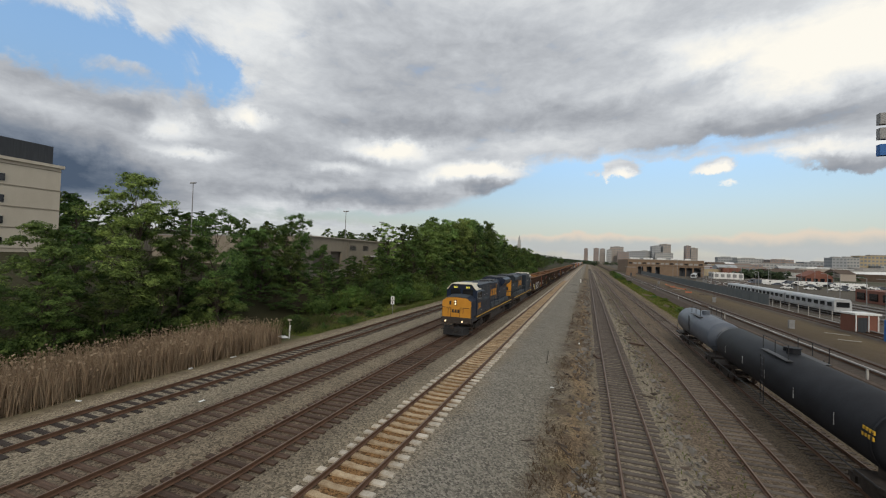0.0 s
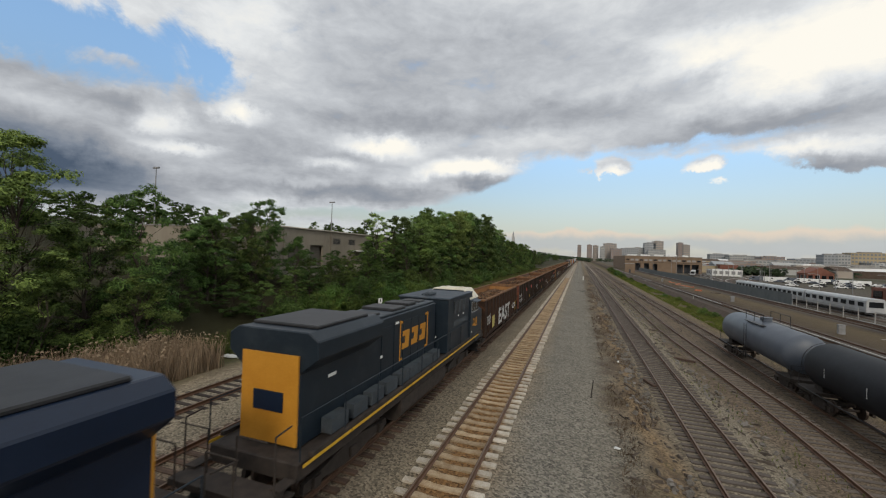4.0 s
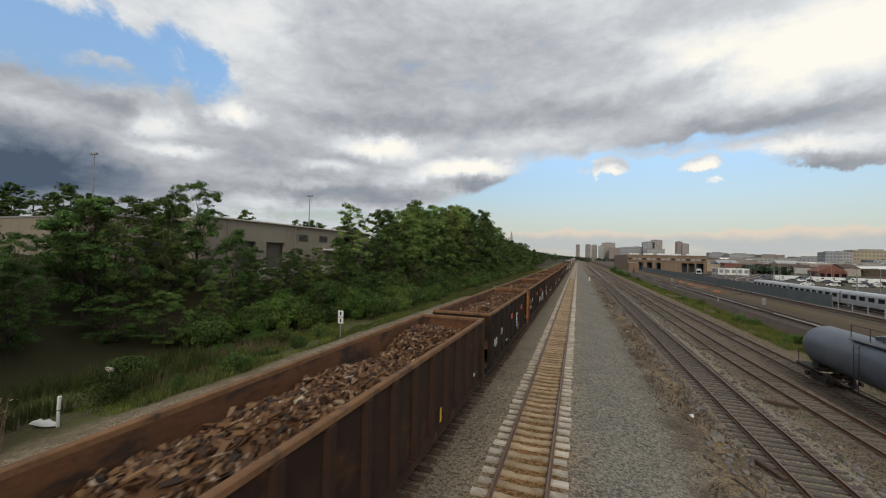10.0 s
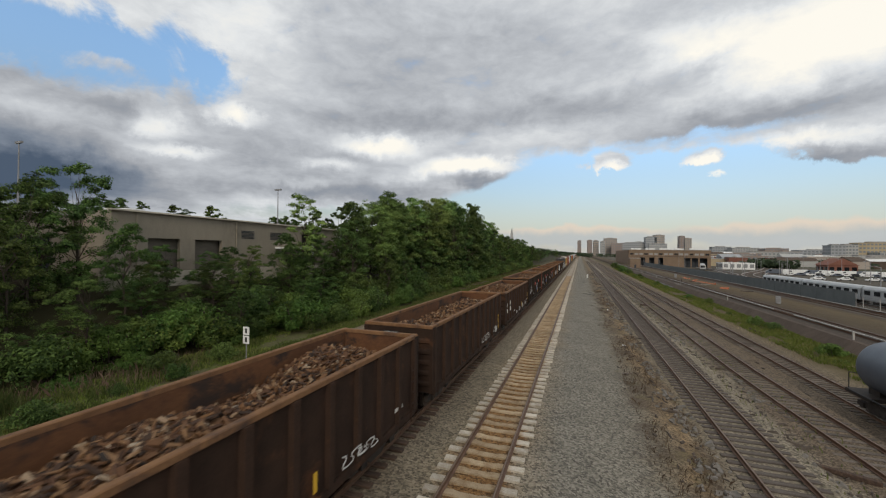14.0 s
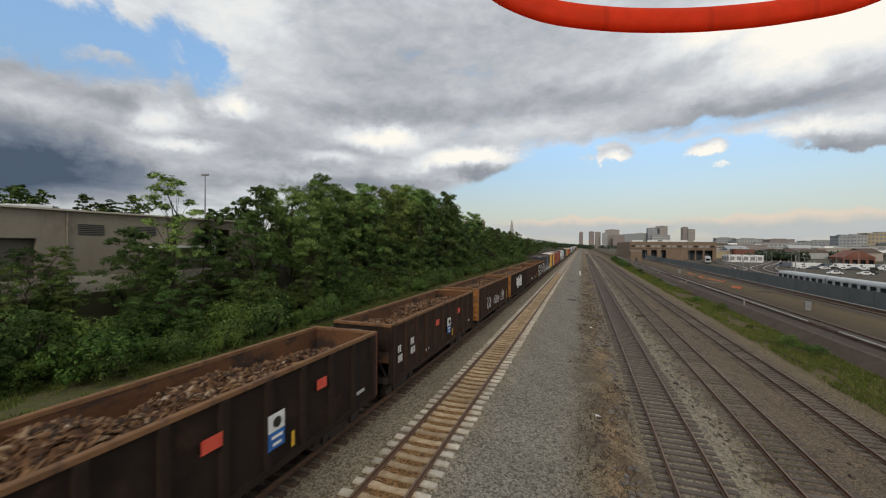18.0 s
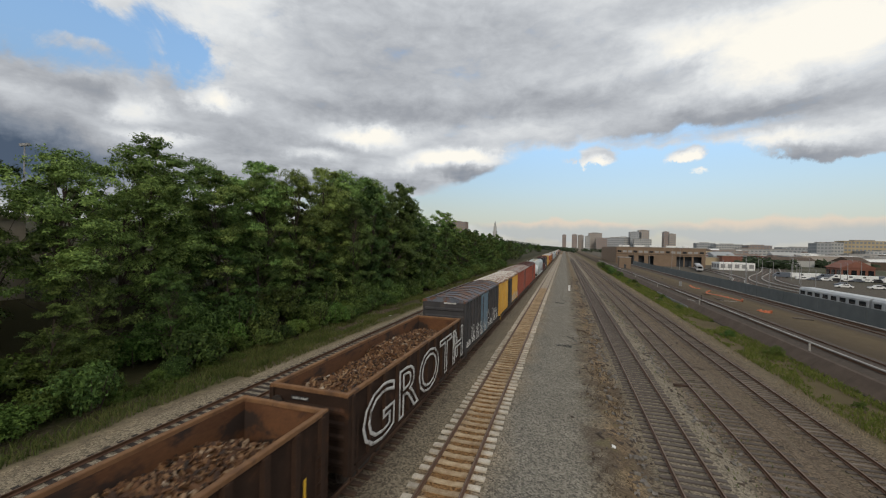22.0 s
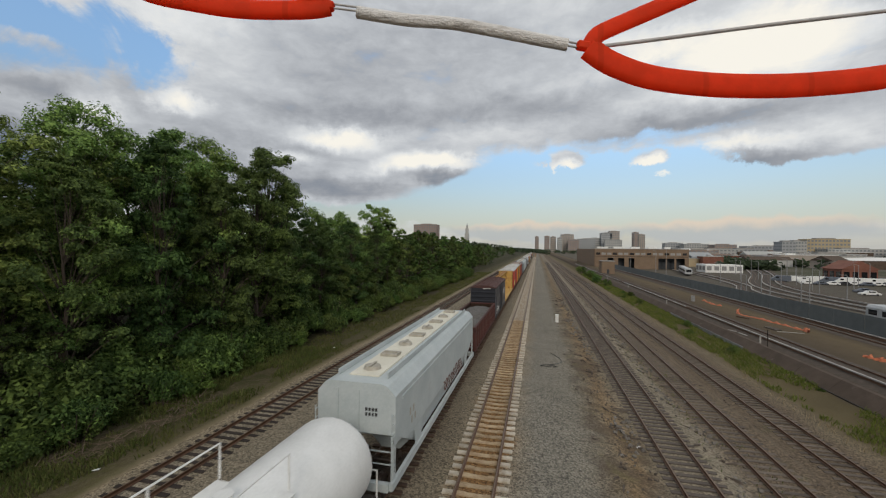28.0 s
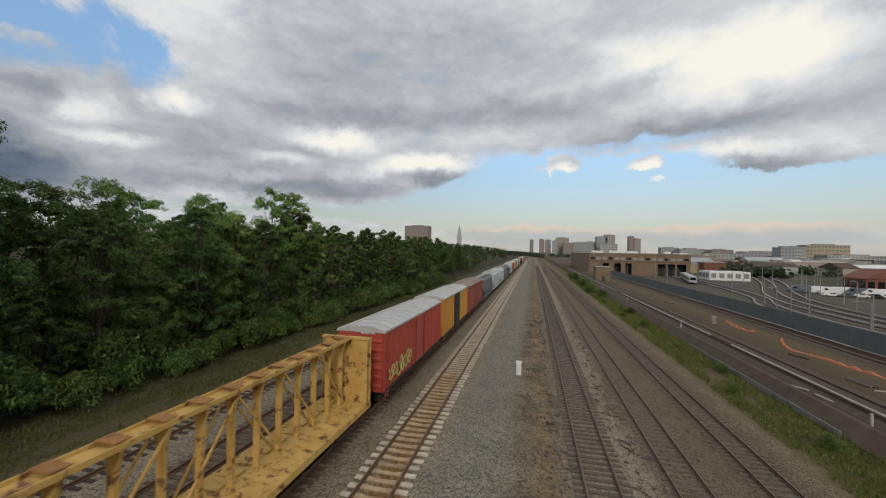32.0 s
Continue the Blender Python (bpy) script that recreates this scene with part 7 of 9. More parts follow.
def office_block():
    t = thing("office_block", "cream multi-storey block with dark strip windows", "building", m=pose(-69.5, 32.6, 0, 0, 0, 0))
    base, top = 2.0, 18.0
    bm = BM()
    box(bm, -9, -11, (base + top) / 2, 18, 22, top - base)
    part("wall", bm, M_CREAMWALL, t)
    for k in range(6):
        bm = BM()
        z = top - 0.5 - k * 2.7
        box(bm, -9, -11, z, 18.12, 22.12, 0.12)
        part("floor_band", bm, M_BEIGE, t)
    for k in range(5):
        z = top - 2.3 - k * 2.7
        for y0 in (-7.6, -13.4, -19.0):
            bm = BM()
            box(bm, 0.02, y0, z, 0.14, 4.0, 0.95)
            part("strip_window", bm, M_GLASS, t)
        for x0 in (-5, -11):
            bm = BM()
            box(bm, x0, 0.02, z, 4.0, 0.14, 0.95)
            part("strip_window", bm, M_GLASS, t)
    bm = BM()
    box(bm, -7.5, -6.5, top + 1.5, 13, 12, 3.0)
    part("roof_plant_room", bm, M_DARKBOX, t, "dark clad plant room on the roof")
    bm = BM()
    box(bm, -9, -11, top + 0.15, 18.6, 22.6, 0.4)
    part("cornice", bm, M_CREAMWALL, t)


office_block()


def lineside():
    t = thing("line_sign", "pair of white square sign plates on a post", "sign", m=pose(-24.2, 46.7, ground_z(-24.2, 46.7)))
    bm = BM()
    cyl(bm, (0, 0, -0.3), (0, 0, 2.35), 0.035, 8)
    part("post", bm, M_POLE, t)
    for z in (1.5, 2.06):
        bm = BM()
        box(bm, 0.02, -0.05, z, 0.5, 0.02, 0.5)
        pl = part("plate", bm, M_WHITE, t)
        bm = BM()
        box(bm, 0.02, -0.064, z, 0.14, 0.008, 0.3)
        part("plate_mark", bm, M_BLACK, pl)
    t = thing("marker_post", "thin white marker post with a crumpled white sheet at its foot", "post", m=pose(-25.3, 28.75, ground_z(-25.3, 28.75)))
    bm = BM()
    cyl(bm, (0, 0, -0.2), (0.02, 0, 0.62), 0.055, 10)
    cyl(bm, (0.02, 0, 0.66), (0.08, 0, 1.2), 0.065, 10)
    part("post", bm, M_WHITE, t)
    bm = BM()
    cyl(bm, (0.02, 0, 0.6), (0.02, 0, 0.68), 0.05, 10)
    part("band", bm, M_BLACK, t, "dark band round the post")
    rings = []
    bm = BM()
    for i in range(9):
        u = i / 8
        w, h = 0.05 + 0.16 * math.sin(math.pi * min(1, u * 1.15)) * (1 - 0.5 * u), 0.05 + 0.15 * math.sin(math.pi * u) ** 0.7
        c = Vector((-1.15 * u, -0.30 * u, 0.03))
        rings.append([bm.verts.new(c + Vector((0.3 * w * math.cos(q), -w * math.cos(q), h * max(0.0, math.sin(q)) * (1 + 0.5 * noise.noise(Vector((u * 9, q * 2, 1))))))) for q in np.linspace(0, math.pi, 7)])
    for p, q in zip(rings, rings[1:]):
        for i in range(6):
            bm.faces.new((p[i], p[i + 1], q[i + 1], q[i]))
    bmesh.ops.recalc_face_normals(bm, faces=bm.faces[:])
    part("crumpled_sheet", bm, M_WHITE, t, "crumpled white plastic sheet", True)
    t = thing("marker_post", "short pale post with a cross plate in grass", "post", m=pose(-28.6, 32.5, ground_z(-28.6, 32.5)))
    bm = BM()
    cyl(bm, (0, 0, -0.2), (0, 0, 1.0), 0.05, 8)
    box(bm, 0, 0, 1.0, 0.5, 0.08, 0.16)
    part("post", bm, M_CREAMWALL, t)
    for x, y, h in ((-63, 92, 17), (-72, 128, 19), (-80, 60, 18.5), (-88, 150, 19)):
        t = thing("light_mast", "tall thin floodlight mast behind the trees", "lamp post", "floodlight masts", m=pose(x, y, ground_z(x, y)))
        bm = BM()
        cyl(bm, (0, 0, -0.3), (0, 0, h - 4), 0.16, 8, 0.07)
        part("pole", bm, M_POLE, t)
        bm = BM()
        box(bm, 0, 0, h - 4, 1.6, 0.25, 0.3)
        part("lamp_head", bm, M_POLE, t)
    t = thing("leaning_stick", "thin dark steel rod stuck upright in the dirt", "rod", m=pose(-2.78, 30.9, ground_z(-2.78, 30.9)))
    bm = BM()
    cyl(bm, (0, 0, -0.2), (0.12, 0.1, 0.95), 0.03, 6)
    part("rod", bm, M_DARKMETAL, t)
    t = thing("utility_box", "small white utility box on the gravel path", "utility box", m=pose(-2.2, 151.7, ground_z(-2.2, 151.7)))
    bm = BM()
    box(bm, 0, 0, 0.5, 0.42, 0.42, 1.1)
    bevel(bm, 0.03)
    part("cabinet", bm, M_WHITE, t)
    bm = BM()
    box(bm, 0, 0, 1.07, 0.48, 0.48, 0.06)
    part("lid", bm, M_WHITE, t)


lineside()


def litter():
    rnd = random.Random(12)
    vs, fs = [], []
    for k in range(2700):
        y = 6 + 190 * rnd.random() ** 1.3
        u = rnd.random()
        x = rnd.gauss(-0.5, 0.75) if u < 0.5 else rnd.gauss(0.35, 0.35) if u < 0.64 else rnd.gauss(4.3, 0.45) if u < 0.88 else rnd.uniform(0.4, 10.0)
        if y < 70 and x < 1 and rnd.random() < 0.45:
            continue
        if abs(x - track_x(4, y)) < 1.4:
            continue
        z = ground_z(x, y)
        a, b, c = rnd.uniform(0.03, 0.17), rnd.uniform(0.02, 0.07), rnd.uniform(0.02, 0.07)
        turn = rnd.uniform(0, 180)
        if rnd.random() < 0.18:
            a *= 3.4
            b *= 0.7
            turn = rnd.gauss(0, 25) if x > 0.2 else turn
        m = pose(x, y, z + c * 0.4, rnd.uniform(-15, 15), rnd.uniform(-15, 15), turn)
        q = len(vs)
        for px, py, pz in ((-a, -b, -c), (a * 0.8, -b, -c), (a, b * 0.8, -c), (-a * 0.8, b, -c), (-a * 0.7, -b * 0.6, c), (a * 0.6, -b * 0.7, c * 0.8), (a * 0.7, b * 0.6, c), (-a * 0.6, b * 0.7, c * 0.7)):
            vs.append(tuple(m @ Vector((px, py, pz))))
        fs += [tuple(q + i for i in p) for p in ((0, 3, 2, 1), (4, 5, 6, 7), (0, 1, 5, 4), (1, 2, 6, 5), (2, 3, 7, 6), (3, 0, 4, 7))]
    me = bpy.data.meshes.new("track_debris")
    me.from_pydata(vs, [], fs)
    me.materials.append(surface("debris", (0.048, 0.038, 0.031), (0.125, 0.10, 0.08), 0.9, 0, 0.8, 9, 0.3, world=True))
    tagged(new("track_debris", me), "splinters, stones and old timber on the dirt ridge", "debris", kind="stuff")
    for k, (x, y) in enumerate(((-1.9, 25.5), (-24.0, 21.6), (-24.1, 18.4), (-0.6, 40.5), (-0.9, 83.3), (-23.6, 12.2), (0.4, 117.5), (-17.7, 14.2), (-1.0, 62), (-24.4, 130), (-24.0, 108))):
        bm = BM()
        box(bm, 0, 0, 0.03, rnd.uniform(0.15, 0.4), rnd.uniform(0.1, 0.25), 0.05, rnd.uniform(-15, 15), rnd.uniform(-15, 15), rnd.uniform(0, 90))
        bevel(bm, 0.015)
        for v in bm.verts:
            v.co += Vector((rnd.uniform(-0.03, 0.03), rnd.uniform(-0.03, 0.03), rnd.uniform(0, 0.04)))
        ob = part("litter", bm, M_WHITE)
        ob.location = (x, y, ground_z(x, y) + 0.01)
        tagged(ob, "crumpled scrap of white litter on gravel", "litter", "scraps of litter")
    for x, y, rz, L in ((15.8, 85.2, 8, 2.6), (4.9, 46.0, 70, 1.8), (0.9, 36.5, 20, 1.4), (5.2, 96.0, 100, 1.2), (29.5, 172.0, 30, 2.2)):
        tb = thing("old_timber", "weathered brown timber lying on the ground", "timber", "stray timbers", m=pose(x, y, ground_z(x, y), 0, 0, rz))
        bm = BM()
        box(bm, 0, 0, 0.10, 0.22, L, 0.18, 2, 0, 0)
        bevel(bm, 0.02)
        part("beam", bm, M_BROWNTIE, tb)
    # pale broken stone heaped along the ridge and beside the yard track
    vs, fs = [], []
    for k in range(2600):
        y = 8 + 170 * rnd.random() ** 1.25
        x = rnd.gauss(0.15, 0.45) if rnd.random() < 0.6 else rnd.gauss(4.4, 0.5)
        if abs(x - track_x(4, y)) < 1.42 or noise.noise(Vector((x * 0.5, y * 0.22, 4.4))) < -0.1:
            continue
        r = rnd.uniform(0.05, 0.13) * (1.6 if rnd.random() < 0.1 else 1.0)
        m = pose(x, y, ground_z(x, y) + r * 0.25, rnd.uniform(0, 360), rnd.uniform(0, 360), 0)
        q = len(vs)
        for px, py, pz in [(i, j, h) for i in (-1, 1) for j in (-1, 1) for h in (-1, 1)]:
            vs.append(tuple(m @ (Vector((px * rnd.uniform(0.5, 1.1), py * rnd.uniform(0.4, 0.9), pz * rnd.uniform(0.3, 0.7))) * r)))
        fs += [tuple(q + i for i in p) for p in ((0, 1, 3, 2), (4, 6, 7, 5), (0, 4, 5, 1), (2, 3, 7, 6), (0, 2, 6, 4), (1, 5, 7, 3))]
    me = bpy.data.meshes.new("broken_stone")
    me.from_pydata(vs, [], fs)
    me.materials.append(surface("broken_stone", (0.10, 0.09, 0.078), (0.24, 0.22, 0.195), 0.95, 0, 0.9, 9, 0.3, world=True))
    tagged(new("broken_stone", me), "pale broken stone strewn beside the yard track", "stones", kind="stuff")
    # a heap of dead branches on the verge
    vs, fs = [], []
    for k in range(900):
        x, y = rnd.uniform(-28.6, -24.6), rnd.uniform(98, 116)
        if noise.noise(Vector((x * 0.5, y * 0.3, 7.7))) < 0.02:
            continue
        L, r = rnd.uniform(0.25, 1.1), rnd.uniform(0.008, 0.026)
        m = pose(x, y, ground_z(x, y) + rnd.uniform(0.02, 0.3), rnd.uniform(-22, 22), 0, rnd.gauss(40, 45))
        q = len(vs)
        for e in (0, 1):
            vs += [tuple(m @ Vector((r * (1 - 0.6 * e) * math.cos(i * 2.094), e * L, r * (1 - 0.6 * e) * math.sin(i * 2.094)))) for i in range(3)]
        fs += [(q + i, q + (i + 1) % 3, q + 3 + (i + 1) % 3, q + 3 + i) for i in range(3)]
    me = bpy.data.meshes.new("dead_branches")
    me.from_pydata(vs, [], fs)
    me.materials.append(surface("dead_wood", (0.09, 0.062, 0.044), (0.20, 0.15, 0.115), 0.95, 0, 3, 20, 0.3))
    tagged(new("dead_branches", me), "brown dead branches lying on the verge", "branches", kind="stuff")
    # a loop of old cable on the gravel
    for cx, cy, seed, L in ((-4.2, 128.0, 1, 3.2), (-3.4, 100.0, 2, 2.0)):
        cu = bpy.data.curves.new("cable", "CURVE")
        cu.dimensions, cu.bevel_depth, cu.bevel_resolution = "3D", 0.025, 1
        sp = cu.splines.new("NURBS")
        r2 = random.Random(seed)
        pts = []
        for i in range(14):
            a = i * 0.75
            x, y = cx + 0.9 * math.sin(a) + i * 0.06, cy + 1.4 * math.cos(a * 0.6) + i * 0.35
            pts.append((x, y, ground_z(x, y) + 0.03, 1))
        sp.points.add(len(pts) - 1)
        for p, c in zip(sp.points, pts):
            p.co = c
        sp.use_endpoint_u = True
        cu.materials.append(M_BLACK)
        tagged(new("cable", cu), "tangled loop of old black cable on gravel", "cable")


litter()

# ---- metro yard, shops and city beyond the yard tracks ----
M_CONCWALL = surface("brown_concrete", (0.066, 0.046, 0.033), (0.108, 0.078, 0.058), 0.9, 0, 0.6, 12, 0.1, (0.16, 0.13, 0.105), 0.6, 0.8, 0.5)
M_FENCE = surface("dark_mesh_screen", (0.098, 0.112, 0.112), (0.135, 0.148, 0.148), 0.8, 0, 0.6, 20, 0.1)
M_PALECAP = surface("pale_cover_board", (0.32, 0.30, 0.275), (0.44, 0.42, 0.385), 0.7, 0, 0.8, 10, 0.05, (0.3, 0.27, 0.24), 0.55, 0.7, 0.3)
M_TANBRICK = surface("tan_brick", (0.165, 0.114, 0.076), (0.22, 0.156, 0.105), 0.85, 0, 0.4, 8, 0.05, (0.15, 0.10, 0.07), 0.5, 0.8, 0.2)
M_REDBRICK = surface("red_brick", (0.16, 0.065, 0.045), (0.22, 0.095, 0.065), 0.85, 0, 0.4, 8, 0.05)
M_ORANGEBAR = surface("orange_mesh_fence", (0.46, 0.13, 0.06), (0.60, 0.19, 0.09), 0.7, 0, 2, 20, 0.05, (0.24, 0.12, 0.08), 0.5, 0.7, 3.0)
M_TRAIN = surface("silver_train", (0.36, 0.37, 0.38), (0.50, 0.51, 0.51), 0.4, 0.3, 0.5, 10, 0.02)


def yard_line(name, x, z, label, side=-1):
    """A third-rail track: two rails, ties and a pale cover board along one side."""
    t = thing(name, label, "railway track", "metro tracks", "structure")
    for dx in (-0.72, 0.72):
        bm = BM()
        box(bm, x + dx, 210, z + 0.08, 0.07, 384, 0.16)
        part("rail", bm, M_RAIL, t)
    for i in range(24):
        y0, y1 = 20 + i * 16, 35.9 + i * 16
        if i in (4, 9, 13):
            y1 -= 6
        bm = BM()
        box(bm, x + side * 1.35, (y0 + y1) / 2, z + 0.32, 0.18, y1 - y0, 0.12)
        part("cover_board", bm, M_PALECAP, t)
    bm = BM()
    box(bm, x + side * 1.35, 212, z + 0.13, 0.07, 384, 0.24)
    part("third_rail", bm, M_RAIL, t)
    bm = BM()
    prism(bm, [(x - 2.6, z - 0.3), (x - 1.7, z - 0.02), (x + 1.7, z - 0.02), (x + 2.6, z - 0.3)], 18, 404, "y")
    part("ballast", bm, M_BALLAST, t)


M_BALLAST = surface("dark_ballast", (0.052, 0.040, 0.031), (0.095, 0.074, 0.058), 0.95, 0, 2, 12, 0.5, world=True)
yard_line("metro_track", 24.7, -1.78, "metro track with a pale third-rail cover board")
yard_line("metro_track", 38.3, -2.2, "metro track beside the dark screen fence", 1)


def inyard(x, y):
    """Draws the far side of the yard together about a point on the line."""
    return -2 + (x + 2) * 0.88, 60 + (y - 60) * 0.88


def curved_track(pts, z):
    """A yard track that bends towards the repair shop."""
    t = thing("metro_track", "curving metro yard track with pale cover board", "railway track", "metro tracks", "structure")
    path = []
    pts = [inyard(*q) for q in pts]
    for k in range(len(pts) - 1):
        p0, p1, p2, p3 = (Vector(pts[max(0, min(len(pts) - 1, k + j))]) for j in (-1, 0, 1, 2))
        for i in range(5):
            u = i / 5
            path.append(0.5 * (2 * p1 + (p2 - p0) * u + (2 * p0 - 5 * p1 + 4 * p2 - p3) * u * u + (3 * p1 - p0 - 3 * p2 + p3) * u ** 3))
    path.append(Vector(pts[-1]))
    for name, off, w, lo, hi, mat in (("rail", -0.72, 0.1, -0.05, 0.16, M_RAIL), ("rail", 0.72, 0.1, -0.05, 0.16, M_RAIL), ("cover_board", 1.35, 0.3, 0.15, 0.42, M_PALECAP), ("ballast", 0.0, 3.6, -0.3, -0.02, M_BALLAST)):
        vs, fs = [], []
        for k, p in enumerate(path):
            d = (path[min(k + 1, len(path) - 1)] - path[max(k - 1, 0)]).normalized()
            n = Vector((d.y, -d.x))
            for e, h in ((-w / 2, lo), (w / 2, lo), (w / 2, hi), (-w / 2, hi)):
                q = p + n * (off + e)
                vs.append((q.x, q.y, z + h))
        for k in range(len(path) - 1):
            for i in range(4):
                fs.append((k * 4 + i, k * 4 + (i + 1) % 4, k * 4 + 4 + (i + 1) % 4, k * 4 + 4 + i))
        me = bpy.data.meshes.new(name)
        me.from_pydata(vs, [], fs)
        me.materials.append(mat)
        place(name, me, t)


for dx in (0, 5.5, 11):
    curved_track([(150 + dx, 440), (120 + dx, 368), (90 + dx, 305), (78 + dx, 268), (74 + dx, 235), (73 + dx, 190), (73 + dx, 110)], -3.3)
for dx in (0, 5):
    curved_track([(92 + dx, 416), (86 + dx, 345), (77 + dx, 289), (67 + dx, 262), (62.5 + dx, 235), (61.5 + dx, 190), (61.5 + dx, 110)], -3.32)


def edge_wall():
    t = thing("retaining_wall", "sloping brown concrete wall holding up the metro track", "wall")
    for i in range(62):
        bm = BM()
        y = 24 + i * 5.0
        prism(bm, [(20.22, -3.3), (20.26, -2.84), (21.3, -1.80), (21.62, -1.74), (21.66, -3.3)], y - 2.49, y + 2.49, "y")
        part("wall_panel", bm, M_CONCWALL, t)
    for i in range(6):
        bm = BM()
        box(bm, 20.16, 50 + i * 52.0, -2.86, 0.14, 51.8, 0.16)
        part("wall_foot", bm, M_DARKMETAL, t)
    f = thing("low_barrier", "low pale barrier along the grass strip", "fence")
    for i in range(9):
        bm = BM()
        box(bm, 19.95, 152 + i * 3.0, -2.62, 0.06, 2.9, 0.5)
        part("barrier_panel", bm, M_POLE, f)
    for y in range(40, 330, 36):
        p = thing("marker_post", "short pale lineside post", "post", "lineside posts", m=pose(22.0, y + 3, ground_z(22.0, y)))
        bm = BM()
        box(bm, 0, 0, 0.45, 0.14, 0.14, 1.0)
        part("post", bm, M_PALECAP if y % 3 else M_DARKMETAL, p)


edge_wall()


def screen_fence():
    t = thing("screen_fence", "tall dark mesh screen fence along the metro yard", "fence")
    X = 41.2
    for i in range(40):
        bm = BM()
        y = 116 + i * 6
        box(bm, X, y + 3, -1.05, 0.06, 5.9, 2.9)
        part("panel", bm, M_FENCE, t)
        bm = BM()
        cyl(bm, (X + 0.1, y, -2.9), (X + 0.1, y, 0.45), 0.05, 6)
        part("post", bm, M_POLE, t)
    bm = BM()
    box(bm, X - 0.1, 236, -2.4, 0.3, 240, 0.35)
    part("kerb", bm, M_PALECAP, t)
    c = thing("chain_link_fence", "grey chain-link fence with pale posts along the metro yard", "fence")
    for i in range(17):
        y = 50 + i * 4
        bm = BM()
        cyl(bm, (X, y, -2.8), (X, y, -0.2), 0.07, 6)
        part("post", bm, M_PALECAP, c)
    for z in (-0.3, -0.8, -1.3, -1.8, -2.3):
        bm = BM()
        cyl(bm, (X, 49, z), (X, 115, z), 0.025, 5)
        part("wire", bm, M_POLE, c)


screen_fence()


def orange_mesh():
    """Fallen plastic mesh: a low ruffled band along a bent line."""
    rnd = random.Random(2)
    for pts in ([(32.7, 197.5), (32.0, 193), (31.8, 190.4), (32.7, 187.4)], [(33.5, 183.3), (31.6, 179), (30.8, 176.7), (32.1, 170.7), (32.8, 166.1), (33.3, 162.8), (33.0, 161)], [(30.4, 147.5), (30.6, 146.0), (31.2, 145.2)]):
        t = thing("orange_mesh_fence", "sagging orange plastic mesh fence on bare ground", "fence", "orange mesh fences")
        vs, fs, k = [], [], 0
        for (xa, ya), (xb, yb) in zip(pts, pts[1:]):
            for i in range(6):
                u = i / 6
                x, y = xa + (xb - xa) * u + rnd.uniform(-0.25, 0.25), ya + (yb - ya) * u
                h = rnd.uniform(0.06, 0.34) * (1.8 if ya < 164 else 1.0)
                z = ground_z(x, y)
                for e, g in ((-0.14, -0.02), (0.14, -0.02), (0.10 + h * 0.3, h), (-0.10 + h * 0.3, h * 0.9)):
                    vs.append((x + e, y, z + g))
                k += 1
        for j in range(k - 1):
            for i in range(4):
                fs.append((j * 4 + i, j * 4 + (i + 1) % 4, j * 4 + 4 + (i + 1) % 4, j * 4 + 4 + i))
        me = bpy.data.meshes.new("mesh_band")
        me.from_pydata(vs, [], fs)
        me.materials.append(M_ORANGEBAR)
        place("mesh_band", me, t)


orange_mesh()


def metro_car_mesh():
    bm = BM()
    prism(bm, [(-1.5, 0.9), (-1.55, 1.2), (-1.5, 3.2), (-1.15, 3.65), (1.15, 3.65), (1.5, 3.2), (1.55, 1.2), (1.5, 0.9)], -11.2, 11.2, "y")
    bevel(bm, 0.05)
    return bm


def metro_train(x, y, n, z, yaw, label):
    for k in range(n):
        off = Matrix.Rotation(radians(yaw), 4, "Z") @ Vector((0, (k - (n - 1) / 2) * 23.0, 0))
        t = thing("metro_car", label, "train car", "parked metro cars", m=pose(x + off.x, y + off.y, z, 0, 0, yaw))
        part("body", metro_car_mesh(), M_TRAIN, t)
        for sx in (-1, 1):
            for j in range(8):
                bm = BM()
                box(bm, sx * 1.545, -9.6 + j * 2.75, 2.45, 0.03, 1.7, 0.85)
                part("window", bm, M_GLASS, t)
        for d in (-1, 1):
            bm = BM()
            box(bm, 0, d * 11.22, 2.5, 2.2, 0.03, 1.1)
            part("end_window", bm, M_GLASS, t)
            bm = BM()
            box(bm, 0, d * 7.5, 0.55, 2.2, 2.6, 0.6)
            part("bogie", bm, M_DARKMETAL, t)
        bm = BM()
        box(bm, 0, 0, 0.75, 2.6, 14, 0.5)
        part("underframe", bm, M_DARKMETAL, t)


metro_train(51.6, 143, 3, -3.1, 0, "parked silver metro car behind the screen fence")
bm = BM()
prism(bm, [(49.6, -3.6), (49.9, -3.12), (53.3, -3.12), (53.6, -3.6)], 100, 182, "y")
tagged(part("track_bed", bm, M_CONCWALL), "raised concrete track bed below parked metro cars", "track bed", kind="structure")
metro_train(*inyard(84, 371), 2, -3.4, -14, "silver metro car outside the repair shop")


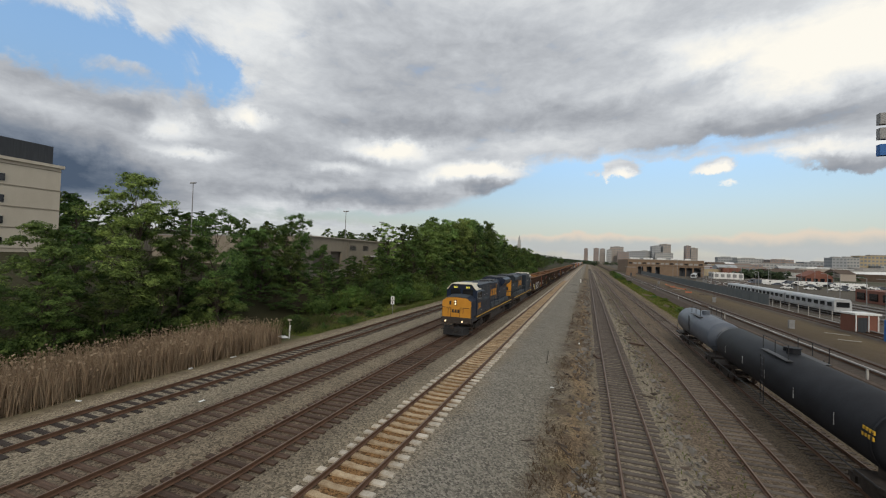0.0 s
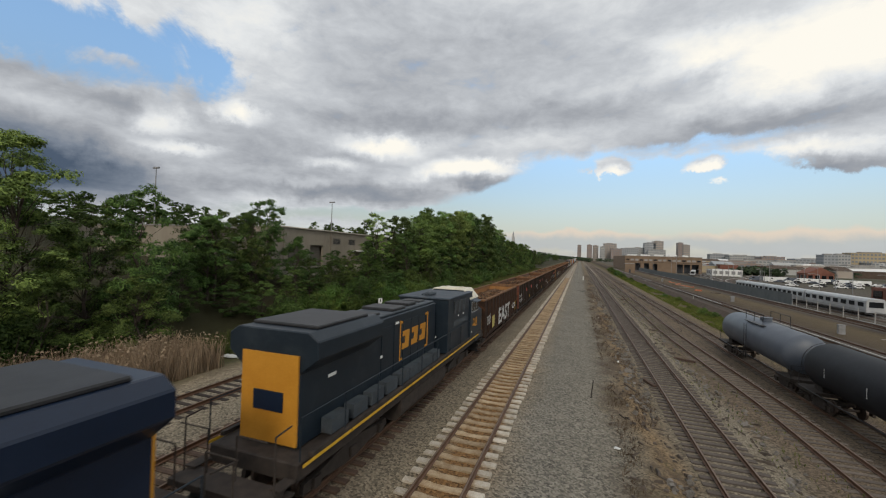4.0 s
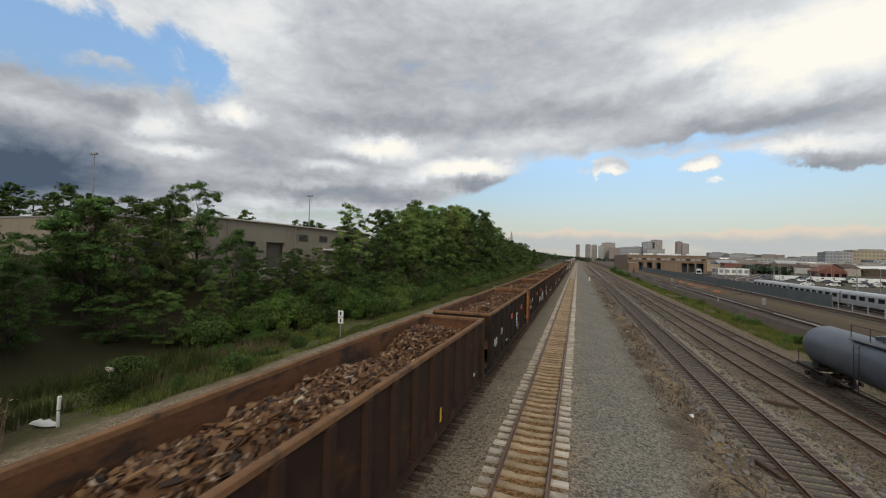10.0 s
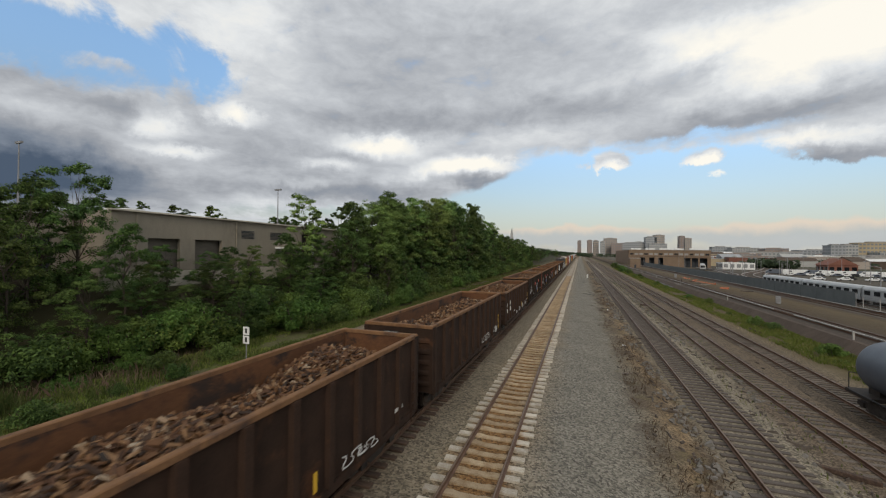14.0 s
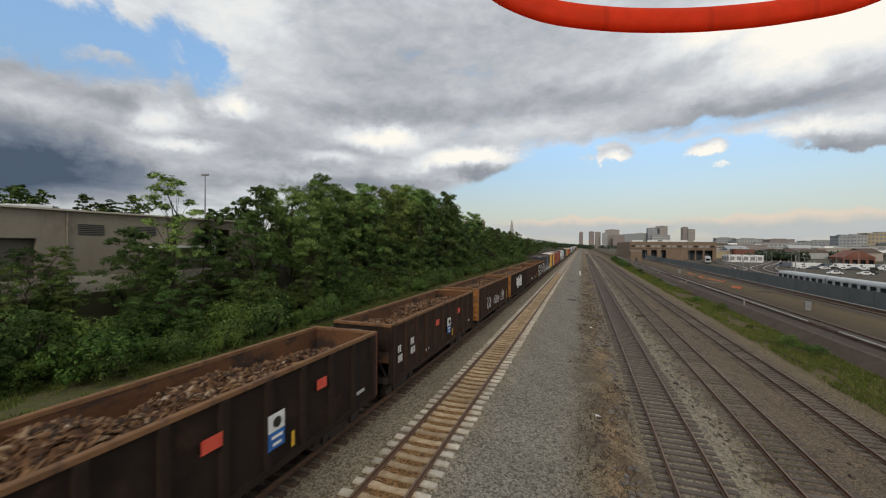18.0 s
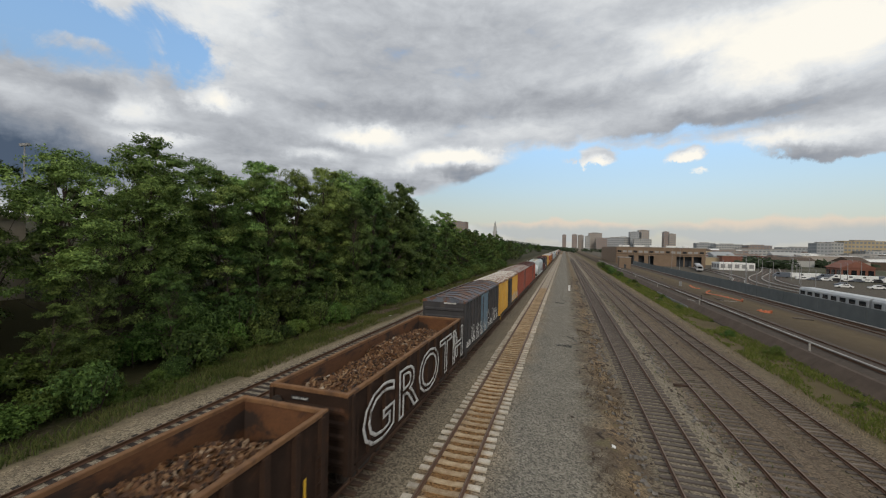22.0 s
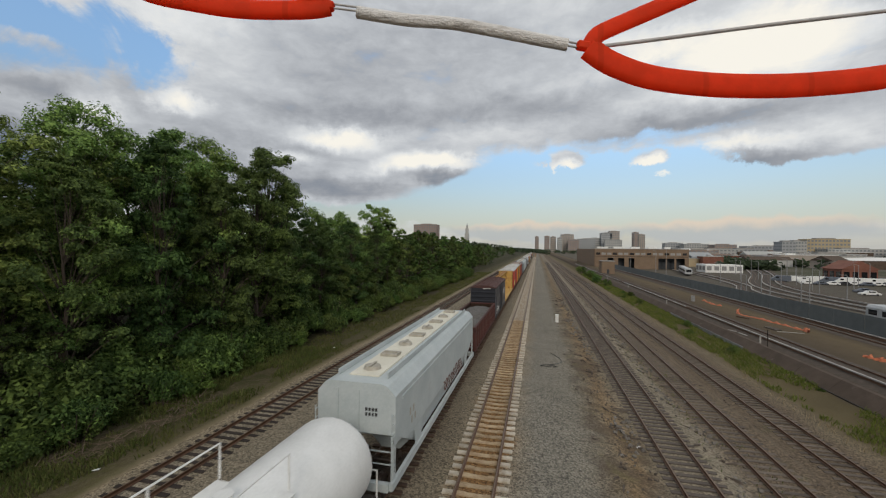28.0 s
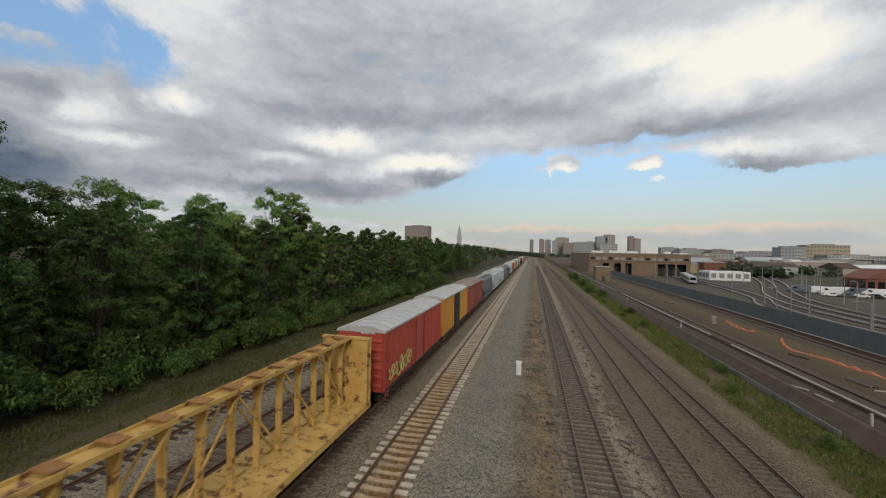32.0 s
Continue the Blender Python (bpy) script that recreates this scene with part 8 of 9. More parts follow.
def shop():
    t = thing("repair_shop", "long tan brick metro repair shop with dark bay doors", "building")
    y, top, base, lintel = 376.8, 9.8, -4.4, 3.8
    holes = [tuple(inyard(e, 0)[0] for e in h) for h in ((47, 51.5), (54.6, 59), (62, 66), (82.4, 87.4), (88.2, 93.2), (94.4, 100))]
    x = 33.2

    def pier(x0, x1, z0, z1):
        bm = BM()
        box(bm, (x0 + x1) / 2, y, (z0 + z1) / 2, x1 - x0, 0.5, z1 - z0)
        part("wall_panel", bm, M_TANBRICK, t)

    for a, b in holes:
        pier(x, a, base, top)
        pier(a, b, lintel, top)
        x = b
    pier(x, 90, base, top)
    for x in (33.2, 90):
        bm = BM()
        box(bm, x, y + 60.3, (top + base) / 2, 0.5, 120, top - base)
        part("side_wall", bm, M_TANBRICK, t)
    bm = BM()
    box(bm, 61.6, y + 60, top - 0.2, 56.4, 119, 0.3)
    part("roof", bm, M_GREYROOF, t)
    bm = BM()
    box(bm, 61.6, y - 0.1, top + 0.15, 57.6, 0.9, 0.3)
    part("coping", bm, M_PALECAP, t)
    bm = BM()
    box(bm, 61.6, y + 5, -0.3, 55.6, 0.3, 8.2)
    part("bay_interior", bm, M_DARKBOX, t)
    for k in range(14):
        bm = BM()
        box(bm, 36.5 + k * 3.5, y + 6 + (k % 3) * 7, top + 0.8, 2.2, 2.2, 1.5)
        bevel(bm, 0.1)
        part("roof_vent", bm, M_WHITE, t)
    for k in range(16):
        bm = BM()
        box(bm, 35.2 + k * 3.5, y - 0.22, 6.6, 2.6, 0.12, 1.5)
        part("high_window", bm, M_GREYROOF if k % 3 else M_GLASS, t)
    bm = BM()
    box(bm, 61.6, y - 0.24, 4.8, 56.4, 0.14, 0.35)
    part("string_course", bm, M_CONCWALL, t)
    b = thing("substation", "small tan flat-roofed block beside the line", "building")
    bm = BM()
    box(bm, 27.9, 297.6, 0.0, 5.8, 8, 7.6)
    part("wall", bm, M_TANBRICK, b)
    bm = BM()
    box(bm, 27.9, 297.6, 3.9, 6.2, 8.4, 0.3)
    part("roof", bm, M_GREYROOF, b)
    bm = BM()
    box(bm, 27.9, 293.56, -1.0, 1.1, 0.1, 2.1)
    part("door", bm, M_DARKBOX, b)


shop()


def pole(x, y, h, label="grey lamp post in the metro yard", arm=1.6):
    h *= 0.88
    t = thing("lamp_post", label, "lamp post", "yard lamp posts", m=pose(*inyard(x, y), -3.4))
    bm = BM()
    cyl(bm, (0, 0, -0.5), (0, 0, h), 0.14, 8, 0.08)
    part("pole", bm, M_POLE, t)
    bm = BM()
    tube(bm, [(0, 0, h - 0.1), (-arm * 0.6, 0, h + 0.2), (-arm, 0, h + 0.2)], 0.05)
    box(bm, -arm - 0.3, 0, h + 0.18, 0.7, 0.3, 0.12)
    part("lamp_head", bm, M_POLE, t)


for x, y, h in ((64, 244, 8.2), (49.8, 199, 8.0), (57, 209, 8.5), (68, 352, 15), (75, 300, 9), (88, 280, 9), (96, 330, 9.5), (110, 350, 10), (120, 330, 10), (132, 360, 10), (104, 300, 8), (60, 140, 9), (70, 120, 9.5), (86, 160, 9), (98, 200, 9.5), (112, 240, 9), (142, 300, 10), (150, 340, 10), (160, 380, 10)):
    pole(x, y, h)


for x, y, h in ((54.5, 232, 7.5), (57.5, 226, 8.0), (62.0, 252, 9.0), (90, 262, 8.0), (96, 276, 8.5), (84, 240, 7.5), (118, 290, 9), (126, 300, 9), (138, 312, 9.5), (104, 330, 9), (70, 380, 14), (112, 372, 10), (48, 402, 9), (60, 404, 9), (128, 352, 10), (146, 372, 10)):
    pole(x, y, h, "thin pale mast in the metro yard", 0.9)


def yard_clutter():
    """Cabinets, heaps of ties and cable drums about the metro tracks."""
    rnd2 = random.Random(8)
    for k in range(12):
        x, y = rnd2.choice((rnd2.uniform(28, 35), rnd2.uniform(72, 88))), rnd2.uniform(70, 300)
        z = ground_z(x, y)
        if k % 3 == 0:
            t = thing("relay_cabinet", "small grey trackside relay cabinet", "utility box", "trackside cabinets", m=pose(x, y, z, 0, 0, rnd2.uniform(-10, 10)))
            bm = BM()
            box(bm, 0, 0, 0.6, 0.7, 0.5, 1.2)
            bevel(bm, 0.03)
            part("cabinet", bm, M_POLE, t)
            bm = BM()
            box(bm, 0, 0, 1.23, 0.8, 0.6, 0.06)
            part("lid", bm, M_POLE, t)
        else:
            t = thing("tie_stack", "low stack of old wooden ties on bare ground", "timber", "stacked ties", m=pose(x, y, z, 0, 0, rnd2.uniform(0, 180)))
            for j in range(3):
                bm = BM()
                box(bm, (j - 1) * 0.3 + rnd2.uniform(-0.05, 0.05), rnd2.uniform(-0.2, 0.2), 0.1, 0.24, 2.5, 0.18, 0, 0, rnd2.uniform(-5, 5))
                part("tie", bm, M_WOODTIE, t)


yard_clutter()
w = thing("marker_rod", "thin dark steel rod beside the metro track", "rod")
bm = BM()
cyl(bm, (21.6, 148.6, -2.0), (21.6, 148.6, 0.2), 0.05, 6)
part("rod", bm, M_DARKMETAL, w)
for x, y, rz, L in ((22.2, 159.0, 30, 1.6), (22.6, 156.5, 8, 1.8), (30.0, 160.0, 80, 3.0), (33.5, 72.0, 60, 2.6), (32.0, 66.0, 80, 2.2)):
    bd = thing("fallen_board", "pale fallen cover board on dark ground", "board", "fallen boards", m=pose(x, y, ground_z(x, y) + 0.08, 0, 6, rz))
    bm = BM()
    box(bm, 0, 0, 0, 0.26, L, 0.08)
    bevel(bm, 0.01)
    part("board", bm, M_PALECAP, bd)


def mast():
    t = thing("light_mast", "tall steel light mast with lamps and a blue base", "lamp post", m=pose(37.9, 69.0, -2.4))
    bm = BM()
    cyl(bm, (0, 0, -0.3), (0, 0, 35), 0.8, 14, 0.4)
    part("mast", bm, M_POLE, t)
    bm = BM()
    cyl(bm, (0, 0, 0), (0, 0, 3.0), 0.88, 14, 0.84)
    part("base_sleeve", bm, M_BLUESIGN, t, "blue painted base")
    for k, z in enumerate((29.8, 27.8, 25.6)):
        bm = BM()
        box(bm, -1.2, 0, z, 1.0, 0.8, 1.5)
        part("lamp_head", bm, M_POLE if k < 2 else M_BLUESIGN, t)
    h = thing("trackside_hut", "small brown hut with white frames beside the line", "hut", m=pose(38.9, 78.0, -2.4, 0, 0, 12))
    bm = BM()
    box(bm, 0, 0, 1.4, 3.0, 2.6, 2.8)
    part("wall", bm, M_REDBRICK, h)
    bm = BM()
    box(bm, 0, 0, 2.9, 3.5, 3.1, 0.25)
    part("roof", bm, M_WHITE, h)
    bm = BM()
    box(bm, -0.6, -1.32, 1.3, 1.3, 0.06, 2.2)
    part("door", bm, M_DARKBOX, h)
    for x in (-1.45, 0.2, 1.45):
        bm = BM()
        box(bm, x, -1.34, 1.4, 0.12, 0.08, 2.8)
        part("white_frame", bm, M_WHITE, h)


mast()


def van(x, y, yaw, mat, label, big=False):
    t = thing("van" if big else "car", label, "van" if big else "car", "vehicles parked at the metro yard", m=pose(*inyard(x, y), -3.6, 0, 0, yaw))
    L, W, H = (6.5, 2.1, 2.7) if big else (4.6, 1.8, 1.5)
    bm = BM()
    if big:
        prism(bm, [(-L / 2, 0.45), (-L / 2, H), (L * 0.22, H), (L * 0.34, H * 0.72), (L / 2, H * 0.5), (L / 2, 0.45)], -W / 2, W / 2, "x")
    else:
        prism(bm, [(-L / 2, 0.35), (-L / 2, 0.85), (-L * 0.34, 0.95), (-L * 0.24, H), (L * 0.12, H), (L * 0.26, 0.95), (L / 2, 0.8), (L / 2, 0.35)], -W / 2, W / 2, "x")
    bevel(bm, 0.06)
    part("body", bm, mat, t)
    for sx in (-1, 1):
        bm = BM()
        box(bm, sx * (W / 2 + 0.005), L * (0.2 if big else -0.05), H * 0.72 if big else 1.2, 0.02, L * (0.16 if big else 0.32), H * 0.22 if big else 0.35)
        part("window", bm, M_GLASS, t)
        for sy in (-0.3, 0.32):
            bm = BM()
            cyl(bm, (sx * (W / 2 - 0.12), L * sy, 0.33), (sx * (W / 2 + 0.02), L * sy, 0.33), 0.33, 14)
            part("wheel", bm, M_BLACK, t)


rnd = random.Random(4)
for k in range(12):
    van(109 + k * 4.4, 322 + rnd.uniform(-2, 2) - k * 1.4, 80 + rnd.uniform(-6, 6), M_WHITE if k % 4 else M_GTANK, "white van parked at the metro yard" if k % 4 else "grey van parked at the metro yard", True)
for k in range(14):
    van(112 + k * 4.2, 306 + rnd.uniform(-2, 2), 85 + rnd.uniform(-5, 5), (M_WHITE, M_GTANK, M_WHITE, M_BLACK)[k % 4], "car parked at the metro yard")
for k in range(16):
    van(104 + k * 5.0, 262 + rnd.uniform(-6, 6) + 4 * (k % 2), 80 + rnd.uniform(-5, 5), (M_WHITE, M_GTANK, M_WHITE, M_BLACK)[k % 4], "car parked at the metro yard")


def block(x, y, w, d, z0, z1, mat, label, rows, cols, name="city_building", win=M_GLASS, roof=True, both=True):
    """A far building with a grid of windows on the two faces that show."""
    t = thing(name, label, "building", "buildings of the town")
    bm = BM()
    box(bm, x, y + d / 2, (z0 + z1) / 2, w, d, z1 - z0)
    part("wall", bm, mat, t)
    fh, fw = (z1 - z0) / rows, w / cols
    bm = BM()
    n = max(2, int(d / fw))
    for r in range(rows):
        z = z0 + (r + 0.55) * fh
        for c in range(cols):
            box(bm, x - w / 2 + (c + 0.5) * fw, y - 0.05, z, fw * 0.62, 0.3, fh * 0.5)
        if both:
            for c in range(n):
                box(bm, x - w / 2 - 0.05, y + (c + 0.5) * d / n, z, 0.3, d / n * 0.62, fh * 0.5)
    tagged(part("window_grid", bm, win, t), kind="stuff")
    if roof:
        bm = BM()
        box(bm, x, y + d / 2, z1 + 1.2, w * 0.45, d * 0.5, 2.4)
        part("roof_plant", bm, M_GREYROOF, t)
        bm = BM()
        box(bm, x, y + d / 2, z1 + 0.2, w + 0.8, d + 0.8, 0.5)
        part("parapet", bm, mat, t)


# distance haze is mixed into the base colours of these facades
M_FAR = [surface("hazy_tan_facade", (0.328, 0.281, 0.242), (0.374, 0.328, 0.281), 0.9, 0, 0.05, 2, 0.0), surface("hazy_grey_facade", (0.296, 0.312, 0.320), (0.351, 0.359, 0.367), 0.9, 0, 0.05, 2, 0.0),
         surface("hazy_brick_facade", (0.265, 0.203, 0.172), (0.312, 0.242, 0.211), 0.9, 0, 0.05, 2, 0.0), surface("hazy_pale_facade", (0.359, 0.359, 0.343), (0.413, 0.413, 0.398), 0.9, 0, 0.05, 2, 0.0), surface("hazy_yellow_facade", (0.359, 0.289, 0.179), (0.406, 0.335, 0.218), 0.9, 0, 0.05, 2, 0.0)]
# glass paled by the same painted haze
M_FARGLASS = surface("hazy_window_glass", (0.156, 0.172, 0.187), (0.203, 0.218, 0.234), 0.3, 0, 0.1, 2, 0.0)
CITY = [(-6, 1500, 13, 16, 51, 2, 12, 3), (28, 1480, 17, 30, 52, 2, 9, 4), (49, 1500, 18, 30, 51, 0, 9, 4), (70, 1470, 15, 30, 47, 3, 9, 4), (96, 1500, 42, 40, 59, 0, 11, 8), (112, 1450, 34, 30, 40, 2, 7, 7),
        (158, 1500, 56, 40, 44, 1, 8, 9), (188, 1520, 38, 40, 47, 3, 8, 6), (222, 1500, 34, 40, 64, 1, 12, 7), (247, 1500, 30, 40, 70, 0, 13, 6), (236, 1460, 52, 20, 40, 3, 7, 9), (313, 1500, 15, 30, 66, 2, 12, 3), (329, 1500, 22, 30, 59, 0, 11, 4),
        (420, 1300, 60, 40, 26, 3, 6, 10), (380, 1350, 46, 30, 29, 1, 6, 7), (470, 1250, 50, 40, 24, 2, 5, 8), (540, 1200, 90, 40, 20, 1, 4, 12)]
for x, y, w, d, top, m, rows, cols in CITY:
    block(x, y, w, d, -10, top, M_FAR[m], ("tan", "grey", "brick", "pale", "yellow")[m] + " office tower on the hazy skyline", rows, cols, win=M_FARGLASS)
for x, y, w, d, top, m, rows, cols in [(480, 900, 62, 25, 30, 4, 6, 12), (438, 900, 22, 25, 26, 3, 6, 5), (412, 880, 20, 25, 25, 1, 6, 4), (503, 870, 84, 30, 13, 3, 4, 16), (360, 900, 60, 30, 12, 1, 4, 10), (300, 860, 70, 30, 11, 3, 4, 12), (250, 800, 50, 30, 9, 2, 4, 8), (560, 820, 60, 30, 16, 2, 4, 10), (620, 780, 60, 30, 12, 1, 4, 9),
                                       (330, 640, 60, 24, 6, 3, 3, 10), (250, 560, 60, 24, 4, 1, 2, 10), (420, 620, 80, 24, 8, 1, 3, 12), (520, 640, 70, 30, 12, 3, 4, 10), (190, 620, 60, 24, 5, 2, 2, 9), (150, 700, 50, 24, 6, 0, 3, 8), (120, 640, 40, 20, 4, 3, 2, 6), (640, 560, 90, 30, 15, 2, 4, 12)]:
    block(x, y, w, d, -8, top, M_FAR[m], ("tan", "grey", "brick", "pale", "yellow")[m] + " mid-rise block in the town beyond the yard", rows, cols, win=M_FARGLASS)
block(100.0, 352, 19, 14, -3.6, 1.2, M_WHITE, "white single-storey prefabricated building by the yard", 1, 5, "prefab_building", M_POLE, False)
block(133.0, 304.6, 13, 12, -3.8, 1.6, M_REDBRICK, "red brick yard building with a pitched roof", 1, 4, "brick_building", M_GLASS, False)
bm = BM()
prism(bm, [(126, 1.6), (133.0, 5.4), (140, 1.6)], 304.2, 317.2, "y")
hip = thing("brick_roof", "dark red pitched roof of a brick building", "roof")
part("pitched_roof", bm, M_REDBRICK, hip)
block(131.8, 139, 97, 30, -4, 0.5, M_REDBRICK, "long low brick hall with a flat brown roof", 1, 18, "brick_hall", M_GLASS, False)
block(180, 187.6, 105, 35, -4, 1.5, M_TANBRICK, "long low tan hall with a pale flat roof", 1, 18, "tan_hall", M_GLASS, False)
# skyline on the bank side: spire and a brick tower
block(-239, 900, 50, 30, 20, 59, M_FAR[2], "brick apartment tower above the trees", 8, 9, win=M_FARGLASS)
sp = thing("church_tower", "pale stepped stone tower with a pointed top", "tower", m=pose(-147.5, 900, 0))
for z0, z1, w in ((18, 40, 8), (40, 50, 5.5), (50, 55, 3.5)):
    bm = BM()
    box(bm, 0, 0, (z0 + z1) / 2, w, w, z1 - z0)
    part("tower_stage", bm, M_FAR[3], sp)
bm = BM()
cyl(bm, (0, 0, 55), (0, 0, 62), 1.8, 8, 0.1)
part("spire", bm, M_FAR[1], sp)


M_FARLEAF = leafy("far_tree_leaves", (0.020, 0.029, 0.017), (0.042, 0.058, 0.031), (0.075, 0.098, 0.050))


def low_sheds():
    """Sheds and low offices scattered between the yard and the skyline."""
    rnd = random.Random(61)
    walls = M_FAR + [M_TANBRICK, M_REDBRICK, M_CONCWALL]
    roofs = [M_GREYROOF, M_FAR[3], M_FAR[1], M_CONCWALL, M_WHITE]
    for k in range(46):
        y = rnd.uniform(430, 980)
        x = rnd.uniform(60, 200) + (y - 400) * rnd.uniform(0.1, 0.85)
        w, d, h = rnd.uniform(12, 44), rnd.uniform(9, 20), rnd.uniform(4.5, 10.5) * (1.0 + (y - 430) / 900)
        z = ground_z(x, y) - 1.0
        i = rnd.randrange(len(walls))
        t = thing("low_shed", "low " + ("tan", "grey", "brick", "pale", "yellow", "tan brick", "red brick", "brown")[i] + " shed among trees beyond the yard", "building", "low sheds of the town", m=pose(x, y, z, 0, 0, rnd.uniform(-12, 12)))
        bm = BM()
        box(bm, 0, 0, h / 2, w, d, h)
        part("wall", bm, walls[i], t)
        bm = BM()
        if k % 3:
            box(bm, 0, 0, h + 0.2, w + 0.8, d + 0.8, 0.4)
            box(bm, rnd.uniform(-0.3, 0.3) * w, 0, h + 0.9, w * 0.14, d * 0.3, 1.2)
        else:
            prism(bm, [(-d / 2 - 0.4, h), (0, h + d * 0.2), (d / 2 + 0.4, h)], -w / 2 - 0.4, w / 2 + 0.4, "x")
        part("roof", bm, roofs[rnd.randrange(5)], t)


low_sheds()


def far_woods():
    """Bands of far tree crowns between the roofs."""
    rng = np.random.default_rng(77)
    cs = []
    for x0, x1, y0, y1, n, h in ((90, 700, 430, 1100, 900, 7), (-700, -90, 500, 1500, 500, 14), (-90, 20, 900, 2200, 260, 9), (20, 900, 1100, 2200, 700, 10), (118, 150, 395, 420, 26, 6), (90, 240, 480, 560, 90, 6)):
        xs, ys = rng.uniform(x0, x1, n), rng.uniform(y0, y1, n)
        for x, y in zip(xs, ys):
            r = rng.uniform(2.5, 5.5) * (1 + y / 1500)
            z = ground_z(float(x), float(y))
            m = 26
            d = rng.normal(0, 1, (m, 3))
            d /= np.linalg.norm(d, axis=1)[:, None]
            cs.append(np.array([x, y, z + h * 0.45]) + d * np.array([r, r, h * 0.5]) * rng.uniform(0.6, 1, m)[:, None])
    P = np.concatenate(cs)
    me = leaf_mesh("far_woods", P, np.tile(np.array([0.0, -0.3, 0.5]), (len(P), 1)), 2.2, rng, M_FARLEAF)
    tagged(new("far_woods", me), "far green tree crowns scattered through the town", "trees", kind="stuff")


far_woods()

# ---- the drone's own orange propeller guard, carried just ahead of the lens ----
def thin_plastic(name, color):
    """Thin bright plastic that lets the sky through."""
    m = bpy.data.materials.new(name)
    m.use_nodes = True
    N = Nodes(m.node_tree)
    vec = N.add("ShaderNodeTexCoord").outputs["Object"]
    w = N.noise(vec, 60.0, 4.0, 0.6)
    seam = N.step(N.math("ABSOLUTE", N.math("SUBTRACT", N.math("FRACT", N.math("MULTIPLY", N.add("ShaderNodeSeparateXYZ", {0: vec}).outputs[0], 15.0)), 0.5)), 0.035, 0.02)
    col = N.mix(N.step(w, 0.3, 0.7), color, tuple(c * 0.86 for c in color))
    col = N.mix(N.math("MULTIPLY", seam, 0.35), col, tuple(c * 0.6 for c in color))
    d = N.add("ShaderNodeBsdfPrincipled", {"Base Color": col, "Roughness": 0.55, "Specular IOR Level": 0.15})
    t = N.add("ShaderNodeBsdfTranslucent", {"Color": col})
    mx = N.add("ShaderNodeMixShader", {0: 0.55, 1: d.outputs[0], 2: t.outputs[0]})
    N.add("ShaderNodeOutputMaterial", {"Surface": mx.outputs[0]})
    return m


M_GUARD = thin_plastic("orange_guard_plastic", (0.95, 0.085, 0.022))
M_WRAP = surface("white_wrapped_cable", (0.62, 0.60, 0.58), (0.78, 0.77, 0.75), 0.7, 0, 60, 300, 0.4, (0.42, 0.39, 0.36), 0.5, 0.75, 25.0, stretch=(1, 3, 3))
M_WIRE = surface("grey_wire", (0.34, 0.33, 0.32), (0.48, 0.47, 0.46), 0.6, 0, 60, 300, 0.1)
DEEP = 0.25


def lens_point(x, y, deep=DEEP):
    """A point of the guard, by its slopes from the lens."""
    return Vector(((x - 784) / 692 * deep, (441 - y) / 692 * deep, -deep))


def spline(pts, n=8):
    out = []
    for k in range(len(pts) - 1):
        p0, p1, p2, p3 = (pts[max(0, min(len(pts) - 1, k + j))] for j in (-1, 0, 1, 2))
        for i in range(n):
            u = i / n
            out.append(0.5 * (2 * p1 + (p2 - p0) * u + (2 * p0 - 5 * p1 + 4 * p2 - p3) * u * u + (3 * p1 - p0 - 3 * p2 + p3) * u ** 3))
    return out + [pts[-1]]


def ribbon(name, pts, tall, thick, mat, parent, label=""):
    """A flat band swept along points, standing across the view."""
    path = spline(pts)
    vs, fs, n = [], [], 8
    for k, p in enumerate(path):
        d = (path[min(k + 1, len(path) - 1)] - path[max(k - 1, 0)]).normalized()
        up = Vector((-d.y, d.x, 0)).normalized()
        side = d.cross(up)
        for i in range(n):
            a = 2 * math.pi * (i + 0.5) / n
            c, q = math.cos(a), math.sin(a)
            r = (abs(c) ** 4 + abs(q) ** 4) ** -0.25
            vs.append(tuple(p + up * (c * r * tall / 2) + side * (q * r * thick / 2)))
    for k in range(len(path) - 1):
        for i in range(n):
            fs.append((k * n + i, k * n + (i + 1) % n, (k + 1) * n + (i + 1) % n, (k + 1) * n + i))
    fs += [tuple(range(n))[::-1], tuple((len(path) - 1) * n + i for i in range(n))]
    me = bpy.data.meshes.new(name)
    me.from_pydata(vs, [], fs)
    me.materials.append(mat)
    for f in me.polygons:
        f.use_smooth = True
    return place(name, me, parent, None, label)


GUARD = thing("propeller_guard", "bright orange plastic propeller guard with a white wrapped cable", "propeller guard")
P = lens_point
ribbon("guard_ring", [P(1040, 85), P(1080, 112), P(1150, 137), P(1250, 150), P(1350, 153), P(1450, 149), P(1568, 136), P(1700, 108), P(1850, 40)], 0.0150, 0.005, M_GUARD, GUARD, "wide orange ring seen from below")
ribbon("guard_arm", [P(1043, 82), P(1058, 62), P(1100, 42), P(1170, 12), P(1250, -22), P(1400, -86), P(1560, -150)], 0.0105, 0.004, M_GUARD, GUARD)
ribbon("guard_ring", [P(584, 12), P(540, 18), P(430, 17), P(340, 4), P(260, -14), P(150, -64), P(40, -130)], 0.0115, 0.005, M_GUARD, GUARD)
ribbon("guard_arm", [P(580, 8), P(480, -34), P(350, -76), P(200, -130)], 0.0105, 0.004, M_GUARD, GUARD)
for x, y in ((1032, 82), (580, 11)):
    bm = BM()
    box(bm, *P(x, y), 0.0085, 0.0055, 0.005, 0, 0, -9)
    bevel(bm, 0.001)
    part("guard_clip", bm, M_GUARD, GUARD)
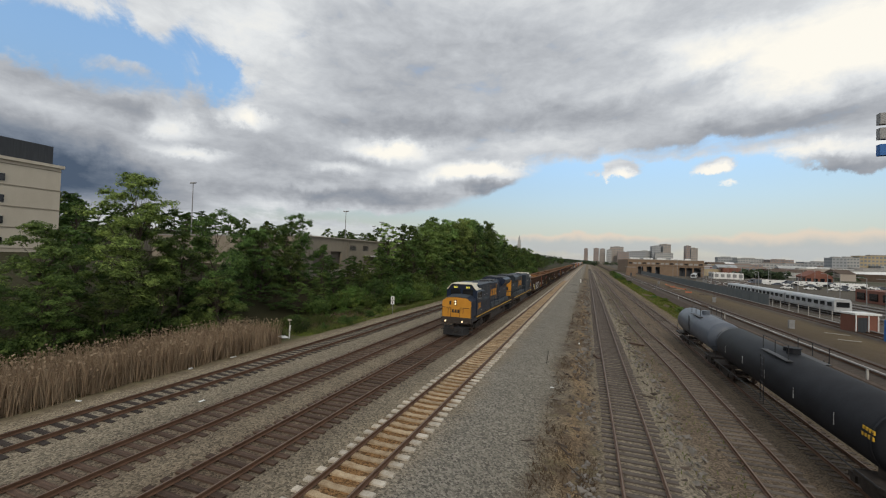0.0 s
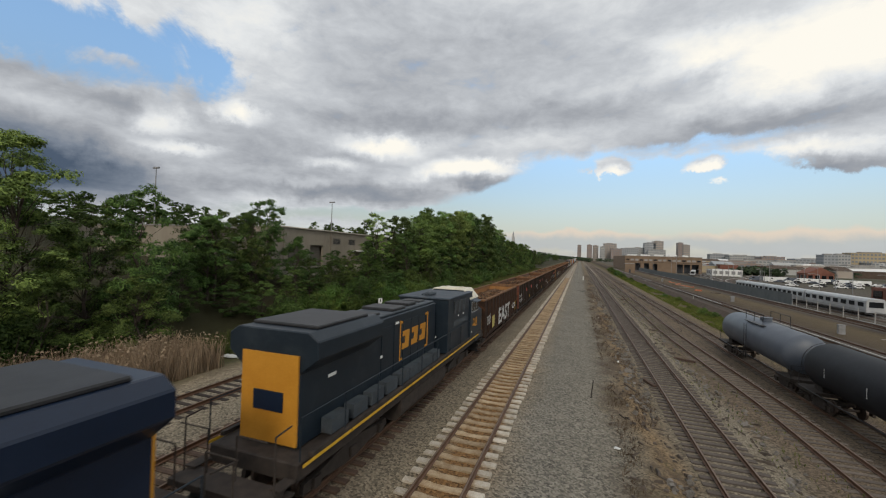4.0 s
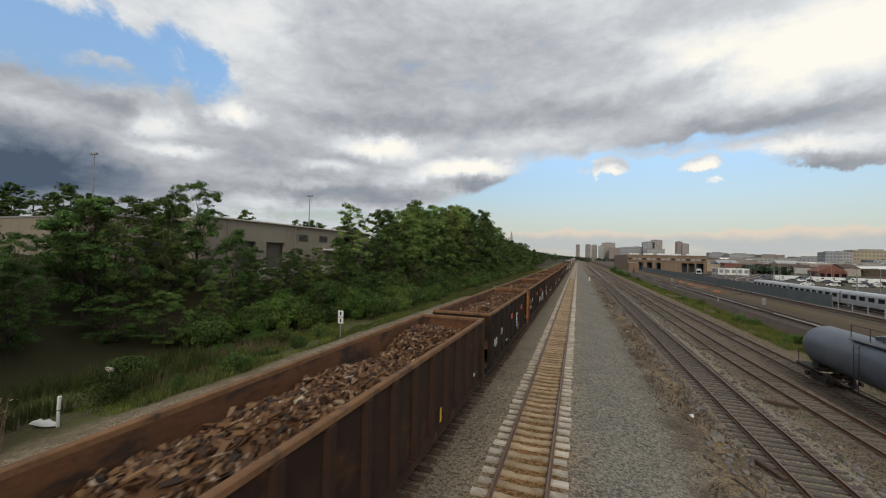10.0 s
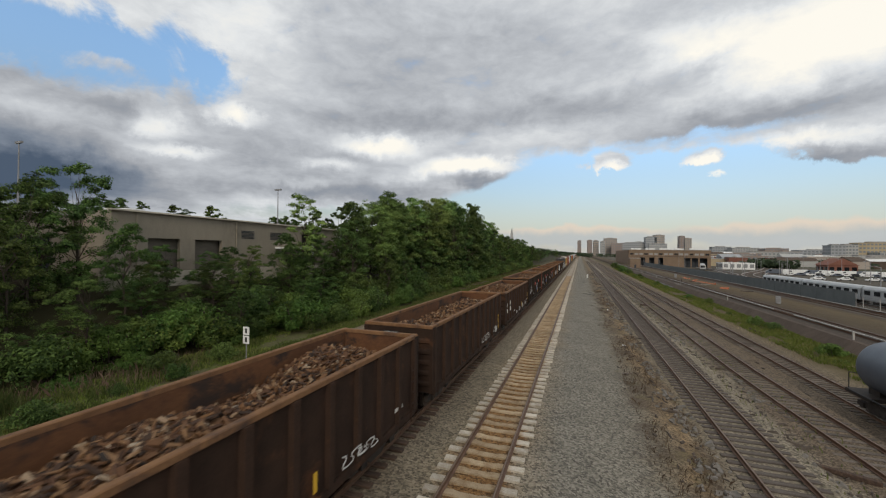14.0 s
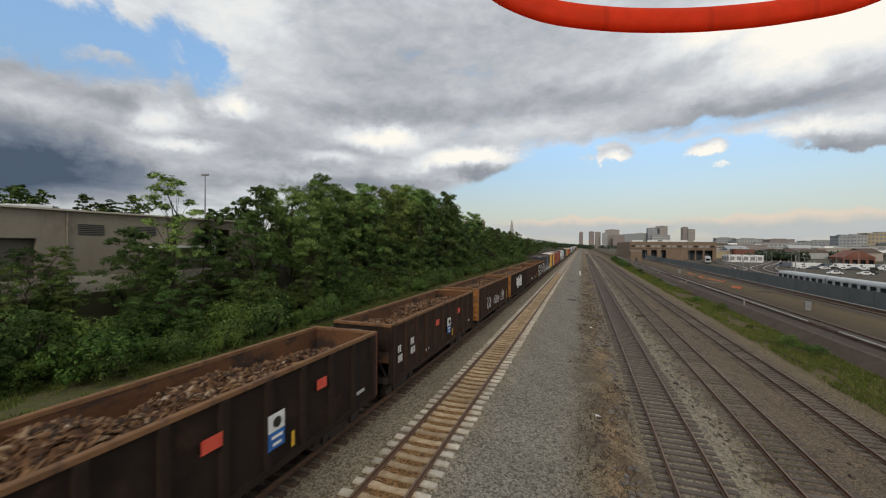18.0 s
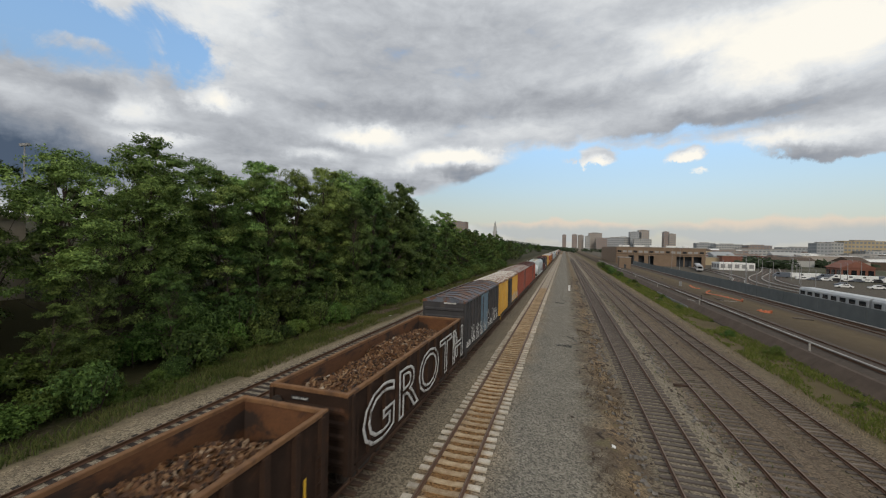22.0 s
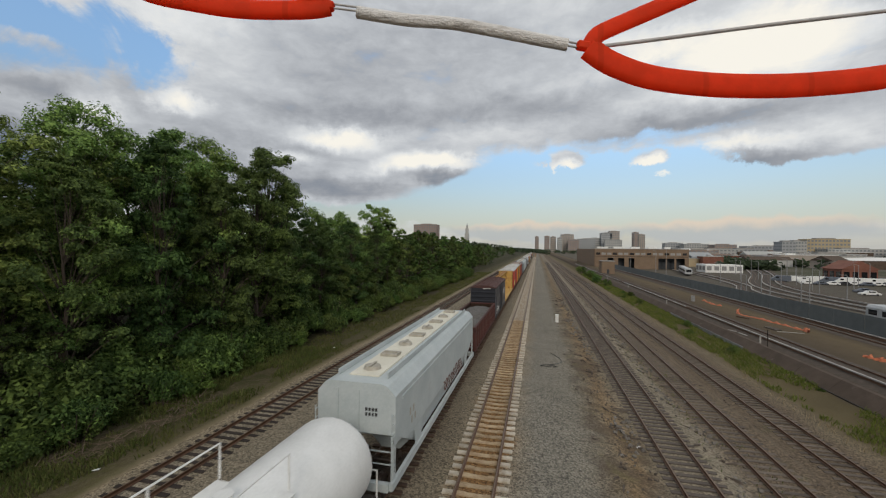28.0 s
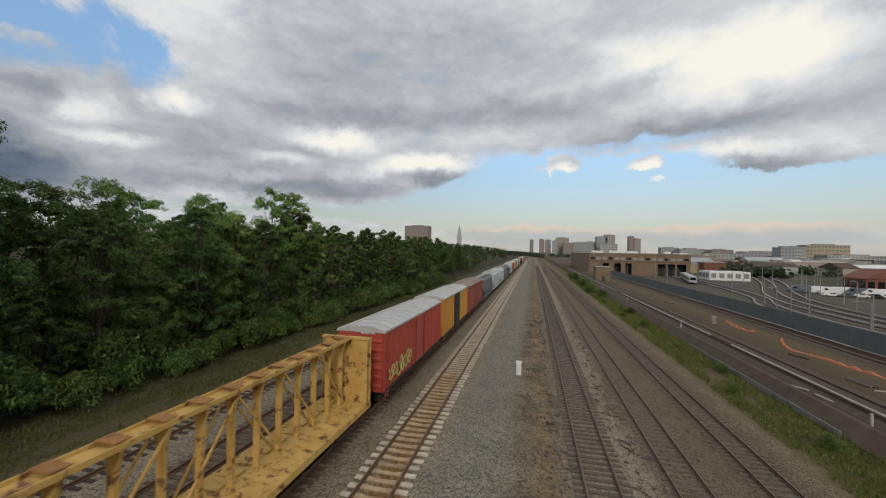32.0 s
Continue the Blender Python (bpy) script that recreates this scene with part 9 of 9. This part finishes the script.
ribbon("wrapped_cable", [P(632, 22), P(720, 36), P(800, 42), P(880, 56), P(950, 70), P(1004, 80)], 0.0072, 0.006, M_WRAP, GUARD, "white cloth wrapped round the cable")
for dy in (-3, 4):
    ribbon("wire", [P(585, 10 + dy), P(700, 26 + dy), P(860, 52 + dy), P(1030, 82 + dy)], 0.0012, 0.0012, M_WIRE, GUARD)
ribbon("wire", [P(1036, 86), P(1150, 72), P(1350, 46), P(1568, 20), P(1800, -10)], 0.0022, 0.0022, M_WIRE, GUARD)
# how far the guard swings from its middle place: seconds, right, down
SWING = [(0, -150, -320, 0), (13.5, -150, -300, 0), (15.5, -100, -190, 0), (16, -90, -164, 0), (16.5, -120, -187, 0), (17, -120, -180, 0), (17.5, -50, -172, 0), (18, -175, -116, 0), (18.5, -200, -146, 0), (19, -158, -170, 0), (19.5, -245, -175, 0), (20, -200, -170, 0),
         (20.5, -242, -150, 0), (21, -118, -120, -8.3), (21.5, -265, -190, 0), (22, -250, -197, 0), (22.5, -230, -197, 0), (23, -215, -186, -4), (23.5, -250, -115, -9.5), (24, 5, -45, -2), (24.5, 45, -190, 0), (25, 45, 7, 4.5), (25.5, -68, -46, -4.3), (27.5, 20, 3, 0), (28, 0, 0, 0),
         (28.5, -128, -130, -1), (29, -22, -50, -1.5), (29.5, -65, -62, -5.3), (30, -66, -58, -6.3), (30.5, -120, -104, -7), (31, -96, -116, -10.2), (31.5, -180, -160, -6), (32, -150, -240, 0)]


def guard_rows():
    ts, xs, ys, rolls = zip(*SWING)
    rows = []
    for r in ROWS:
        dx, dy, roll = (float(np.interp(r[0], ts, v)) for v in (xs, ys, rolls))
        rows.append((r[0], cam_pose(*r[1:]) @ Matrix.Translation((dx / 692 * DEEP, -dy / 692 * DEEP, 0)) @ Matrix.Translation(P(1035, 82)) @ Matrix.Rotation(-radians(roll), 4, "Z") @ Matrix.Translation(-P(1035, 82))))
    return rows

# ---- tracks: rails and ties ----
def rail_mesh(k, side):
    prof = [(-0.07, -0.17), (0.07, -0.17), (0.07, -0.155), (0.012, -0.13), (0.012, -0.045), (0.036, -0.035), (0.036, -0.003), (0.02, 0.0), (-0.02, 0.0), (-0.036, -0.003), (-0.036, -0.035), (-0.012, -0.045), (-0.012, -0.13), (-0.07, -0.155)]
    ys = [-420, -100, -20] + list(range(0, 64, 6)) + [72, 80, 92, 140, 165, 220, 400, 800, 1600]
    vs, fs, n = [], [], len(prof)
    for y in ys:
        cx, cz = track_x(k, y) + side * 0.7525, track_z(k, y)
        vs += [(cx + a, y, cz + b) for a, b in prof]
    for j in range(len(ys) - 1):
        for i in range(n):
            fs.append((j * n + i, j * n + (i + 1) % n, (j + 1) * n + (i + 1) % n, (j + 1) * n + i))
    me = bpy.data.meshes.new("rail")
    me.from_pydata(vs, [], fs)
    me.materials.append(M_RAIL)
    me.materials.append(M_RAILTOP)
    for i, p in enumerate(me.polygons):
        p.material_index = 1 if i % n == 7 else 0
    return me


def tie_mesh(concrete, mat):
    bm = BM()
    if concrete:
        prism(bm, [(-1.30, -0.17), (-0.45, -0.17), (-0.3, -0.20), (0.3, -0.20), (0.45, -0.17), (1.30, -0.17), (1.32, -0.36), (-1.32, -0.36)], -0.13, 0.13, "y")
    else:
        box(bm, 0, 0, -0.255, 2.6, 0.225, 0.17)
    return mesh_of("tie", bm, mat)


def build_track(k, mat, pitch, y0, y1, concrete=False, far=420, label=""):
    t = thing("railway_track", label, "railway track", "parallel railway tracks", "structure")
    for side in (-1, 1):
        place("rail", rail_mesh(k, side), t)
    me = tie_mesh(concrete, mat)
    rnd = random.Random(k)
    y, n, rest = y0, 0, []
    while y < far:
        m = pose(track_x(k, y) + rnd.uniform(-0.05, 0.05), y + rnd.uniform(-0.03, 0.03), track_z(k, y) + rnd.uniform(-0.012, 0.004), 0, 0, rnd.uniform(-1.2, 1.2))
        if n < 234 and y < y1:
            place("tie", me, t, m)
            n += 1
        else:
            rest.append(m)
        y += pitch
    vs, fs = [], []
    base = [v.co.copy() for v in me.vertices]
    polys = [tuple(p.vertices) for p in me.polygons]
    for m in rest:
        q = len(vs)
        vs += [tuple(m @ v) for v in base]
        fs += [tuple(q + i for i in p) for p in polys]
    far_me = bpy.data.meshes.new("distant_ties")
    far_me.from_pydata(vs, [], fs)
    far_me.materials.append(mat)
    ob = place("distant_ties", far_me, t)
    ob["kind"] = "stuff"


build_track(0, M_GREYTIE, 0.558, -4.0, 170, label="track with dark ties level with pale gravel beside the verge")
build_track(1, M_BROWNTIE, 0.54, -4.0, 160, label="track with dark brown ties and worn rails")
build_track(2, M_BROWNTIE, 0.54, -4.0, 160, label="main track with dark brown ties under the train")
build_track(3, M_CONC, 0.62, 4.0, 190, True, 560, label="track with pale concrete ties and rusty rails")
build_track(4, M_DARKTIE, 0.53, 4.0, 170, label="old yard track with weathered grey wooden ties")
build_track(5, M_WOODTIE, 0.55, 4.0, 170, label="old yard track sunk in dark ballast")
build_track(6, M_WOODTIE, 0.55, 4.0, 170, label="old yard track beside the grass verge")


def motions():
    """The train rolls past, every car at the same pace."""
    times = [0, 1, 2, 3, 4, 5, 6, 7, 8, 9, 10, 11, 12, 13, 14, 15, 16, 17, 18, 19, 20, 21, 22, 23, 24, 25, 26, 27, 28, 29, 30, 31, 32]
    for ob, s in MOVERS:
        size = ob.scale.copy()
        walk(ob, [(t, pose(TRAIN_X, NOSE + s - rolled(t), 0)) for t in times])
        ob.scale = size
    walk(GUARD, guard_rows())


motions()
